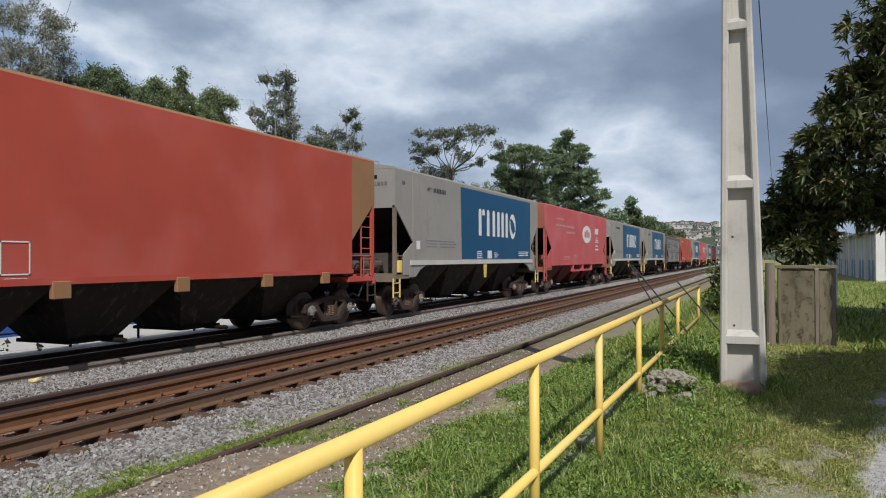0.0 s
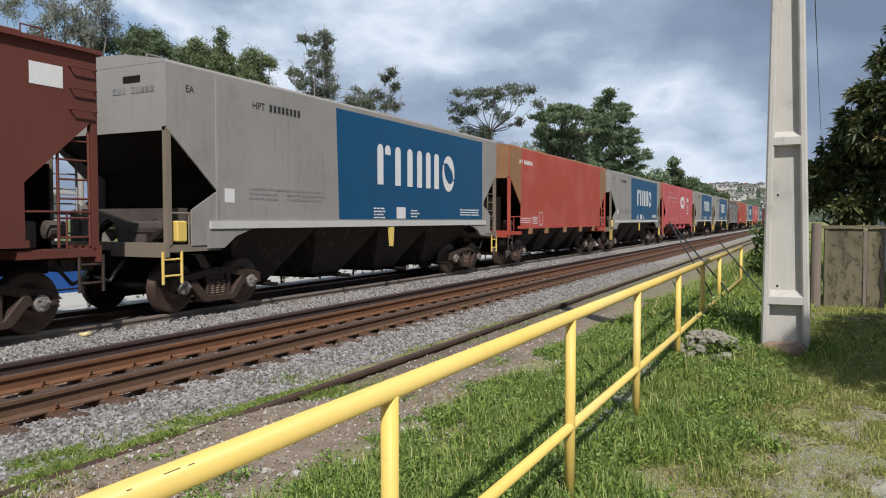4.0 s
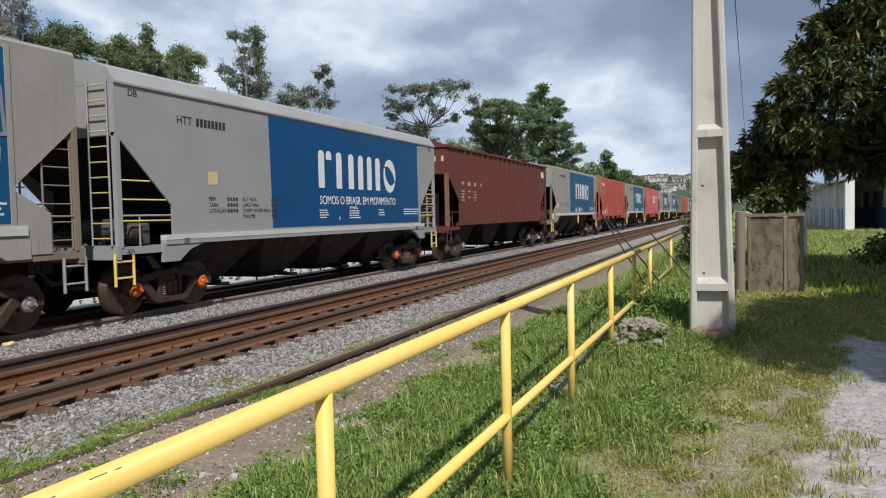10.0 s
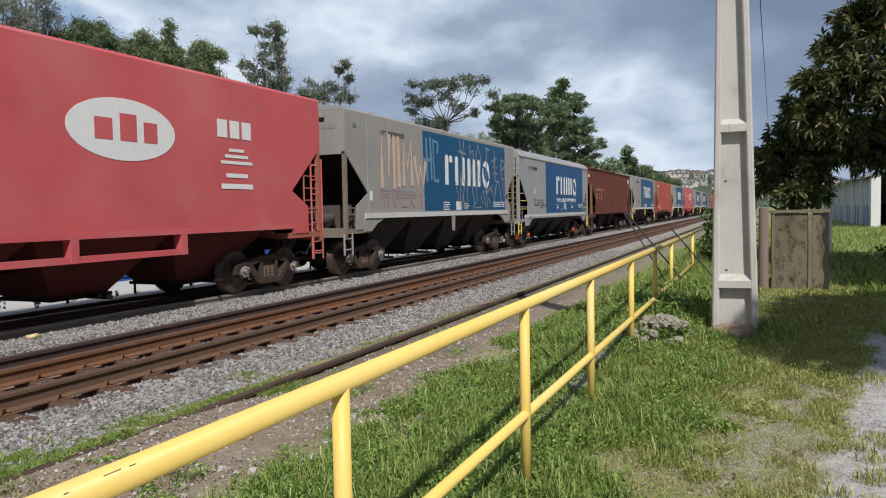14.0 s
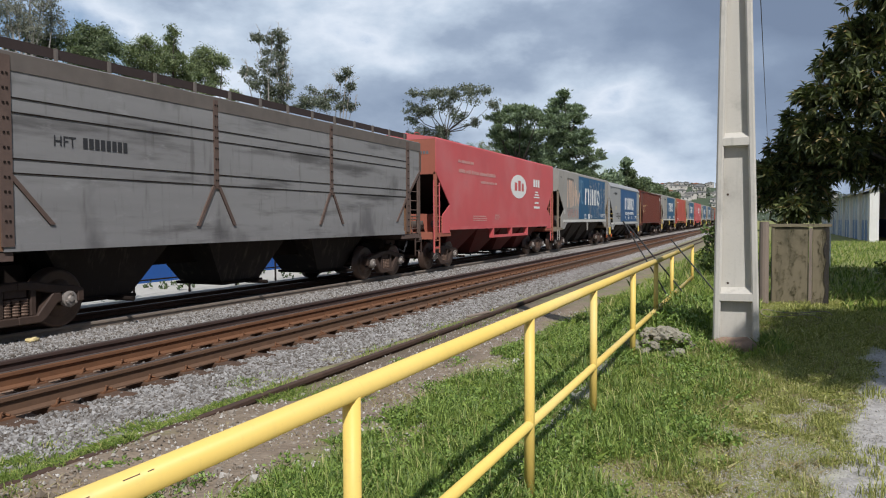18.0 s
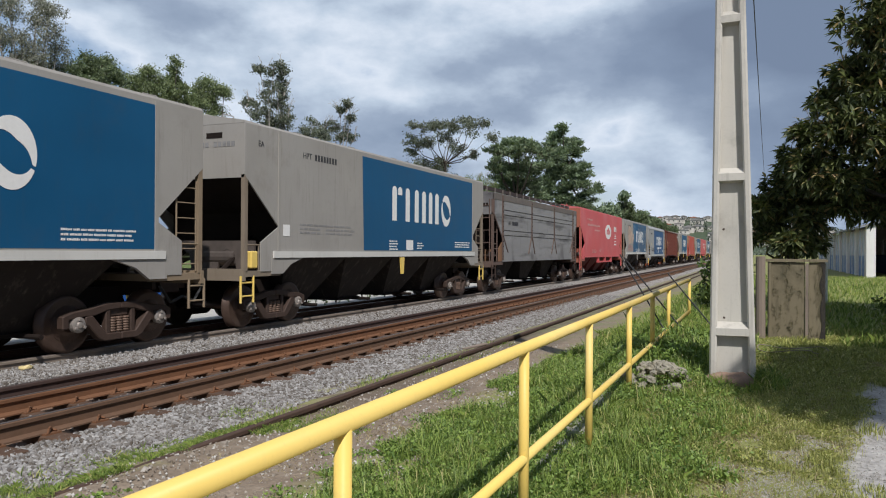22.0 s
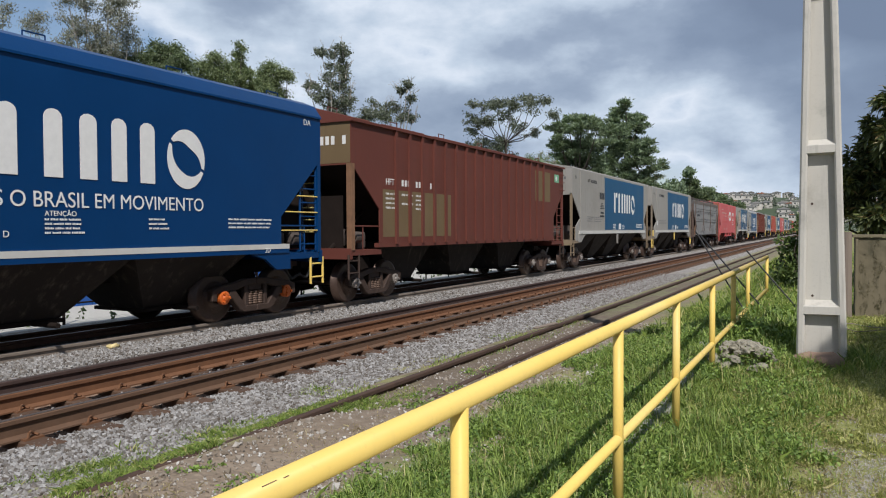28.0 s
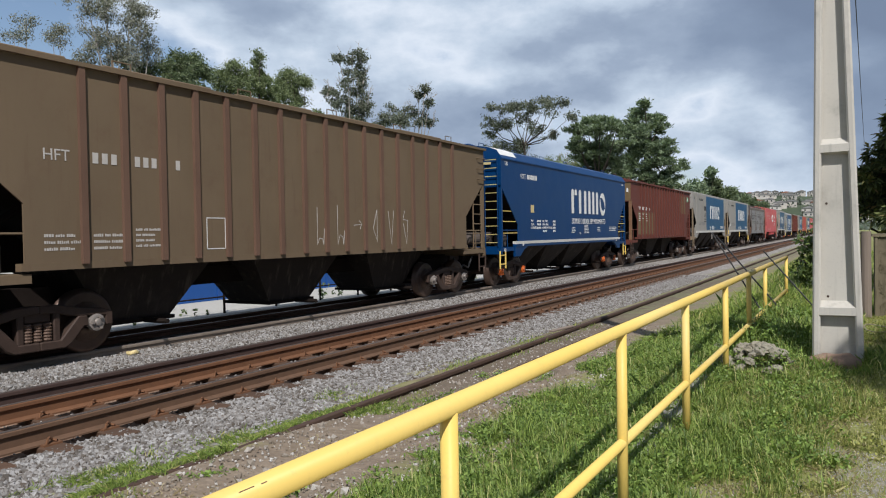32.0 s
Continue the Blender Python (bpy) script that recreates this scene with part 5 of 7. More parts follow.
def plate_wagon(label, rear, front):
    car, e = wagon(label, rear, front, "plate", "steel", steps="bogie", trim="rust_steel")
    for z in (3.33, 3.13, 2.50, 2.30):
        bm = bmesh.new()
        box(bm, HW, HW + 0.012, -e + 1.2, e - 0.9, z, z + 0.016)
        part("plate_seam", bm, M["dark"], car)
    for y in (-e + 1.15, -1.9, 2.2, e - 0.9):
        bm = bmesh.new()
        k = 0.09 if abs(y) > 4 else 0.055
        box(bm, HW, HW + 0.03, y - k, y + k, 1.3 if abs(y) > 4 else 2.25, 3.9)
        if abs(y) < 4:
            for s in (-1, 1):
                prism(bm, [(y + s * 0.02, 2.3), (y + s * 0.1, 2.3), (y + s * 0.55, 1.55), (y + s * 0.47, 1.55)], "x", HW, HW + 0.03)
        else:
            s = 1 if y < 0 else -1
            prism(bm, [(y, 2.3), (y + s * 0.09, 2.3), (y + s * 0.75, 1.6), (y + s * 0.66, 1.6)], "x", HW, HW + 0.025)
        rib = part("riveted_rib", bm, M["rust_steel"], car)
        bm = bmesh.new()
        for i in range(12 if abs(y) > 4 else 8):
            z = (1.45 if abs(y) > 4 else 2.4) + i * 0.2
            for s in (-0.03, 0.03):
                box(bm, HW + 0.03, HW + 0.042, y + s - 0.014, y + s + 0.014, z - 0.014, z + 0.014)
        tagged(part("rivet", bm, M["dark"], rib), kind="stuff")
    for t in (-1, 1):
        y0, y1 = sorted((t * (e + 0.014), t * (e - 0.09)))
        bm = bmesh.new()
        box(bm, HW - 0.08, HW + 0.02, y0, y1, 3.16, 3.70)
        part("corner_angle", bm, M["rust_steel"], car)
        bm = bmesh.new()
        prism(bm, [(t * e, 3.20), (t * (e - 1.1), 2.22), (t * (e - 1.1), 2.12), (t * e, 3.10)], "x", HW + 0.002, HW + 0.022)
        part("slope_angle", bm, M["rust_steel"], car)
        bm = bmesh.new()
        prism(bm, [(t * (e - 1.1), 2.02), (t * (e - 0.66), 1.76), (t * (e - 0.66), 1.24), (t * (e - 1.1), 1.24)], "x", HW - 0.03, HW - 0.008)
        part("end_gusset", bm, M["rust_plate"], car, "rust-orange gusset plate")
        bm = bmesh.new()
        box(bm, -1.3, 1.3, t * (e - 0.55) - 0.02, t * (e - 0.55) + 0.02, 1.23, 1.72)
        part("end_bolster", bm, M["rust_plate"], car, "rust-orange bolster plate")
        bm = bmesh.new()
        for k in range(4):
            box(bm, 0.85 + k * 0.12, 0.93 + k * 0.12, y0 - 0.002, y1 + 0.002, 3.42, 3.55)
        tagged(part("marking", bm, M["dark"], car), kind="stuff")
    ladder(car, ((HW - 0.06, -e + 0.04, 1.25), (HW - 0.06, -e + 0.04, 3.1)), 0.56, 4, M["rust_steel"], "y", 0.02)
    ladder(car, ((HW - 0.95, -e - 0.02, 1.25), (HW - 0.95, -e - 0.02, 3.7)), 0.8, 5, M["rust_steel"], "x", 0.016)
    bm = bmesh.new()
    box(bm, HW - 0.03, HW + 0.012, -e, e, 3.70, 3.95)
    part("eave_angle", bm, M["eave"], car)
    for i in range(15):
        bm = bmesh.new()
        y = -e + 0.3 + i * (2 * e - 0.6) / 14
        box(bm, 1.12, 1.17, y - 0.02, y + 0.02, 3.93, 4.24)
        part("roof_walk_bracket", bm, M["eave"], car)
    bm = bmesh.new()
    box(bm, 0.7, 1.1, -e + 0.1, e - 0.1, 4.20, 4.24)
    box(bm, 1.1, 1.12, -e + 0.1, e - 0.1, 4.09, 4.24)
    part("roof_walk", bm, M["walk_rust"], car)
    lettering(car, "HFT", 0.22, -5.4, 2.74, M["black"], X)
    bars(car, [(-4.88 + i * 0.11, -4.8 + i * 0.11, 2.74, 2.9) for i in range(8)], M["black"], X)
    return car


M["peach"] = plain("graffiti_peach", (0.60, 0.43, 0.33), 0.7, 0, 0.3, 4, 0)
M["pink_tag"] = plain("graffiti_dull_pink", (0.45, 0.22, 0.20), 0.7, 0, 0.3, 4, 0)
M["silver"] = plain("graffiti_silver", (0.24, 0.25, 0.27), 0.6, 0, 0.35, 5, 0)
M["pale_blue"] = plain("graffiti_pale_blue", (0.13, 0.24, 0.34), 0.7, 0, 0.3, 4, 0)
M["notice"] = plain("notice_yellow", (0.62, 0.50, 0.24), 0.6, 0, 0.15, 10, 0)
M["yellow_dull"] = plain("dull_yellow_iron", (0.55, 0.45, 0.16), 0.6, 0, 0.3, 8, 0)
M["stencil_pink"] = plain("stencil_faded_white", (0.55, 0.30, 0.27), 0.6, 0, 0.2, 10, 0)
M["eave"] = plain("grimy_eave_plate", (0.135, 0.115, 0.10), 0.8, 0.0, 0.35, 3)
M["walk_rust"] = plain("rusty_walkway", (0.035, 0.022, 0.019), 0.85, 0.0, 0.4, 4)
M["dusty_tan"] = worn_paint("tan_dusted_gray", (0.23, 0.175, 0.115), (0.10, 0.06, 0.04), 0.5, 0.75, 0.5)
M["cream"] = worn_paint("faded_cream_steel", (0.22, 0.17, 0.11), (0.16, 0.09, 0.05), 0.5, 0.75, 0.5)
M["stencil_faded"] = plain("chalk_white", (0.5, 0.47, 0.43), 0.8, 0, 0.2, 10, 0)
M["red_dust"] = worn_paint("dusty_faded_red", (0.34, 0.115, 0.075), (0.16, 0.08, 0.05), 0.4, 0.7, 0.4)
M["rust_steel"] = plain("rusted_angle", (0.125, 0.083, 0.066), 0.75, 0.1, 0.4, 8)
M["rust_plate"] = plain("orange_rust_plate", (0.22, 0.115, 0.06), 0.85, 0.0, 0.5, 6)
M["tag_green"] = plain("tag_green", (0.18, 0.42, 0.26), 0.6, 0, 0.1, 8, 0)


def train():
    panel_wagon("gray hopper wagon with blue field and white emblem", 18.72, 32.95)
    smooth_wagon("faded red hopper wagon with white oval emblem", 34.2, 49.1, "red", red=True)
    panel_wagon("gray hopper wagon with blue field and white emblem", 50.6, 64.6)
    panel_wagon("gray hopper wagon with blue field and white emblem", 66.0, 80.8)
    plate_wagon("weathered gray steel hopper wagon with riveted ribs", 82.2, 96.2)
    smooth_wagon("faded orange-red hopper wagon with pale ends", 97.6, 111.8, "orange", "orange_pale")
    panel_wagon("gray hopper wagon with blue field and white emblem", 113.1, 127.3)
    smooth_wagon("faded red hopper wagon with white oval emblem", 128.5, 142.8, "red", red=True)
    panel_wagon("gray hopper wagon with blue field and white emblem", 144, 158.2)
    ribbed_wagon("brown ribbed hopper wagon", 159.5, 174, "brown")
    panel_wagon("gray hopper wagon with blue field and white emblem", 175.2, 189.4)
    smooth_wagon("faded orange-red hopper wagon with pale ends", 3.95, 17.5, "orange", "orange_pale")
    panel_wagon("gray hopper wagon with blue field and yellow bracket", -11.45, 2.7)
    ribbed_wagon("brown ribbed hopper wagon with cream stencils", -27.3, -12.75, "brown", "notice", tag="white", first=-5.52, gap=0.68)
    curved_wagon("clean gray hopper wagon with blue field and slogan", -42.3, -28.5, "gray_new")
    panel_wagon("gray hopper wagon with blue field covered in graffiti", -56.8, -43.05, "gray", graffiti=True)
    smooth_wagon("bright red hopper wagon with white oval emblem", -72.6, -57.95, "red", red=True)
    plate_wagon("weathered gray steel hopper wagon with riveted ribs", -88.4, -73.8)
    panel_wagon("gray hopper wagon with blue field and yellow bracket", -103.7, -89.6)
    panel_wagon("dusty gray hopper wagon with black company mark", -119.4, -104.93, "dusty_tan", black_mark=True, trim="dusty_tan")
    ribbed_wagon("brown ribbed hopper wagon with tan repaint patches", -135.2, -120.55, "brown", tag="tag_green", patches=((-6.03, -2.5, 1.5, 2.62), (4.18, 5.78, 2.70, 3.78)), end_paint="tan", first=-5.45, gap=0.652)
    curved_wagon("deep blue hopper wagon with white emblem and slogan", -150.25, -136.3, "blue_new", True)
    ribbed_wagon("dusty olive-brown ribbed hopper wagon with chalk scrawls", -166.2, -151.45, "olive", "stencil_faded", graffiti=True)
    panel_wagon("gray hopper wagon with blue field and white emblem", -181.5, -167.4)


train()


# ---- trees ----
def leaf_quads(pts, size, rng, droop=0.3, aspect=0.5):
    """Pointed leaf quads round the given centres."""
    n = len(pts)
    d = rng.normal(size=(n, 3))
    d[:, 2] -= droop
    d /= np.linalg.norm(d, axis=1)[:, None]
    s = np.cross(d, rng.normal(size=(n, 3)))
    s /= np.linalg.norm(s, axis=1)[:, None] + 1e-9
    k = size * rng.uniform(0.6, 1.3, (n, 1))
    v = np.stack([pts - d * k, pts + s * k * aspect, pts + d * k, pts - s * k * aspect], 1).reshape(-1, 3)
    f = np.arange(4 * n).reshape(-1, 4)
    return v, f


def leaf_whorls(hubs, heart, per, length, rng, droop=0.55, slim=0.13):
    """Rosettes of long drooping leaves at the twig ends, turned outwards from the heart of the crown."""
    n = len(hubs)
    out = hubs - heart
    out /= np.linalg.norm(out, axis=1)[:, None] + 1e-6
    base = np.repeat(hubs, per, 0)
    d = rng.normal(size=(n * per, 3)) * 0.75 + np.repeat(out, per, 0) * 0.8
    d[:, 2] -= droop
    d /= np.linalg.norm(d, axis=1)[:, None]
    k = length * rng.uniform(0.65, 1.2, (n * per, 1))
    s = np.cross(d, rng.normal(size=(n * per, 3)) * 0.5 + np.array((0, 0, 1.0)))
    s /= np.linalg.norm(s, axis=1)[:, None] + 1e-9
    sag = np.array((0, 0, -0.18)) * k
    v = np.stack([base, base + d * k * 0.5 + s * k * slim, base + d * k + sag, base + d * k * 0.5 - s * k * slim], 1).reshape(-1, 3)
    return v, np.arange(4 * n * per).reshape(-1, 4)


def sprays(hubs, heart, per, length, rng, rise=0.3, slim=0.14):
    """Flat pointed fans of needles that sweep outwards and slightly up."""
    n = len(hubs)
    out = hubs - heart
    out[:, 2] *= 0.3
    out /= np.linalg.norm(out, axis=1)[:, None] + 1e-6
    base = np.repeat(hubs, per, 0) + rng.normal(size=(n * per, 3)) * length * np.array((0.45, 0.45, 0.22))
    d = rng.normal(size=(n * per, 3)) * 0.38 + np.repeat(out, per, 0)
    d[:, 2] += rise
    d /= np.linalg.norm(d, axis=1)[:, None]
    k = length * rng.uniform(0.5, 1.25, (n * per, 1))
    s = np.cross(d, rng.normal(size=(n * per, 3)))
    s /= np.linalg.norm(s, axis=1)[:, None] + 1e-9
    v = np.stack([base, base + d * k * 0.45 + s * k * slim, base + d * k, base + d * k * 0.45 - s * k * slim], 1).reshape(-1, 3)
    return v, np.arange(4 * n * per).reshape(-1, 4)


def clump_tree(name, label, x, y, blobs, leaf, seed, size=0.13, fill=60, twig=0.16, per=30, r=0.16, bark="bark", droop=0.4, aspect=0.42, depth_x=0.8, bare=0, stems=1, z0=-0.4, swap=False, fork=0.55, swell=1.0, turn=0.0, flat=0.8, sub=1, grain=0.54, form="loose", deep=None):
    """A tree with limbs up to loose clumps of leaves: blobs are (along, height, radius) about the trunk."""
    rng = np.random.default_rng(seed)
    root = thing(name, label, "tree", (x, y, z0))
    root.rotation_euler = (0, 0, radians(turn))
    top = max(b[1] for b in blobs) - z0
    bm, pts, parts = bmesh.new(), [], []
    mid = np.mean([b[0] for b in blobs])
    def at(a, dx, z):
        return Vector((a, dx, z)) if swap else Vector((dx, a, z))
    joint = at(0.1 * mid, 0, top * fork)
    for k in range(stems):
        o = at(0.25 * k, 0, 0)
        tube(bm, o, o.lerp(joint, 0.5) + Vector((0.05, 0.08, 0)), r, r * 0.85, 8, False)
        tube(bm, o.lerp(joint, 0.5) + Vector((0.05, 0.08, 0)), joint + o * 0.5, r * 0.85, r * 0.7, 8, False)
    for a, z, rad in blobs:
        rad *= swell
        c = at(a, rng.uniform(-deep, deep) if deep else rng.normal() * depth_x * 0.5, z - z0)
        elbow = joint.lerp(c, 0.55) + Vector((rng.normal() * 0.15, rng.normal() * 0.15, -0.12 * (c - joint).length))
        tube(bm, joint, elbow, r * 0.45, r * 0.3, 6, False)
        tube(bm, elbow, c, r * 0.3, r * 0.1, 5, False)
        for s in range(sub):
            # smaller sprays within the clump, with gaps between them
            k = rad if sub == 1 else rad * grain * rng.uniform(0.78, 1.22)
            o = c if sub == 1 else c + Vector(rng.normal(size=3) * rad * np.array((0.55, 0.55, 0.42)))
            if sub > 1:
                tube(bm, c, o, r * 0.1, r * 0.05, 4, False)
            n = max(4, int(fill * k ** 1.6))
            d = rng.normal(size=(n, 3))
            d /= np.linalg.norm(d, axis=1)[:, None]
            hub = np.array(o) + d * k * rng.uniform(0.2, 1.15, (n, 1)) * np.array((1.0, 1.0, flat))
            for q in hub[::3]:
                tube(bm, o, q, r * 0.07, 0.006, 4, False)
            if form != "loose":
                heart = np.array(o) - np.array((0, 0, 0.4 * k))
                parts.append((leaf_whorls if form == "whorl" else sprays)(hub, heart, per, size, rng))
                continue
            pts.append(np.repeat(hub, per, 0) + rng.normal(size=(n * per, 3)) * twig * np.array((1, 1, max(flat, 0.5))))
    def twig(p, d, length, r0, depth):
        q = p + d * length
        tube(bm, p, q, r0, r0 * 0.6, 4, False)
        if depth:
            for _ in range(2):
                e = (d + Vector((rng.normal() * 0.42, rng.normal() * 0.42, rng.normal() * 0.3 + 0.1))).normalized()
                twig(q, e, length * rng.uniform(0.55, 0.9), r0 * 0.6, depth - 1)
    for k in range(bare):
        a, z, rad = blobs[k % len(blobs)]
        twig(at(a, 0, z - z0 - 0.4), Vector((rng.normal() * 0.3, rng.normal() * 0.35, 1)).normalized(), 0.5, 0.045, 3)
    part("trunk", bm, M[bark], root, smooth=True)
    if form == "loose":
        v, f = leaf_quads(np.concatenate(pts), size, rng, droop, aspect)
    else:
        v = np.concatenate([p for p, _ in parts])
        f = np.arange(len(v)).reshape(-1, 4)
    soup("crown", v.tolist(), f.tolist(), M[leaf], root)
    return root


clump_tree("eucalyptus_tree", "tall sparse eucalyptus with greyish leaves and pale limbs", -26, 20.9, ((-1.1, 11.1, 0.5), (-0.4, 11.55, 0.5), (0.5, 11.5, 0.5), (0.9, 11.2, 0.34), (-0.5, 10.9, 0.55), (0.4, 10.7, 0.5), (-1.0, 10.3, 0.5), (0.9, 10.2, 0.4), (-0.1, 9.9, 0.48), (-0.8, 9.6, 0.43), (1.2, 9.8, 0.29), (-0.4, 9.2, 0.55), (0.5, 9.2, 0.55), (-1.3, 9.0, 0.5), (1.1, 9.1, 0.45)), "leaf_euc", 3, 0.06, 60, 0.13, 26, 0.13, "bark_pale", 0.9, 0.3, sub=9, grain=0.4, turn=-38, flat=0.9)
for tx, ty, tn, sd, rows in ((-28, 19.5, -34, 31, ((0.1, 10.3, 0.4), (-0.15, 10.0, 0.35))), (-28, 18.0, -32, 32, ((0.2, 10.1, 0.32), (-0.25, 9.8, 0.3))), (-28, 16.3, -29, 33, ((0.2, 10.0, 0.32), (-0.3, 9.75, 0.3)))):
    clump_tree("eucalyptus_tree", "slim eucalyptus top with sparse greyish leaves", tx, ty, rows, "leaf_euc", sd, 0.06, 80, 0.13, 30, 0.10, "bark_pale", 0.9, 0.3, sub=4, turn=tn)
clump_tree("broadleaf_tree", "dense dark green broadleaf tree", -26, 24.4, ((0.2, 9.75, 0.45), (-0.2, 9.5, 0.42), (0.6, 9.35, 0.38), (-0.75, 9.45, 0.34), (0.1, 9.3, 0.5), (-0.4, 9.0, 0.5)), "leaf_dark", 5, 0.06, 100, 0.14, 34, 0.13, droop=-0.3, sub=11, grain=0.38, turn=-42, swell=1.15)
clump_tree("broadleaf_tree", "round grey-green tree with fine leaves", -26, 27.4, ((0.05, 9.95, 0.42), (-0.4, 9.6, 0.4), (0.5, 9.6, 0.4), (0.0, 9.3, 0.5), (-0.5, 9.0, 0.45), (0.5, 8.9, 0.45)), "leaf_bamboo", 6, 0.055, 80, 0.15, 34, 0.13, droop=-0.3, sub=11, grain=0.38, turn=-45, swell=0.98)
clump_tree("slender_tree", "slender upright tree with feathery tip", -26, 29.2, ((0.15, 11.1, 0.2), (0.05, 10.65, 0.3), (-0.1, 10.2, 0.4), (0.3, 10.0, 0.36), (-0.2, 9.65, 0.45), (0.3, 9.4, 0.45), (0.0, 9.0, 0.5)), "leaf_bamboo", 7, 0.06, 110, 0.11, 32, 0.07, sub=4, turn=-47, fork=0.85, swell=1.1)
clump_tree("broadleaf_tree", "rounded grey-green tree with drooping sprays", -26, 31.6, ((-0.15, 10.5, 0.42), (0.3, 10.2, 0.42), (-0.5, 10.0, 0.45), (0.85, 9.95, 0.24), (0.0, 9.6, 0.55), (-0.35, 9.2, 0.5), (0.3, 9.1, 0.5)), "leaf_bamboo", 9, 0.055, 85, 0.15, 34, 0.13, droop=0.8, sub=11, grain=0.38, turn=-49, swell=0.98)
clump_tree("scraggly_tree", "scraggly tall tree with clumped leaves and bare twigs", -26, 37.3, ((-0.7, 12.45, 0.2), (0.1, 12.5, 0.4), (0.6, 12.65, 0.22), (0.2, 11.9, 0.42), (0.7, 11.35, 0.36), (-0.2, 10.85, 0.5), (0.35, 10.5, 0.42), (-0.8, 9.95, 0.5), (-0.3, 9.7, 0.53), (0.95, 9.95, 0.38), (0.8, 9.4, 0.32), (-1.5, 10.55, 0.18)), "leaf_scrag", 11, 0.075, 44, 0.14, 20, 0.12, "bark_pale", bare=12, sub=9, grain=0.4, turn=-54, flat=0.6, swell=1.35)
clump_tree("scraggly_tree", "half-bare tree with upright twigs and few leaf clumps", -26, 44.9, ((-1.0, 10.1, 0.6), (-0.2, 10.3, 0.42), (0.6, 11.65, 0.16), (0.2, 11.3, 0.18), (0.85, 10.8, 0.22), (0.25, 9.5, 0.38), (1.05, 9.6, 0.22), (-1.7, 9.95, 0.42)), "leaf_scrag", 12, 0.075, 44, 0.14, 20, 0.12, "bark_pale", bare=16, sub=8, grain=0.4, turn=-59, flat=0.6, swell=1.3)
clump_tree("spreading_tree", "spreading tree with open airy crown", -23, 57.2, ((-2.8, 10.8, 0.6), (-2.0, 11.6, 0.6), (-0.8, 11.8, 0.66), (0.5, 12.2, 0.7), (1.8, 12.5, 0.56), (3.0, 12.1, 0.46), (3.7, 11.15, 0.46), (1.9, 11.5, 0.6), (0.2, 11.0, 0.6), (-1.5, 10.7, 0.66), (-2.6, 10.0, 0.5), (2.3, 9.9, 0.4), (-1.7, 8.9, 0.85), (-0.4, 8.4, 0.9), (-2.8, 8.3, 0.75), (1.1, 10.0, 0.44)), "leaf_scrag", 21, 0.10, 46, 0.17, 13, 0.11, "bark", sub=9, grain=0.42, turn=-67, flat=0.7, depth_x=2.6, fork=0.72, swell=1.12)
clump_tree("palm_clump", "pale feathery clump below the evergreens", -23, 67.4, ((-1.0, 8.4, 0.6), (0.1, 8.4, 0.7), (0.9, 8.0, 0.5), (-0.5, 7.8, 0.7)), "leaf_bamboo", 23, 0.12, 50, 0.2, 24, 0.14, "bark_pale", -0.6, 0.16, turn=-71, sub=3, bare=6)
clump_tree("conifer_tree", "broad dark green evergreen with feathery sprays", -18.5, 62.6, ((0.1, 11.2, 0.7), (-0.9, 10.8, 0.65), (1.0, 10.9, 0.75), (-1.5, 10.0, 0.75), (0.2, 10.2, 1.0), (1.6, 10.0, 0.95), (-1.7, 9.0, 0.8), (-0.4, 9.2, 1.1), (1.2, 8.9, 1.2), (-1.3, 8.0, 0.9), (0.4, 7.9, 1.2), (-0.6, 7.0, 1.1), (1.5, 7.4, 1.1)), "leaf_con", 22, 0.30, 60, 0.2, 20, 0.22, sub=9, grain=0.42, turn=-73, flat=0.5, depth_x=1.8, form="spray")
clump_tree("conifer_tree", "tall dark green evergreen with feathery sprays", -18.5, 79.5, ((0.0, 14.7, 0.4), (-0.4, 14.1, 0.7), (0.7, 13.9, 0.8), (-1.5, 13.2, 0.8), (1.5, 12.9, 0.9), (0.0, 12.8, 1.3), (-2.0, 11.9, 1.0), (-0.6, 11.4, 1.5), (1.2, 11.2, 1.2), (-2.1, 10.4, 1.2), (0.4, 9.9, 1.6), (2.0, 9.9, 0.9), (-1.4, 9.0, 1.5), (1.4, 8.6, 1.4), (2.9, 8.4, 0.9), (-2.4, 7.8, 1.2), (0.2, 7.4, 1.5), (2.4, 7.0, 1.3)), "leaf_con", 13, 0.36, 50, 0.25, 20, 0.26, sub=9, grain=0.42, turn=-76, flat=0.5, depth_x=2.2, fork=0.7, form="spray")
for tx, ty, tn, sd, lf, rows in ((-25.5, 22.6, -40, 41, "leaf_dark", ((-1.6, 8.6, 0.6), (-0.7, 8.9, 0.6), (0.3, 8.7, 0.7), (1.0, 8.8, 0.5))), (-25.5, 26.0, -44, 42, "leaf_dark", ((-1.0, 8.4, 0.5), (0.1, 8.3, 0.5), (1.0, 8.1, 0.5))), (-25.5, 30.0, -48, 43, "leaf_bamboo", ((-1.2, 8.4, 0.5), (-0.2, 8.2, 0.5), (0.8, 8.1, 0.5), (1.7, 7.9, 0.5))), (-25.5, 38.5, -55, 44, "leaf_scrag", ((-1.4, 8.8, 0.55), (-0.4, 8.8, 0.55), (0.7, 8.7, 0.5), (1.9, 8.6, 0.45)))):
    clump_tree("bushy_tree", "low bushy tree filling the gap between taller ones", tx, ty, rows, lf, sd, 0.07, 80, 0.13, 30, 0.11, sub=4, turn=tn)
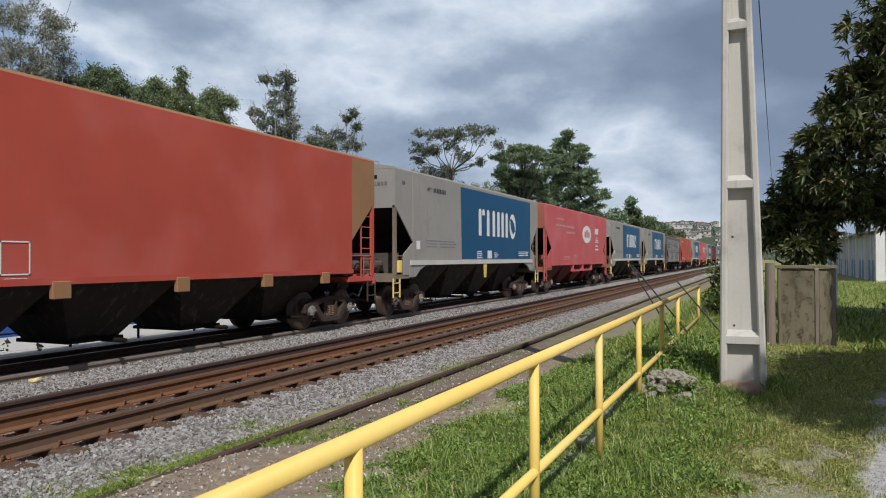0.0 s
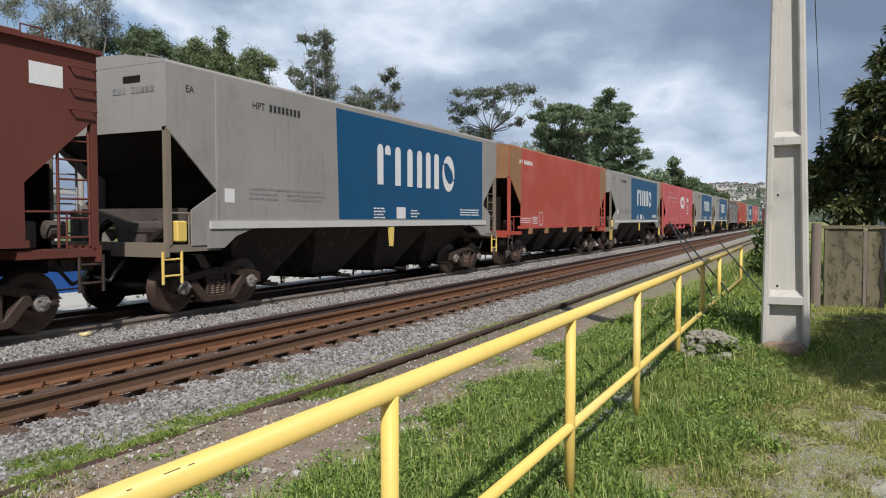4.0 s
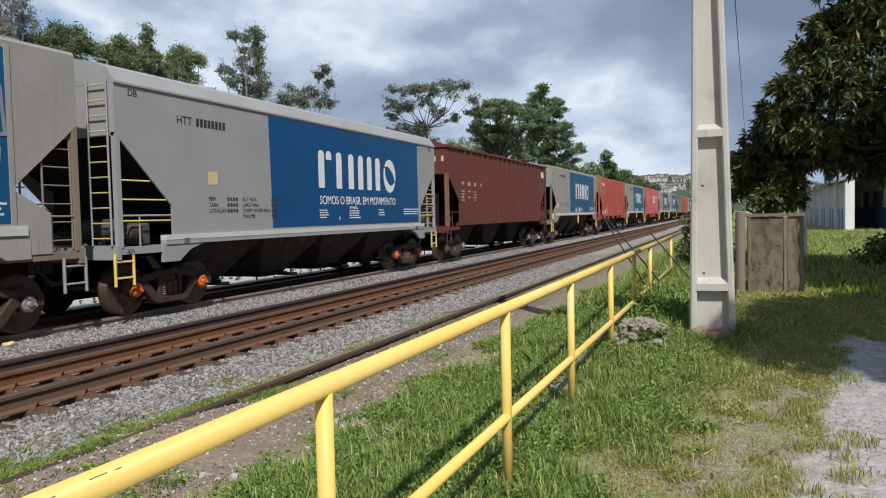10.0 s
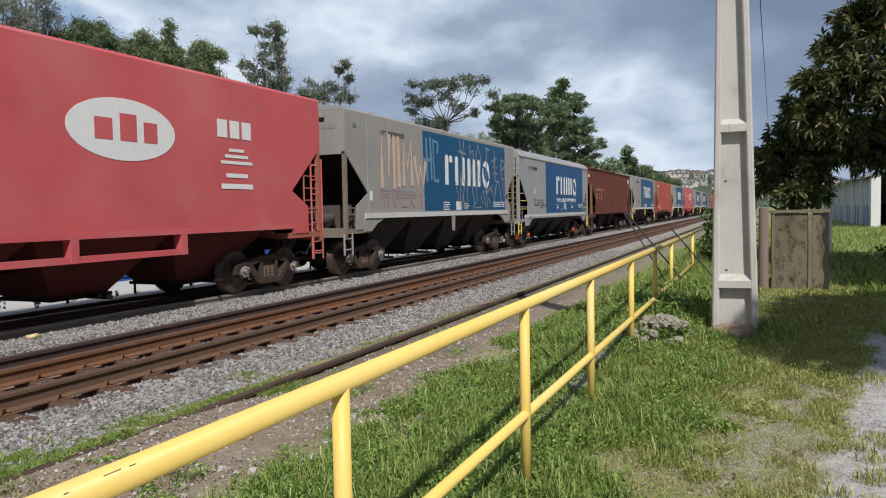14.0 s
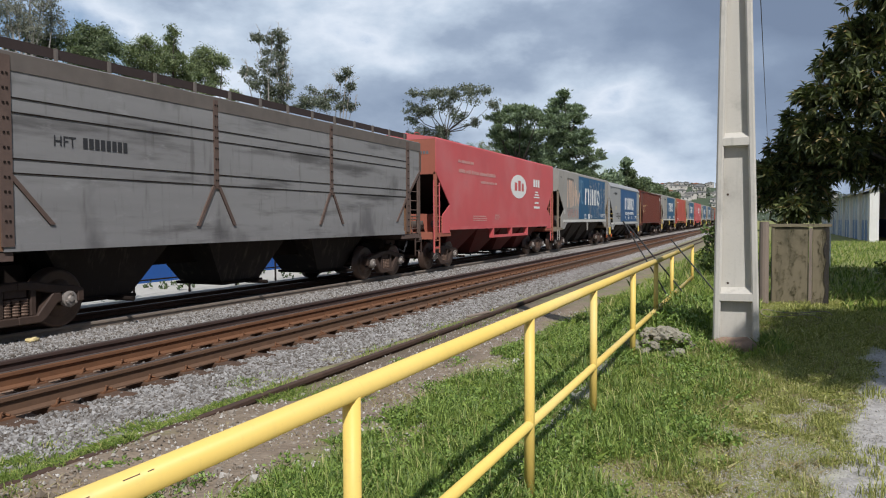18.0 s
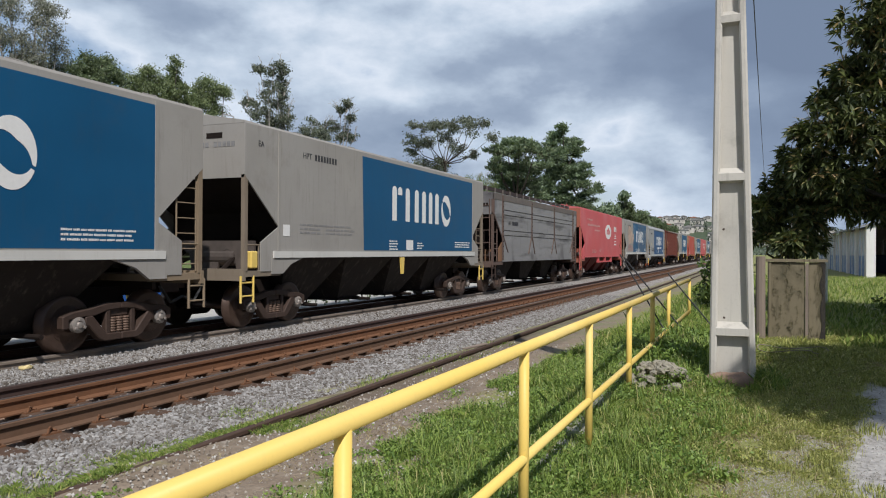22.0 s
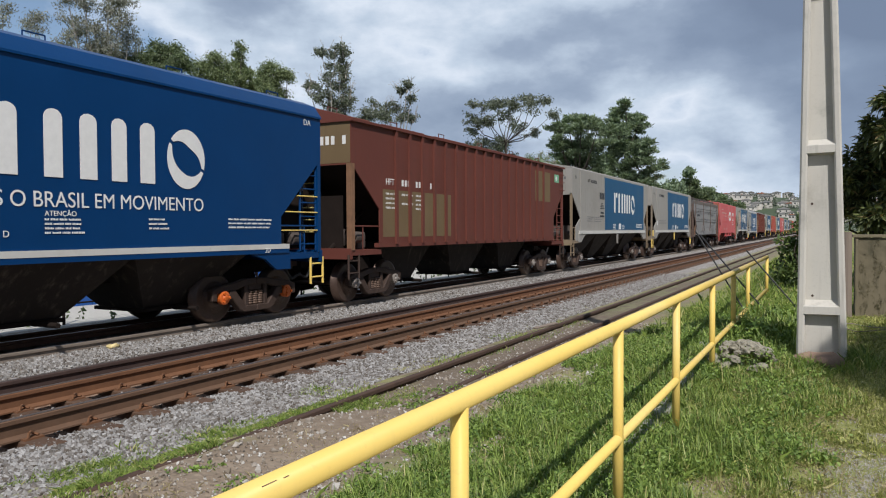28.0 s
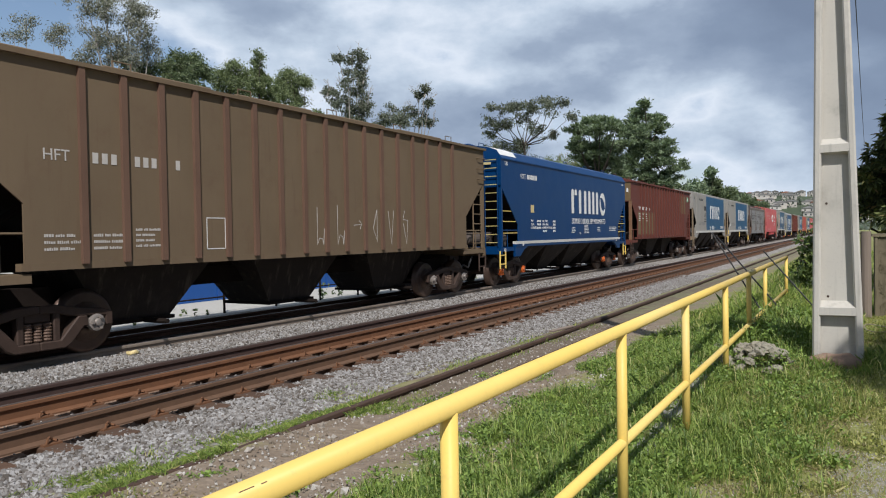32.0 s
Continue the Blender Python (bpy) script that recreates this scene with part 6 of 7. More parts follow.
for i, (x, y, h, w) in enumerate(((-23, 98, 9.2, 2.2), (-24, 112, 9.0, 2.4), (-25, 128, 9.8, 2.6), (-25, 144, 11.8, 2.8), (-25, 163, 12.9, 2.4), (-25, 178, 11.6, 2.6), (-26, 194, 12.6, 2.8), (-27, 213, 13.0, 3), (-28, 235, 13.0, 3.2), (-30, 262, 13.5, 3.4), (-32, 300, 14, 4), (-34, 350, 15, 4.5), (-24, 68, 8.4, 1.4), (-24, 73, 8.2, 1.3))):
    g = np.random.default_rng(70 + i)
    rows = [(g.normal() * w * 0.9, h - w * 0.45 - abs(g.normal()) * w * 0.7, w * g.uniform(0.3, 0.6)) for _ in range(9)]
    tagged(clump_tree("broadleaf_tree", "dense dark green tree in the far tree line", x, y, rows, "leaf_dark" if i % 3 else "leaf_con", 50 + i, 0.3, 26, 0.32, 24, 0.2, depth_x=1.5), group="far tree line")
clump_tree("palm_tuft", "small palm-like tuft above the far tree line", -25, 161, ((-1.0, 13.6, 0.6), (0.4, 13.9, 0.6), (1.6, 13.3, 0.6), (0.2, 13.2, 0.7)), "leaf_con", 90, 0.4, 30, 0.3, 12, 0.14)


def mango(label, x, y, blobs, seed, r, trunk_fork=0.35):
    return clump_tree("mango_tree", label, x, y, blobs, "leaf_mango", seed, 0.22, 260, 0.10, 13, r * 0.6, "bark_dark", 0.9, 0.25, 0.9, 0, 1, 0.2, True, trunk_fork, form="whorl", swell=0.95)


mango("dense dark mango tree with drooping glossy leaves", 3.9, 17.6, [(a - 3.9, z, r) for a, z, r in ((2.97, 5.0, 0.85), (2.44, 4.2, 0.72), (3.33, 3.9, 0.8), (1.95, 3.4, 0.6), (2.38, 3.1, 0.5), (3.12, 3.1, 0.55), (2.75, 2.8, 0.34), (3.3, 2.75, 0.36), (3.75, 2.65, 0.42), (4.1, 2.75, 0.4), (2.45, 2.6, 0.3), (2.95, 2.5, 0.3), (3.45, 2.42, 0.34), (3.95, 2.4, 0.36), (1.5, 3.6, 0.4), (1.75, 4.15, 0.34), (1.3, 3.1, 0.4), (2.45, 5.4, 0.4), (2.15, 4.85, 0.36), (3.6, 5.6, 0.9), (4.4, 4.9, 1.0), (4.5, 3.85, 0.95), (4.3, 3.25, 0.6), (3.0, 6.2, 0.8), (4.2, 6.6, 1.1), (5.4, 6.0, 1.1), (5.6, 4.6, 1.2), (5.6, 3.2, 1.0), (3.6, 7.4, 0.9), (5.0, 7.6, 1.1), (6.4, 5.2, 1.0))], 61, 0.24)
mango("dense dark mango tree with low drooping boughs", 1.5, 18.6, [(a - 1.5, z, r) for a, z, r in ((1.0, 2.05, 0.32), (1.5, 1.85, 0.4), (1.9, 1.9, 0.36), (0.9, 2.65, 0.34), (1.45, 2.75, 0.55), (1.05, 2.3, 0.36), (1.8, 2.3, 0.42), (1.55, 3.45, 0.36), (2.0, 3.1, 0.5), (1.2, 2.5, 0.4), (2.15, 2.75, 0.36), (2.7, 3.1, 0.45))], 62, 0.12)
clump_tree("mango_tree", "dense dark mango tree shading the yard", 6.35, 5.5, ((-1.3, 6.3, 0.85), (-1.2, 6.9, 0.9), (-0.9, 6.1, 0.95), (-0.6, 7.1, 1.0), (-0.3, 6.3, 1.0), (0.0, 6.8, 1.0), (0.3, 6.1, 1.0), (0.6, 7.0, 1.0), (0.9, 6.4, 1.0), (1.2, 6.8, 1.0), (-1.0, 6.6, 0.9), (-0.2, 6.6, 1.0), (0.4, 6.6, 1.0), (1.0, 6.1, 1.0), (-0.7, 6.5, 0.95), (0.8, 7.3, 0.9)), "leaf_mango", 63, 0.28, 290, 0.12, 12, 0.24, "bark", 0.9, 0.25, 1.6, 0, 1, 0.2, True, 0.4, form="whorl", deep=1.7)
clump_tree("mango_tree", "broad dark mango tree beyond the drive", 6.75, 11.9, ((-1.4, 6.2, 0.9), (-1.0, 6.8, 1.0), (-0.6, 6.1, 1.0), (-0.2, 6.9, 1.0), (0.2, 6.2, 1.0), (0.6, 6.8, 1.0), (1.0, 6.3, 1.0), (-0.8, 6.5, 1.0), (0.0, 6.5, 1.0), (1.4, 6.7, 1.0), (0.3, 8.3, 1.0), (1.0, 8.7, 1.0), (1.7, 8.1, 1.0), (1.4, 9.3, 1.0), (2.2, 8.9, 0.9), (0.8, 7.6, 0.9)), "leaf_mango", 64, 0.28, 290, 0.12, 12, 0.26, "bark", 0.9, 0.25, 1.6, 0, 1, 0.2, True, 0.4, form="whorl", deep=2.3, swell=1.1)


clump_tree("roadside_bush", "dense green bush at the edge of the line", 0.05, 18.2, ((-0.25, 0.7, 0.35), (0.1, 0.8, 0.4), (0.35, 0.7, 0.35), (-0.1, 1.3, 0.36), (0.25, 1.35, 0.36), (0.05, 1.75, 0.26)), "leaf_bush", 66, 0.06, 120, 0.08, 26, 0.05, "bark", 0.2, 0.45, 0.6, 0, 2, 0.3, True, 0.3)

clump_tree("yard_bush", "leafy green bush on the lawn before the station", 3.75, 16.3, ((-0.55, 0.75, 0.34), (-0.2, 0.95, 0.4), (0.2, 0.8, 0.4), (0.5, 1.1, 0.45), (0.9, 0.9, 0.45), (0.1, 1.2, 0.34), (0.8, 1.3, 0.4)), "leaf_bush", 67, 0.06, 110, 0.08, 26, 0.04, "bark", 0.2, 0.45, 0.8, 0, 2, 0.3, True, 0.3)


def bare_branch(at, seed, reach, label):
    rng = random.Random(seed)
    root = thing("bare_branch", label, "branch", at)
    bm = bmesh.new()
    def grow(p, d, length, r, depth):
        q = p + d * length
        tube(bm, p, q, r, r * 0.65, 6, False)
        if depth:
            for _ in range(2):
                e = (d + Vector((rng.gauss(0, 0.45), rng.gauss(0, 0.3), rng.gauss(0.05, 0.4)))).normalized()
                grow(q, e, length * rng.uniform(0.55, 0.85), r * 0.62, depth - 1)
    grow(Vector(), Vector(reach).normalized(), Vector(reach).length, 0.022, 3)
    tagged(part("twigs", bm, M["bark_pale"], root), kind="stuff")


bare_branch((3.95, 16.6, 3.9), 3, (-0.45, -0.05, 0.05), "pale bare branch reaching out of the mango tree")
bare_branch((2.35, 17.4, 4.0), 8, (-0.3, 0.0, 0.22), "thin bare twigs at the mango tree's edge")


# ---- station yard beside the right of the line ----
def meter_box():
    root = thing("concrete_cabinet", "mossy weathered board cabinet standing in the grass", "cabinet", (1.33, 12.75, ground_z(1.4, 12.7) - 0.05))
    for x0, x1 in ((-0.36, 0.115), (0.172, 0.352)):
        bm = bmesh.new()
        box(bm, x0, x1, -0.03, 0.02, 0, 1.215)
        part("panel", bm, M["oldwood"], root)
    bm = bmesh.new()
    edge = [(0.335 - 0.02 * math.sin(k * 1.3) - 0.028 * noise.noise((k * 0.7, 3, 1)), k * 0.08) for k in range(16)]
    prism(bm, [(0.392, 0.0), (0.392, 1.2)] + edge[::-1], "y", -0.046, -0.022)
    part("rotten_edge", bm, M["bark_dark"], root, "dark rotten board edge")
    bm = bmesh.new()
    box(bm, -0.385, -0.35, -0.05, -0.022, 0, 1.2)
    part("stile", bm, M["oldwood"], root)
    for nm, c in (("side_panel", (-0.39, -0.362, -0.02, 0.5)), ("side_panel", (0.356, 0.39, -0.02, 0.5))):
        bm = bmesh.new()
        box(bm, *c, 0, 1.22)
        part(nm, bm, M["oldwood"], root)
    bm = bmesh.new()
    box(bm, -0.42, 0.42, -0.06, 0.54, 1.22, 1.26)
    part("lid", bm, M["oldwood"], root)
    for x in (0.12,):
        bm = bmesh.new()
        box(bm, x, x + 0.045, -0.05, -0.028, 0, 1.2)
        part("stile", bm, M["post_wood"], root)
    rng = np.random.default_rng(77)
    pts = np.stack([rng.uniform(-0.36, 0.38, 9000), rng.uniform(-0.048, -0.03, 9000), rng.uniform(0.0, 1.22, 9000)], 1)
    keep = [noise.noise((a * 17.0, 1.7, c * 6.0)) + 0.6 * noise.noise((a * 60.0, 4.2, c * 30.0)) + max(0.0, a - 0.24) * 4.0 > 0.2 for a, b, c in pts]
    v, f = leaf_quads(pts[np.array(keep)], 0.008, rng)
    tagged(soup("dry_creeper", v.tolist(), f.tolist(), M["dry_moss"], root), "dried moss and creeper on the boards", kind="stuff")
    post = thing("gate_post", "dark weathered round gate post beside the cabinet", "post", (0.83, 12.6, ground_z(0.83, 12.6) - 0.1))
    bm = bmesh.new()
    tube(bm, (0, 0, 0), (0, 0, 1.35), 0.075, 0.07, 12)
    part("shaft", bm, M["post_wood"], post)


meter_box()


def station():
    z = 0.3
    root = thing("station_building", "low white and blue building with verandah columns", "building", (0, 0, z))
    bm = bmesh.new()
    box(bm, 8.6, 18, 46.5, 80, -0.3, 3.4)
    part("wall", bm, M["wall_white"], root)
    bm = bmesh.new()
    box(bm, 8.57, 8.597, 46.5, 80, -0.2, 1.25)
    box(bm, 8.57, 18, 46.47, 46.497, -0.2, 2.5)
    part("dado", bm, M["wall_blue"], root)
    bm = bmesh.new()
    prism(bm, [(6.0, 2.75), (6.0, 2.83), (8.6, 3.55), (13.3, 4.9), (18.5, 3.5), (18.5, 3.4), (13.3, 4.8), (8.6, 3.45)], "y", 45.6, 81)
    part("roof", bm, M["roof_grey"], root)
    for y in (46.0, 50.5, 55, 59.5, 64, 68.5, 73, 77.5):
        bm = bmesh.new()
        w = 0.22 if y < 47 else 0.1
        box(bm, 6.3, 6.3 + 2 * w, y - w, y + w, -0.3, 2.85)
        part("column", bm, M["wall_white"], root)
    for y in (49, 54, 60, 66, 72):
        bm = bmesh.new()
        box(bm, 8.53, 8.56, y, y + 1.1, 0.0, 2.2)
        d = part("door", bm, M["wall_blue"], root)
        bm = bmesh.new()
        box(bm, 8.545, 8.575, y + 1.7, y + 2.9, 1.3, 2.2)
        part("window", bm, M["glass_dark"], root)
    for y in (46.0, 50.5, 55, 59.5, 64, 68.5, 73):
        for k in range(3):
            bm = bmesh.new()
            y0 = y + 0.25 + k * 1.36
            box(bm, 6.46, 6.5, y0, y0 + 1.26, -0.3, 2.7)
            p = part("panel", bm, M["panel_grey"], root, "pale blue-grey panel")
            bm = bmesh.new()
            box(bm, 6.45, 6.459, y0 + 0.03, y0 + 1.23, -0.1, 1.2)
            part("lower_panel", bm, M["panel_blue"], p, "faded blue lower panel")
            bm = bmesh.new()
            box(bm, 6.42, 6.5, y0 + 1.26, y0 + 1.36, -0.3, 2.7)
            part("mullion", bm, M["wall_white"], p)
    annex = thing("outbuilding", "small white outbuilding with grey sheet roof", "building", (0, 0, z))
    bm = bmesh.new()
    box(bm, 11.5, 16, 38, 44, -0.3, 2.5)
    part("wall", bm, M["wall_white"], annex)
    bm = bmesh.new()
    prism(bm, [(11.1, 2.5), (11.1, 2.58), (16.4, 3.1), (16.4, 3.02)], "y", 37.6, 44.4)
    part("roof", bm, M["roof_grey"], annex)
    bm = bmesh.new()
    box(bm, 11.47, 11.497, 38, 44, -0.2, 1.2)
    part("dado", bm, M["wall_blue"], annex)
    post = thing("white_post", "slim white post under the trees", "post", (2.45, 22, 0.2))
    bm = bmesh.new()
    tube(bm, (0, 0, 0), (0, 0, 3.2), 0.06, None, 10)
    part("shaft", bm, M["wall_white"], post)


station()


def yard():
    wall = thing("warehouse", "long white shed with grey corrugated roof behind the line", "building", (0, 0, -0.35))
    bm = bmesh.new()
    box(bm, -34, -26, -8, 20, 0, 3.0)
    part("wall", bm, M["wall_white"], wall)
    bm = bmesh.new()
    prism(bm, [(-25.5, 2.95), (-25.5, 3.03), (-30, 4.2), (-34.5, 3.03), (-34.5, 2.95), (-30, 4.1)], "y", -8.5, 20.5)
    part("roof", bm, M["roof_grey"], wall)
    sheet = thing("blue_hoarding", "low blue painted sheet fence behind the track", "fence", (-17.4, 0, -0.4))
    for i in range(11):
        bm = bmesh.new()
        box(bm, 0, 0.04, 8.2 + i * 1.9, 8.2 + i * 1.9 + 1.885, 0, 0.92)
        p = part("panel", bm, M["tarp"], sheet)
        bm = bmesh.new()
        box(bm, 0.04, 0.07, 8.2 + i * 1.9, 8.2 + i * 1.9 + 0.05, 0, 0.9)
        part("batten", bm, M["wall_white"] if i % 3 == 1 else M["tarp"], p)
    fence = thing("post_and_rail_fence", "thin dark post-and-rail fence beyond the train", "fence", (-14, 0, -0.4))
    for i in range(22):
        bm = bmesh.new()
        y = 4.55 + i * 2.03
        tube(bm, (0, y, 0), (0, y, 1.0), 0.032, None, 8)
        part("post", bm, M["dark"], fence)
    for z in (0.5, 0.98):
        bm = bmesh.new()
        tube(bm, (0, 4, z), (0, 47.4, z), 0.02, None, 6)
        part("bar", bm, M["dark"], fence)


yard()


def far_town():
    rng = random.Random(4)
    verts, faces = [], []
    n = 40
    for i in range(n + 1):
        for j in range(9):
            x, y = -420 + i * 16, 480 + j * 55
            k = math.exp(-((x + 70) / 190) ** 2)
            verts.append((x, y, -1 + (5 + 30 * k) * smooth(480, 800, y) + 4 * noise.noise((x * 0.02, y * 0.02, 3))))
    faces = [(i * 9 + j, (i + 1) * 9 + j, (i + 1) * 9 + j + 1, i * 9 + j + 1) for i in range(n) for j in range(8)]
    hill = soup("hillside", verts, faces, M["hill"])
    tagged(hill, "far green hillside with a town", "hill", kind="structure")
    for k in range(230):
        x, y = rng.uniform(-170, 60), rng.uniform(540, 790)
        z = -1 + (5 + 30 * math.exp(-((x + 70) / 190) ** 2)) * smooth(480, 800, y)
        h = thing("house", "small pale house with clay roof on the far hillside", "house", (x, y, z), "houses on the hillside")
        w, d, t = rng.uniform(2.2, 5), rng.uniform(3, 5), rng.uniform(2.4, 5)
        bm = bmesh.new()
        box(bm, -w, w, -d, d, -3, t)
        wl = part("wall", bm, M["house"], h)
        bm = bmesh.new()
        prism(bm, [(-w - 0.4, t), (w + 0.4, t), (0, t + 0.32 * w)], "y", -d - 0.5, d + 0.5)
        part("roof", bm, M["roof_tile"] if k % 3 == 0 else M["roof_grey"], h)
        for s in (-0.5, 0.4):
            bm = bmesh.new()
            box(bm, s * w - 0.5, s * w + 0.5, -d - 0.1, -d + 0.1, t - 2.0, t - 0.9)
            part("window", bm, M["glass_dark"], h)
    rg = np.random.default_rng(9)
    pts = []
    for k in range(620):
        x, y = rg.uniform(-400, 220), rg.uniform(430, 800)
        z = -1 + (5 + 30 * math.exp(-((x + 70) / 190) ** 2)) * float(smooth(480, 800, y))
        pts.append(np.array((x, y, z + 1.2)) + rg.normal(size=(60, 3)).clip(-1.6, 1.6) * np.array((2.6, 2.6, 1.6)))
    v, f = leaf_quads(np.concatenate(pts), 1.0, rg, 0.2, 0.6)
    w = soup("far_wood", v.tolist(), f.tolist(), M["leaf_far"])
    tagged(w, "trees in haze-paled green scattered over the far hillside", "trees", kind="stuff")


far_town()


# ---- grass, stones, rubble ----
def blades(name, label, spots, hmin, hmax, mat, seed, width=0.006, lean=0.45):
    rng = np.random.default_rng(seed)
    P = np.array(spots)
    n = len(P)
    a = rng.uniform(0, 2 * np.pi, n)
    # the sward grows in uneven clumps
    grow = np.array([0.75 + 0.9 * noise.noise((x * 2.6, y * 2.6, seed)) + 0.35 * noise.noise((x * 9, y * 9, seed)) for x, y, _ in P]).clip(0.3, 1.7)
    h = rng.uniform(hmin, hmax, n) * rng.uniform(0.5, 1.0, n) * grow
    tilt = rng.normal(size=(n, 2)).clip(-1.3, 1.3) * lean * h[:, None]
    side = np.stack([np.cos(a), np.sin(a), 0 * a], 1) * width * rng.uniform(0.6, 1.6, (n, 1))
    mid = P + np.stack([tilt[:, 0] * 0.35, tilt[:, 1] * 0.35, h * 0.62], 1)
    tip = P + np.stack([tilt[:, 0] * 1.15, tilt[:, 1] * 1.15, h], 1)
    v = np.stack([P - side, P + side, mid + side * 0.8, tip, mid - side * 0.8], 1).reshape(-1, 3)
    f = np.arange(5 * n).reshape(-1, 5)
    return tagged(soup(name, v.tolist(), f.tolist(), M[mat]), label, "grass", kind="stuff")


def tufts(label, spots, hmin, hmax, mat, seed, per=22, width=0.0035, spread=0.03):
    """Arching tufts: long blades that fan out from one root and bend over."""
    rng = np.random.default_rng(seed)
    root = np.repeat(np.array(spots), per, 0)
    n = len(root)
    root[:, :2] += rng.normal(size=(n, 2)) * spread
    a = rng.uniform(0, 2 * np.pi, n)
    out = np.stack([np.cos(a), np.sin(a), 0 * a], 1)
    side = np.stack([-np.sin(a), np.cos(a), 0 * a], 1) * width * rng.uniform(0.7, 1.4, (n, 1))
    h = np.repeat(rng.uniform(hmin, hmax, len(spots)), per) * rng.uniform(0.5, 1.1, n)
    fan = rng.uniform(0.15, 0.8, n)
    up = np.array((0, 0, 1.0))
    p1 = root + out * (h * fan * 0.3)[:, None] + up * (h * 0.55)[:, None]
    p2 = root + out * (h * fan * 0.75)[:, None] + up * (h * 0.9)[:, None]
    p3 = root + out * (h * fan * 1.25)[:, None] + up * (h * (1.02 - 0.35 * fan))[:, None]
    v = np.stack([root - side, root + side, p1 + side, p2 + side * 0.7, p3, p2 - side * 0.7, p1 - side], 1).reshape(-1, 3)
    k = np.arange(n)[:, None] * 7
    f = [q for r in (k + np.array([[0, 1, 2, 6]]), k + np.array([[6, 2, 3, 5]])) for q in r.tolist()] + (k + np.array([[5, 3, 4]])).tolist()
    return tagged(soup("grass_tufts", v.tolist(), f, M[mat]), label, "grass", kind="stuff")


def weeds(label, spots, seed, mat="weed", tall=0.13, leaf=0.021):
    """Low broad-leaved plants: each a few stems' worth of leaves in a small mound."""
    rng = np.random.default_rng(seed)
    S = np.array(spots)
    n, per = len(S), 9
    size = rng.uniform(0.5, 1.3, n) * np.array([0.85 + 0.8 * noise.noise((x * 2.2, y * 2.2, seed + 3)) for x, y, _ in S]).clip(0.35, 1.5)
    P = np.repeat(S, per, 0)
    d = rng.normal(size=(n * per, 3)) * np.array((0.05, 0.05, 0.0))
    d[:, 2] = rng.uniform(0.15, 1.0, n * per) * tall
    P = P + d * np.repeat(size, per)[:, None]
    v, f = leaf_quads(P, leaf, rng, -0.25, 0.55)
    return tagged(soup("weeds", v.tolist(), f.tolist(), M[mat]), label, "weeds", kind="stuff")


def scatter(n, x0, x1, y0, y1, seed, keep, near=1.7):
    rng = np.random.default_rng(seed)
    out = []
    while len(out) < n:
        x = rng.uniform(x0, x1)
        y = y0 + (y1 - y0) * rng.random() ** near
        if keep(x, y, rng):
            out.append((x, y, ground_z(x, y) - 0.01))
    return out


STONY = ((0.90, 5.80, 0.33), (0.66, 5.18, 0.26), (1.2, 7.0, 0.16), (0.95, 6.55, 0.16), (0.52, 6.2, 0.12))
BARE = ((-0.02, 5.05, 0.22), (0.24, 4.75, 0.24), (0.5, 4.4, 0.2), (0.42, 5.6, 0.13), (0.75, 6.9, 0.12), (-1.55, 7.6, 0.2), (-1.75, 5.4, 0.22))


def inside(x, y, spots, ragged=0.9):
    return any((x - a) ** 2 + ((y - c) * 0.75) ** 2 < (r * (1 + ragged * noise.noise((x * 5, y * 5, 9)))) ** 2 for a, c, r in spots)


def on_drive(x, y):
    return x > 0.13 + 0.188 * y + 0.22 * noise.noise((x * 0.8, y * 1.1, 1)) + 0.16 * noise.noise((x * 3, y * 3, 7)) and y < 9.3 + noise.noise((x, 0, 4))


def on_rubble(x, y):
    return ((x + 0.2) / 0.38) ** 2 + ((y - 8.55) / 0.5) ** 2 < 1


def at_pole(x, y):
    return abs(x - 0.5) < 0.3 and 8.55 < y < 9.4


def lush(x, y, rng):
    edge = -2.1 + 0.75 * noise.noise((x * 0.9, y * 0.9, 5)) + 0.4 * noise.noise((x * 3, y * 3, 6))
    if x < edge or on_drive(x, y) or on_rubble(x, y) or at_pole(x, y):
        return False
    if x < -1.2 and noise.noise((x * 1.9, y * 1.9, 12)) > 0.25:
        return rng.random() < 0.15
    if 5.6 < y < 8.6 and abs(x + 0.68) < 0.09:
        return rng.random() < 0.25
    return not (inside(x, y, STONY) or inside(x, y, BARE)) or rng.random() < 0.03


def shaggy(x, y, rng):
    """Lush growth that thins out into the lawn."""
    return lush(x, y, rng) and rng.random() > smooth(-0.45, 0.95, x + 0.5 * noise.noise((x * 1.4, y * 1.4, 27)))


def lawn(x, y, rng):
    if rng.random() > smooth(-0.9, 0.3, x + 0.4 * noise.noise((x * 1.4, y * 1.4, 28))):
        return False
    thin = x > 0.1 and y < 7.4 and noise.noise((x * 1.6, y * 1.6, 2)) > 0.0
    return lush(x, y, rng) and (not thin or rng.random() < 0.42)


def weedy(x, y, rng):
    return shaggy(x, y, rng) and noise.noise((x * 1.5, y * 1.5, 22)) + 0.4 * noise.noise((x * 5, y * 5, 23)) > -0.18


def edge_tufts(x, y, rng):
    return noise.noise((x * 1.2, y * 0.8, 8)) > 0.12


def strip(x, y, rng):
    return noise.noise((x * 1.3, y * 0.9, 18)) + 0.3 * noise.noise((x * 5, y * 4, 19)) > -0.22 + 0.6 * abs(x + 3.95)


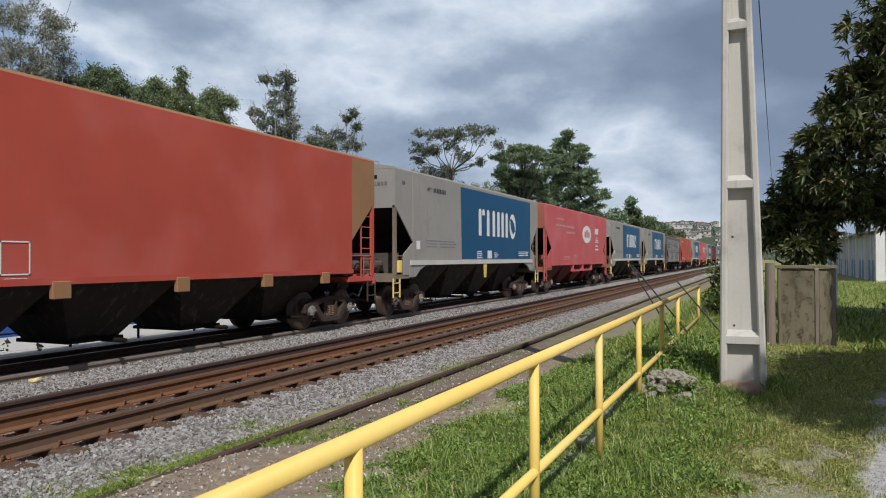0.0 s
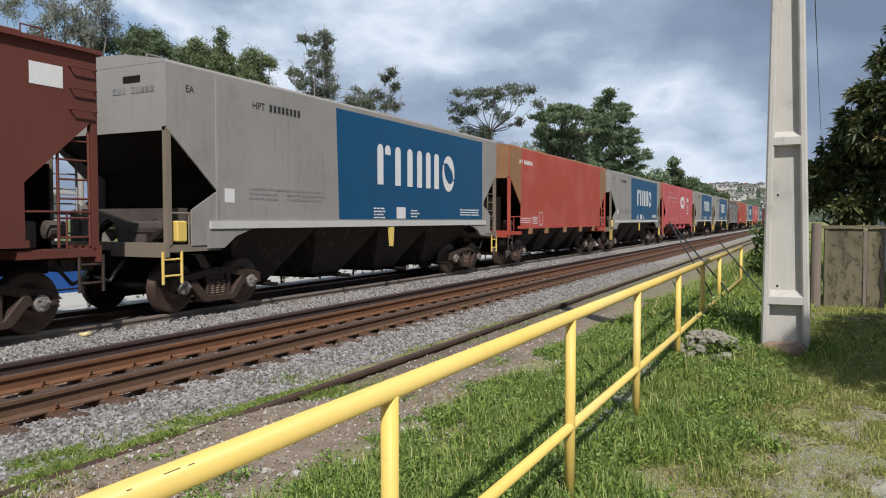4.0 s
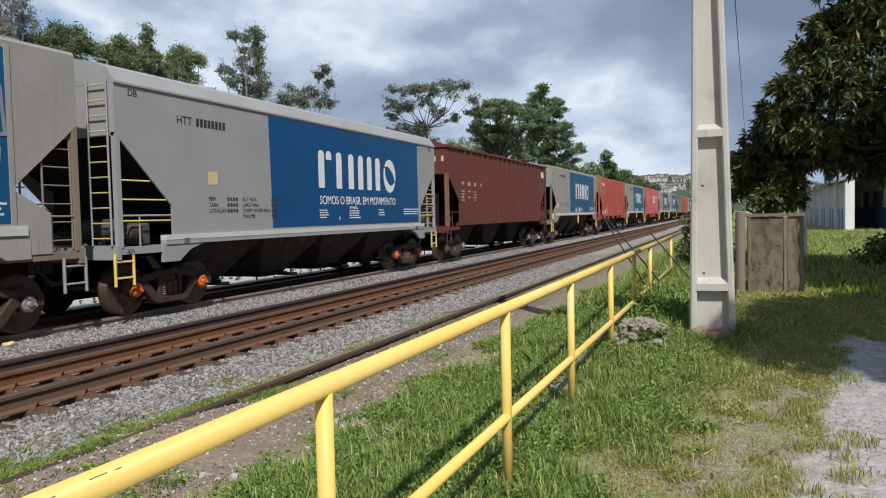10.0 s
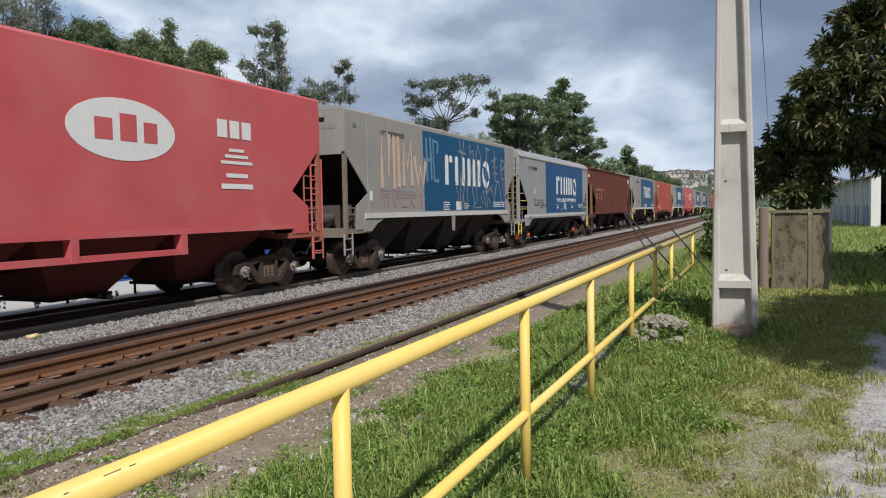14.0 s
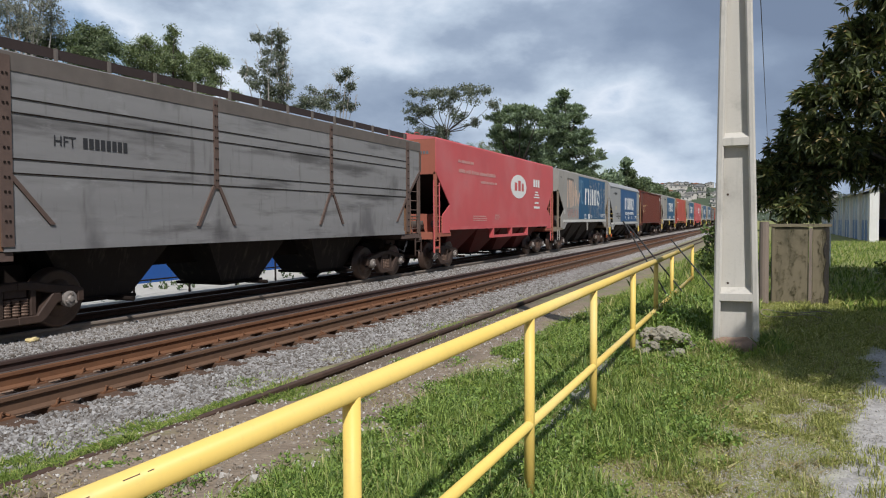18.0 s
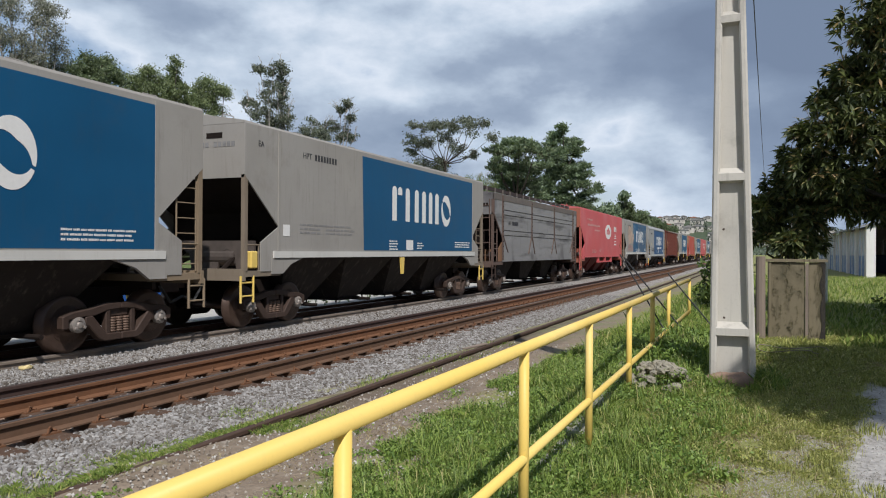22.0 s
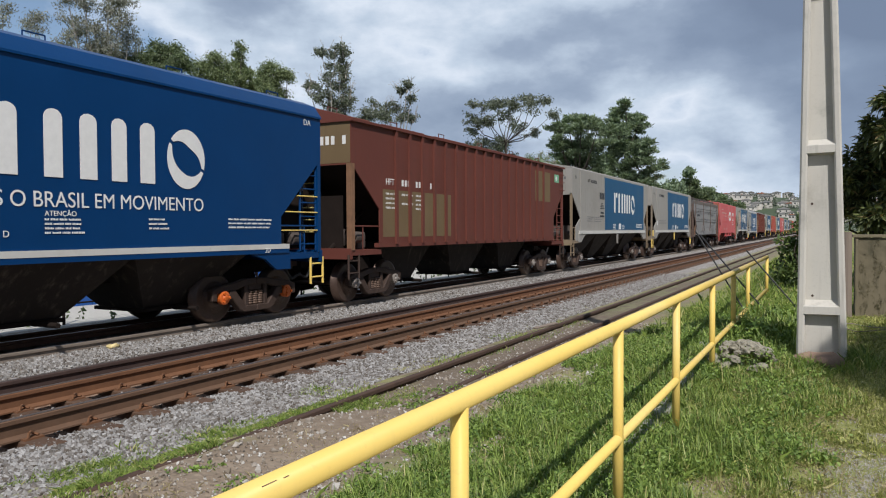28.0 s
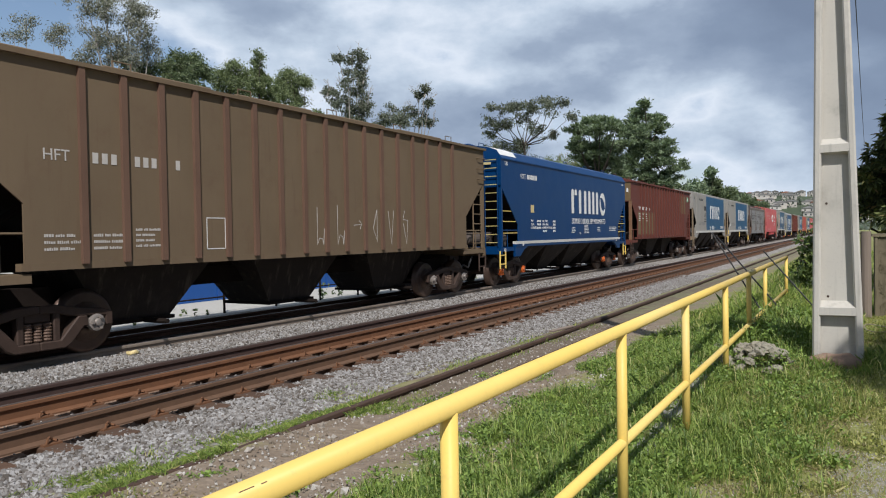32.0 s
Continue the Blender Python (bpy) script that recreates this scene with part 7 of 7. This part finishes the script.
blades("grass", "lush green grass beside the railing", scatter(112000, -2.5, 1.2, 2.2, 17, 1, shaggy), 0.04, 0.15, "grass", 1, 0.0027, 0.95)
weeds("low leafy weeds growing through the grass", scatter(15500, -2.4, 1.0, 2.2, 12, 6, weedy), 6, "weed", 0.12, 0.0155)
tufts("taller arching grass tufts beside the railing", scatter(1800, -2.1, 1.0, 2.4, 11, 41, shaggy), 0.09, 0.22, "grass", 41, 18, 0.0025, 0.04)
blades("grass", "short mown green grass in the yard", scatter(225000, -0.9, 3.4, 3.6, 14, 2, lawn), 0.02, 0.062, "mown", 2, 0.0017, 1.3)
tufts("yellowish tufts in the mown yard", scatter(900, 0.1, 2.2, 3.8, 9.5, 42, lawn), 0.04, 0.11, "mown", 42, 22, 0.0017, 0.05)
tufts("scattered tufts on the gravel drive", scatter(26, 1.0, 2.2, 4.2, 8.5, 43, lambda x, y, r: on_drive(x, y)), 0.05, 0.13, "mown", 43, 60, 0.0028, 0.05)
weeds("small clover-like weeds in the mown yard", scatter(2600, 0.0, 2.6, 3.8, 11, 44, lawn), 44, "mown", 0.05, 0.013)
blades("dry_grass", "dry straw-coloured blades in the mown yard", scatter(30000, -0.2, 2.4, 3.6, 11, 12, lambda x, y, r: not on_drive(x, y)), 0.015, 0.07, "straw", 12, 0.0028, 0.9)
blades("grass", "green weeds along the disused rail", scatter(4000, -4.8, -3.4, 3, 14, 3, edge_tufts), 0.03, 0.10, "grass", 3, 0.004)
blades("grass", "green grass strip along the buried rail", scatter(26000, -4.7, -3.2, 3.4, 7.4, 33, strip), 0.02, 0.085, "grass", 33, 0.0028, 0.8)
blades("dry_grass", "dry straw-coloured grass on the bare dirt", scatter(7000, -3.5, -1.4, 2.2, 9, 4, lambda x, y, r: noise.noise((x * 1.2, y * 0.8, 8)) > 0.0), 0.015, 0.07, "straw", 4, 0.0035, 0.9)
weeds("scattered green weeds on the bare dirt", scatter(420, -3.4, -1.8, 2.6, 9, 45, lambda x, y, r: noise.noise((x * 2.1, y * 1.6, 31)) > 0.22), 45, "weed", 0.07, 0.016)
blades("grass", "rough grass beyond the pole and along the line", scatter(30000, -2.0, 7.5, 12, 46, 5, lambda x, y, r: not (0.8 < x < 1.9 and 11 < y < 13)), 0.08, 0.26, "grass", 5, 0.009)
blades("grass", "dense short grass round the board cabinet", scatter(26000, 0.6, 3.6, 9.3, 15, 46, lambda x, y, r: not on_drive(x, y)), 0.03, 0.11, "mown", 46, 0.006)
weeds("bushy weeds at the yard's edge", scatter(600, 4.3, 6.0, 19.5, 24, 47, lambda x, y, r: noise.noise((x, y, 3)) > -0.2), 47, "weed", 0.5, 0.06)


weeds("small weeds at the foot of the fence behind the train", scatter(130, -16.5, -13.3, 5, 34, 48, lambda x, y, r: noise.noise((x, y * 0.6, 13)) > 0.05, 1.0), 48, "leaf_dark", 0.28, 0.06)


def stones(name, label, n, x0, x1, y0, y1, smin, smax, seed, keep=None, mat="stone"):
    rng = np.random.default_rng(seed)
    P = np.stack([rng.uniform(x0, x1, n), y0 + (y1 - y0) * rng.random(n) ** 1.8, np.zeros(n)], 1)
    if keep:
        P = P[[keep(x, y) for x, y, _ in P]]
    n = len(P)
    P[:, 2] = [ground_z(x, y) + 0.004 for x, y, _ in P]
    base = np.array([(1, 0, 0), (-1, 0, 0), (0, 1, 0), (0, -1, 0), (0, 0, 0.8), (0, 0, -0.8)], float)
    tri = np.array([(0, 2, 4), (2, 1, 4), (1, 3, 4), (3, 0, 4), (2, 0, 5), (1, 2, 5), (3, 1, 5), (0, 3, 5)])
    q = rng.normal(size=(n, 3, 3))
    rot = np.linalg.qr(q)[0]
    s = smin + (smax - smin) * rng.random((n, 1, 1)) ** 1.6
    s = s * rng.uniform(0.6, 1.2, (n, 6, 1))
    v = (np.einsum("ij,njk->nik", base, rot) * s + P[:, None]).reshape(-1, 3)
    f = (np.arange(n)[:, None, None] * 6 + tri[None]).reshape(-1, 3)
    return tagged(soup(name, v.tolist(), f.tolist(), M[mat]), label, "stones", kind="stuff")


stones("ballast", "crushed grey granite ballast beside the rails", 42000, -5.6, -4.15, 2.5, 32, 0.011, 0.040, 1)
stones("ballast", "crushed grey granite ballast beside the rails", 26000, -9.25, -7.55, 4, 40, 0.011, 0.038, 2)
stones("ballast", "sparse stones between rusty rails", 1600, -7.3, -5.85, 3, 30, 0.012, 0.03, 3)
stones("gravel", "pale loose gravel of the drive", 22000, 0.9, 3.2, 3.6, 9.5, 0.003, 0.010, 4, lambda x, y: x > 0.1 + 0.188 * y, "gravel_pale")
stones("gravel", "loose stones on the bare dirt", 11000, -3.9, -1.6, 2.3, 14, 0.004, 0.022, 5, None, "pebble")
stones("gravel", "patches of pale gravel showing through the mown grass", 46000, 0.2, 1.7, 3.6, 7.6, 0.0025, 0.007, 6, lambda x, y: inside(x, y, STONY), "gravel_pale")
stones("gravel", "pebbles on the bare earth in the grass", 9000, -0.4, 1.2, 3.6, 7.6, 0.003, 0.010, 8, lambda x, y: inside(x, y, BARE), "pebble")
stones("gravel", "loose pale stones on the bare dirt strip", 320, -3.5, -1.8, 2.6, 10, 0.018, 0.05, 7, None, "pebble")


def boulder(rng, i, r, sc):
    bm = bmesh.new()
    bmesh.ops.create_icosphere(bm, subdivisions=2, radius=r)
    for v in bm.verts:
        k = 1 + 0.6 * noise.noise(v.co / r * 1.3 + Vector((i * 3, 0, 0))) + 0.3 * noise.noise(v.co / r * 3.7 + Vector((0, i * 5, 0)))
        v.co = Vector((v.co.x * sc[0], v.co.y * sc[1], v.co.z * sc[2])) * k
    return bm


def rubble():
    rng = random.Random(7)
    zg = ground_z(-0.13, 8.72)
    root = thing("rubble_mound", "heap of pale broken stone overgrown with weeds", "rubble", (-0.2, 8.68, zg - 0.01))
    for i in range(52):
        dx, dy = max(-0.3, min(0.3, rng.gauss(0, 0.15))), max(-0.3, min(0.3, rng.gauss(0, 0.13)))
        high = max(0.0, 1 - (dx / 0.34) ** 2 - (dy / 0.34) ** 2)
        s = part("stone", boulder(rng, i, rng.uniform(0.03, 0.08), (rng.uniform(0.9, 1.5), rng.uniform(0.8, 1.2), rng.uniform(0.6, 0.95))), M["rock"], root)
        s.location = (dx, dy, 0.03 + 0.22 * high * rng.uniform(0.75, 1.0))
        s.rotation_euler = (rng.uniform(-0.5, 0.5), rng.uniform(-0.5, 0.5), rng.uniform(0, 3))
    def around(n, sx, sy, lift):
        return [(-0.13 + rng.gauss(0, sx), 8.62 + rng.gauss(0, sy), zg + rng.uniform(0, lift)) for _ in range(n)]
    weeds("leafy weeds growing over the rubble", around(150, 0.2, 0.2, 0.14), 16, "weed", 0.09, 0.014)
    blades("grass", "weeds growing round the rubble", [(x, y - 0.3, ground_z(x, y - 0.3)) for x, y, _ in around(600, 0.3, 0.1, 0)], 0.04, 0.12, "grass", 15, 0.004)
    blades("grass", "tall weeds round the foot of the pole", [(0.88 + rng.gauss(0, 0.1), 8.95 + rng.gauss(0, 0.15), ground_z(0.9, 9) - 0.01) for _ in range(900)] + [(0.5 + rng.uniform(-0.3, 0.3), 8.6 + rng.gauss(0, 0.06), ground_z(0.5, 8.6) - 0.01) for _ in range(500)], 0.06, 0.24, "grass", 17, 0.005)
    weeds("tall dark weeds tangled behind the rubble", [(rng.uniform(-0.42, 0.3), rng.uniform(9.5, 12.0), ground_z(0, 10.5)) for _ in range(330)], 18, "weed", 0.2, 0.03)
    tufts("long wiry grass between the railing and the pole", [(rng.uniform(-0.42, 0.3), rng.uniform(9.4, 12.2), ground_z(0, 10.5)) for _ in range(60)], 0.16, 0.36, "grass", 19, 18, 0.0045, 0.06)
    foot = thing("soil_mound", "reddish-brown soil heaped against the pole's foot", "soil", (0.5, 8.93, ground_z(0.5, 8.93)))
    part("soil", boulder(rng, 40, 0.2, (1.15, 0.6, 0.75)), M["red_soil"], foot, smooth=True)
    sticks = thing("leaning_rods", "thin dark steel rods leaning over the railing end", "rod", (-0.35, 12.3, 0.1))
    for a, b in (((0.0, 0, 0.0), (-0.95, 0.4, 1.5)), ((0.45, -0.6, 0.0), (-0.9, 0.5, 1.45)), ((0.75, 0.1, 0.1), (-0.2, 0.5, 1.2))):
        bm = bmesh.new()
        tube(bm, a, b, 0.012, None, 6)
        part("rod", bm, M["cable"], sticks)
    wire = thing("wire_loop", "loose loop of pale wire lying on the grass", "wire", (1.2, 10.9, ground_z(1.2, 10.9) + 0.05))
    bm = bmesh.new()
    pipe(bm, [(0.42 * math.cos(a * 0.35) - 0.1 * (a > 15), 0.3 * math.sin(a * 0.35), 0.03 + 0.03 * math.sin(a)) for a in range(18)], 0.006, 5)
    tagged(part("strand", bm, M["rail_grey"], wire), kind="stuff")
    # added pale board imitates the highlight on the siding's rail head
    plank = thing("rail_glint", "pale strip standing in for the bright highlight on the disused rail", "plank", (-3.72, 12.4, 0.008))
    plank.rotation_euler = (0, 0, -0.12)
    bm = bmesh.new()
    box(bm, -0.045, 0.045, -0.4, 0.4, -0.03, 0.0)
    bevelled(bm, 0.006)
    part("board", bm, M["post_wood"], plank)
    scrap = thing("plastic_scrap", "crumpled yellow plastic scrap on the ballast", "litter", (-9.0, 7.9, -0.09))
    bm = bmesh.new()
    bmesh.ops.create_icosphere(bm, subdivisions=2, radius=0.13)
    for v in bm.verts:
        v.co *= 0.7 + 0.6 * noise.noise(v.co * 14)
        v.co.z *= 0.5
    part("sheet", bm, M["notice"], scrap)


rubble()


def kerb():
    root = thing("kerb", "low weathered concrete kerb overgrown with grass", "kerb", (-0.68, 0, 0), kind="structure")
    rng = random.Random(12)
    y = 4.6
    while y < 9.4:
        bm = bmesh.new()
        w = rng.uniform(0.85, 1.0)
        z = ground_z(-0.68, y + 0.5)
        box(bm, -0.09, 0.09, y, y + w, z - 0.15, z + 0.03 + rng.uniform(-0.012, 0.012))
        bevelled(bm, 0.015)
        part("kerb_stone", bm, M["kerb"], root)
        y += w + 0.03


kerb()


# ---- movement ----
def run(t):
    """Metres that the train has gone at t seconds."""
    return 5.13 * t + 0.00675 * t * t


def motions():
    for y, car in WAGONS:
        walk(car, [(t, pose(TX, y + run(t), 0)) for t in range(0, 33, 2)])
    for w, _ in WHEELS:
        yaxis = w.location.y
        rows = [(k / 8, pose(0, yaxis, 0.455, -math.degrees(run(k / 8) / 0.45) % 360, 0, 0)) for k in range(0, 257)]
        walk(w, rows)


motions()
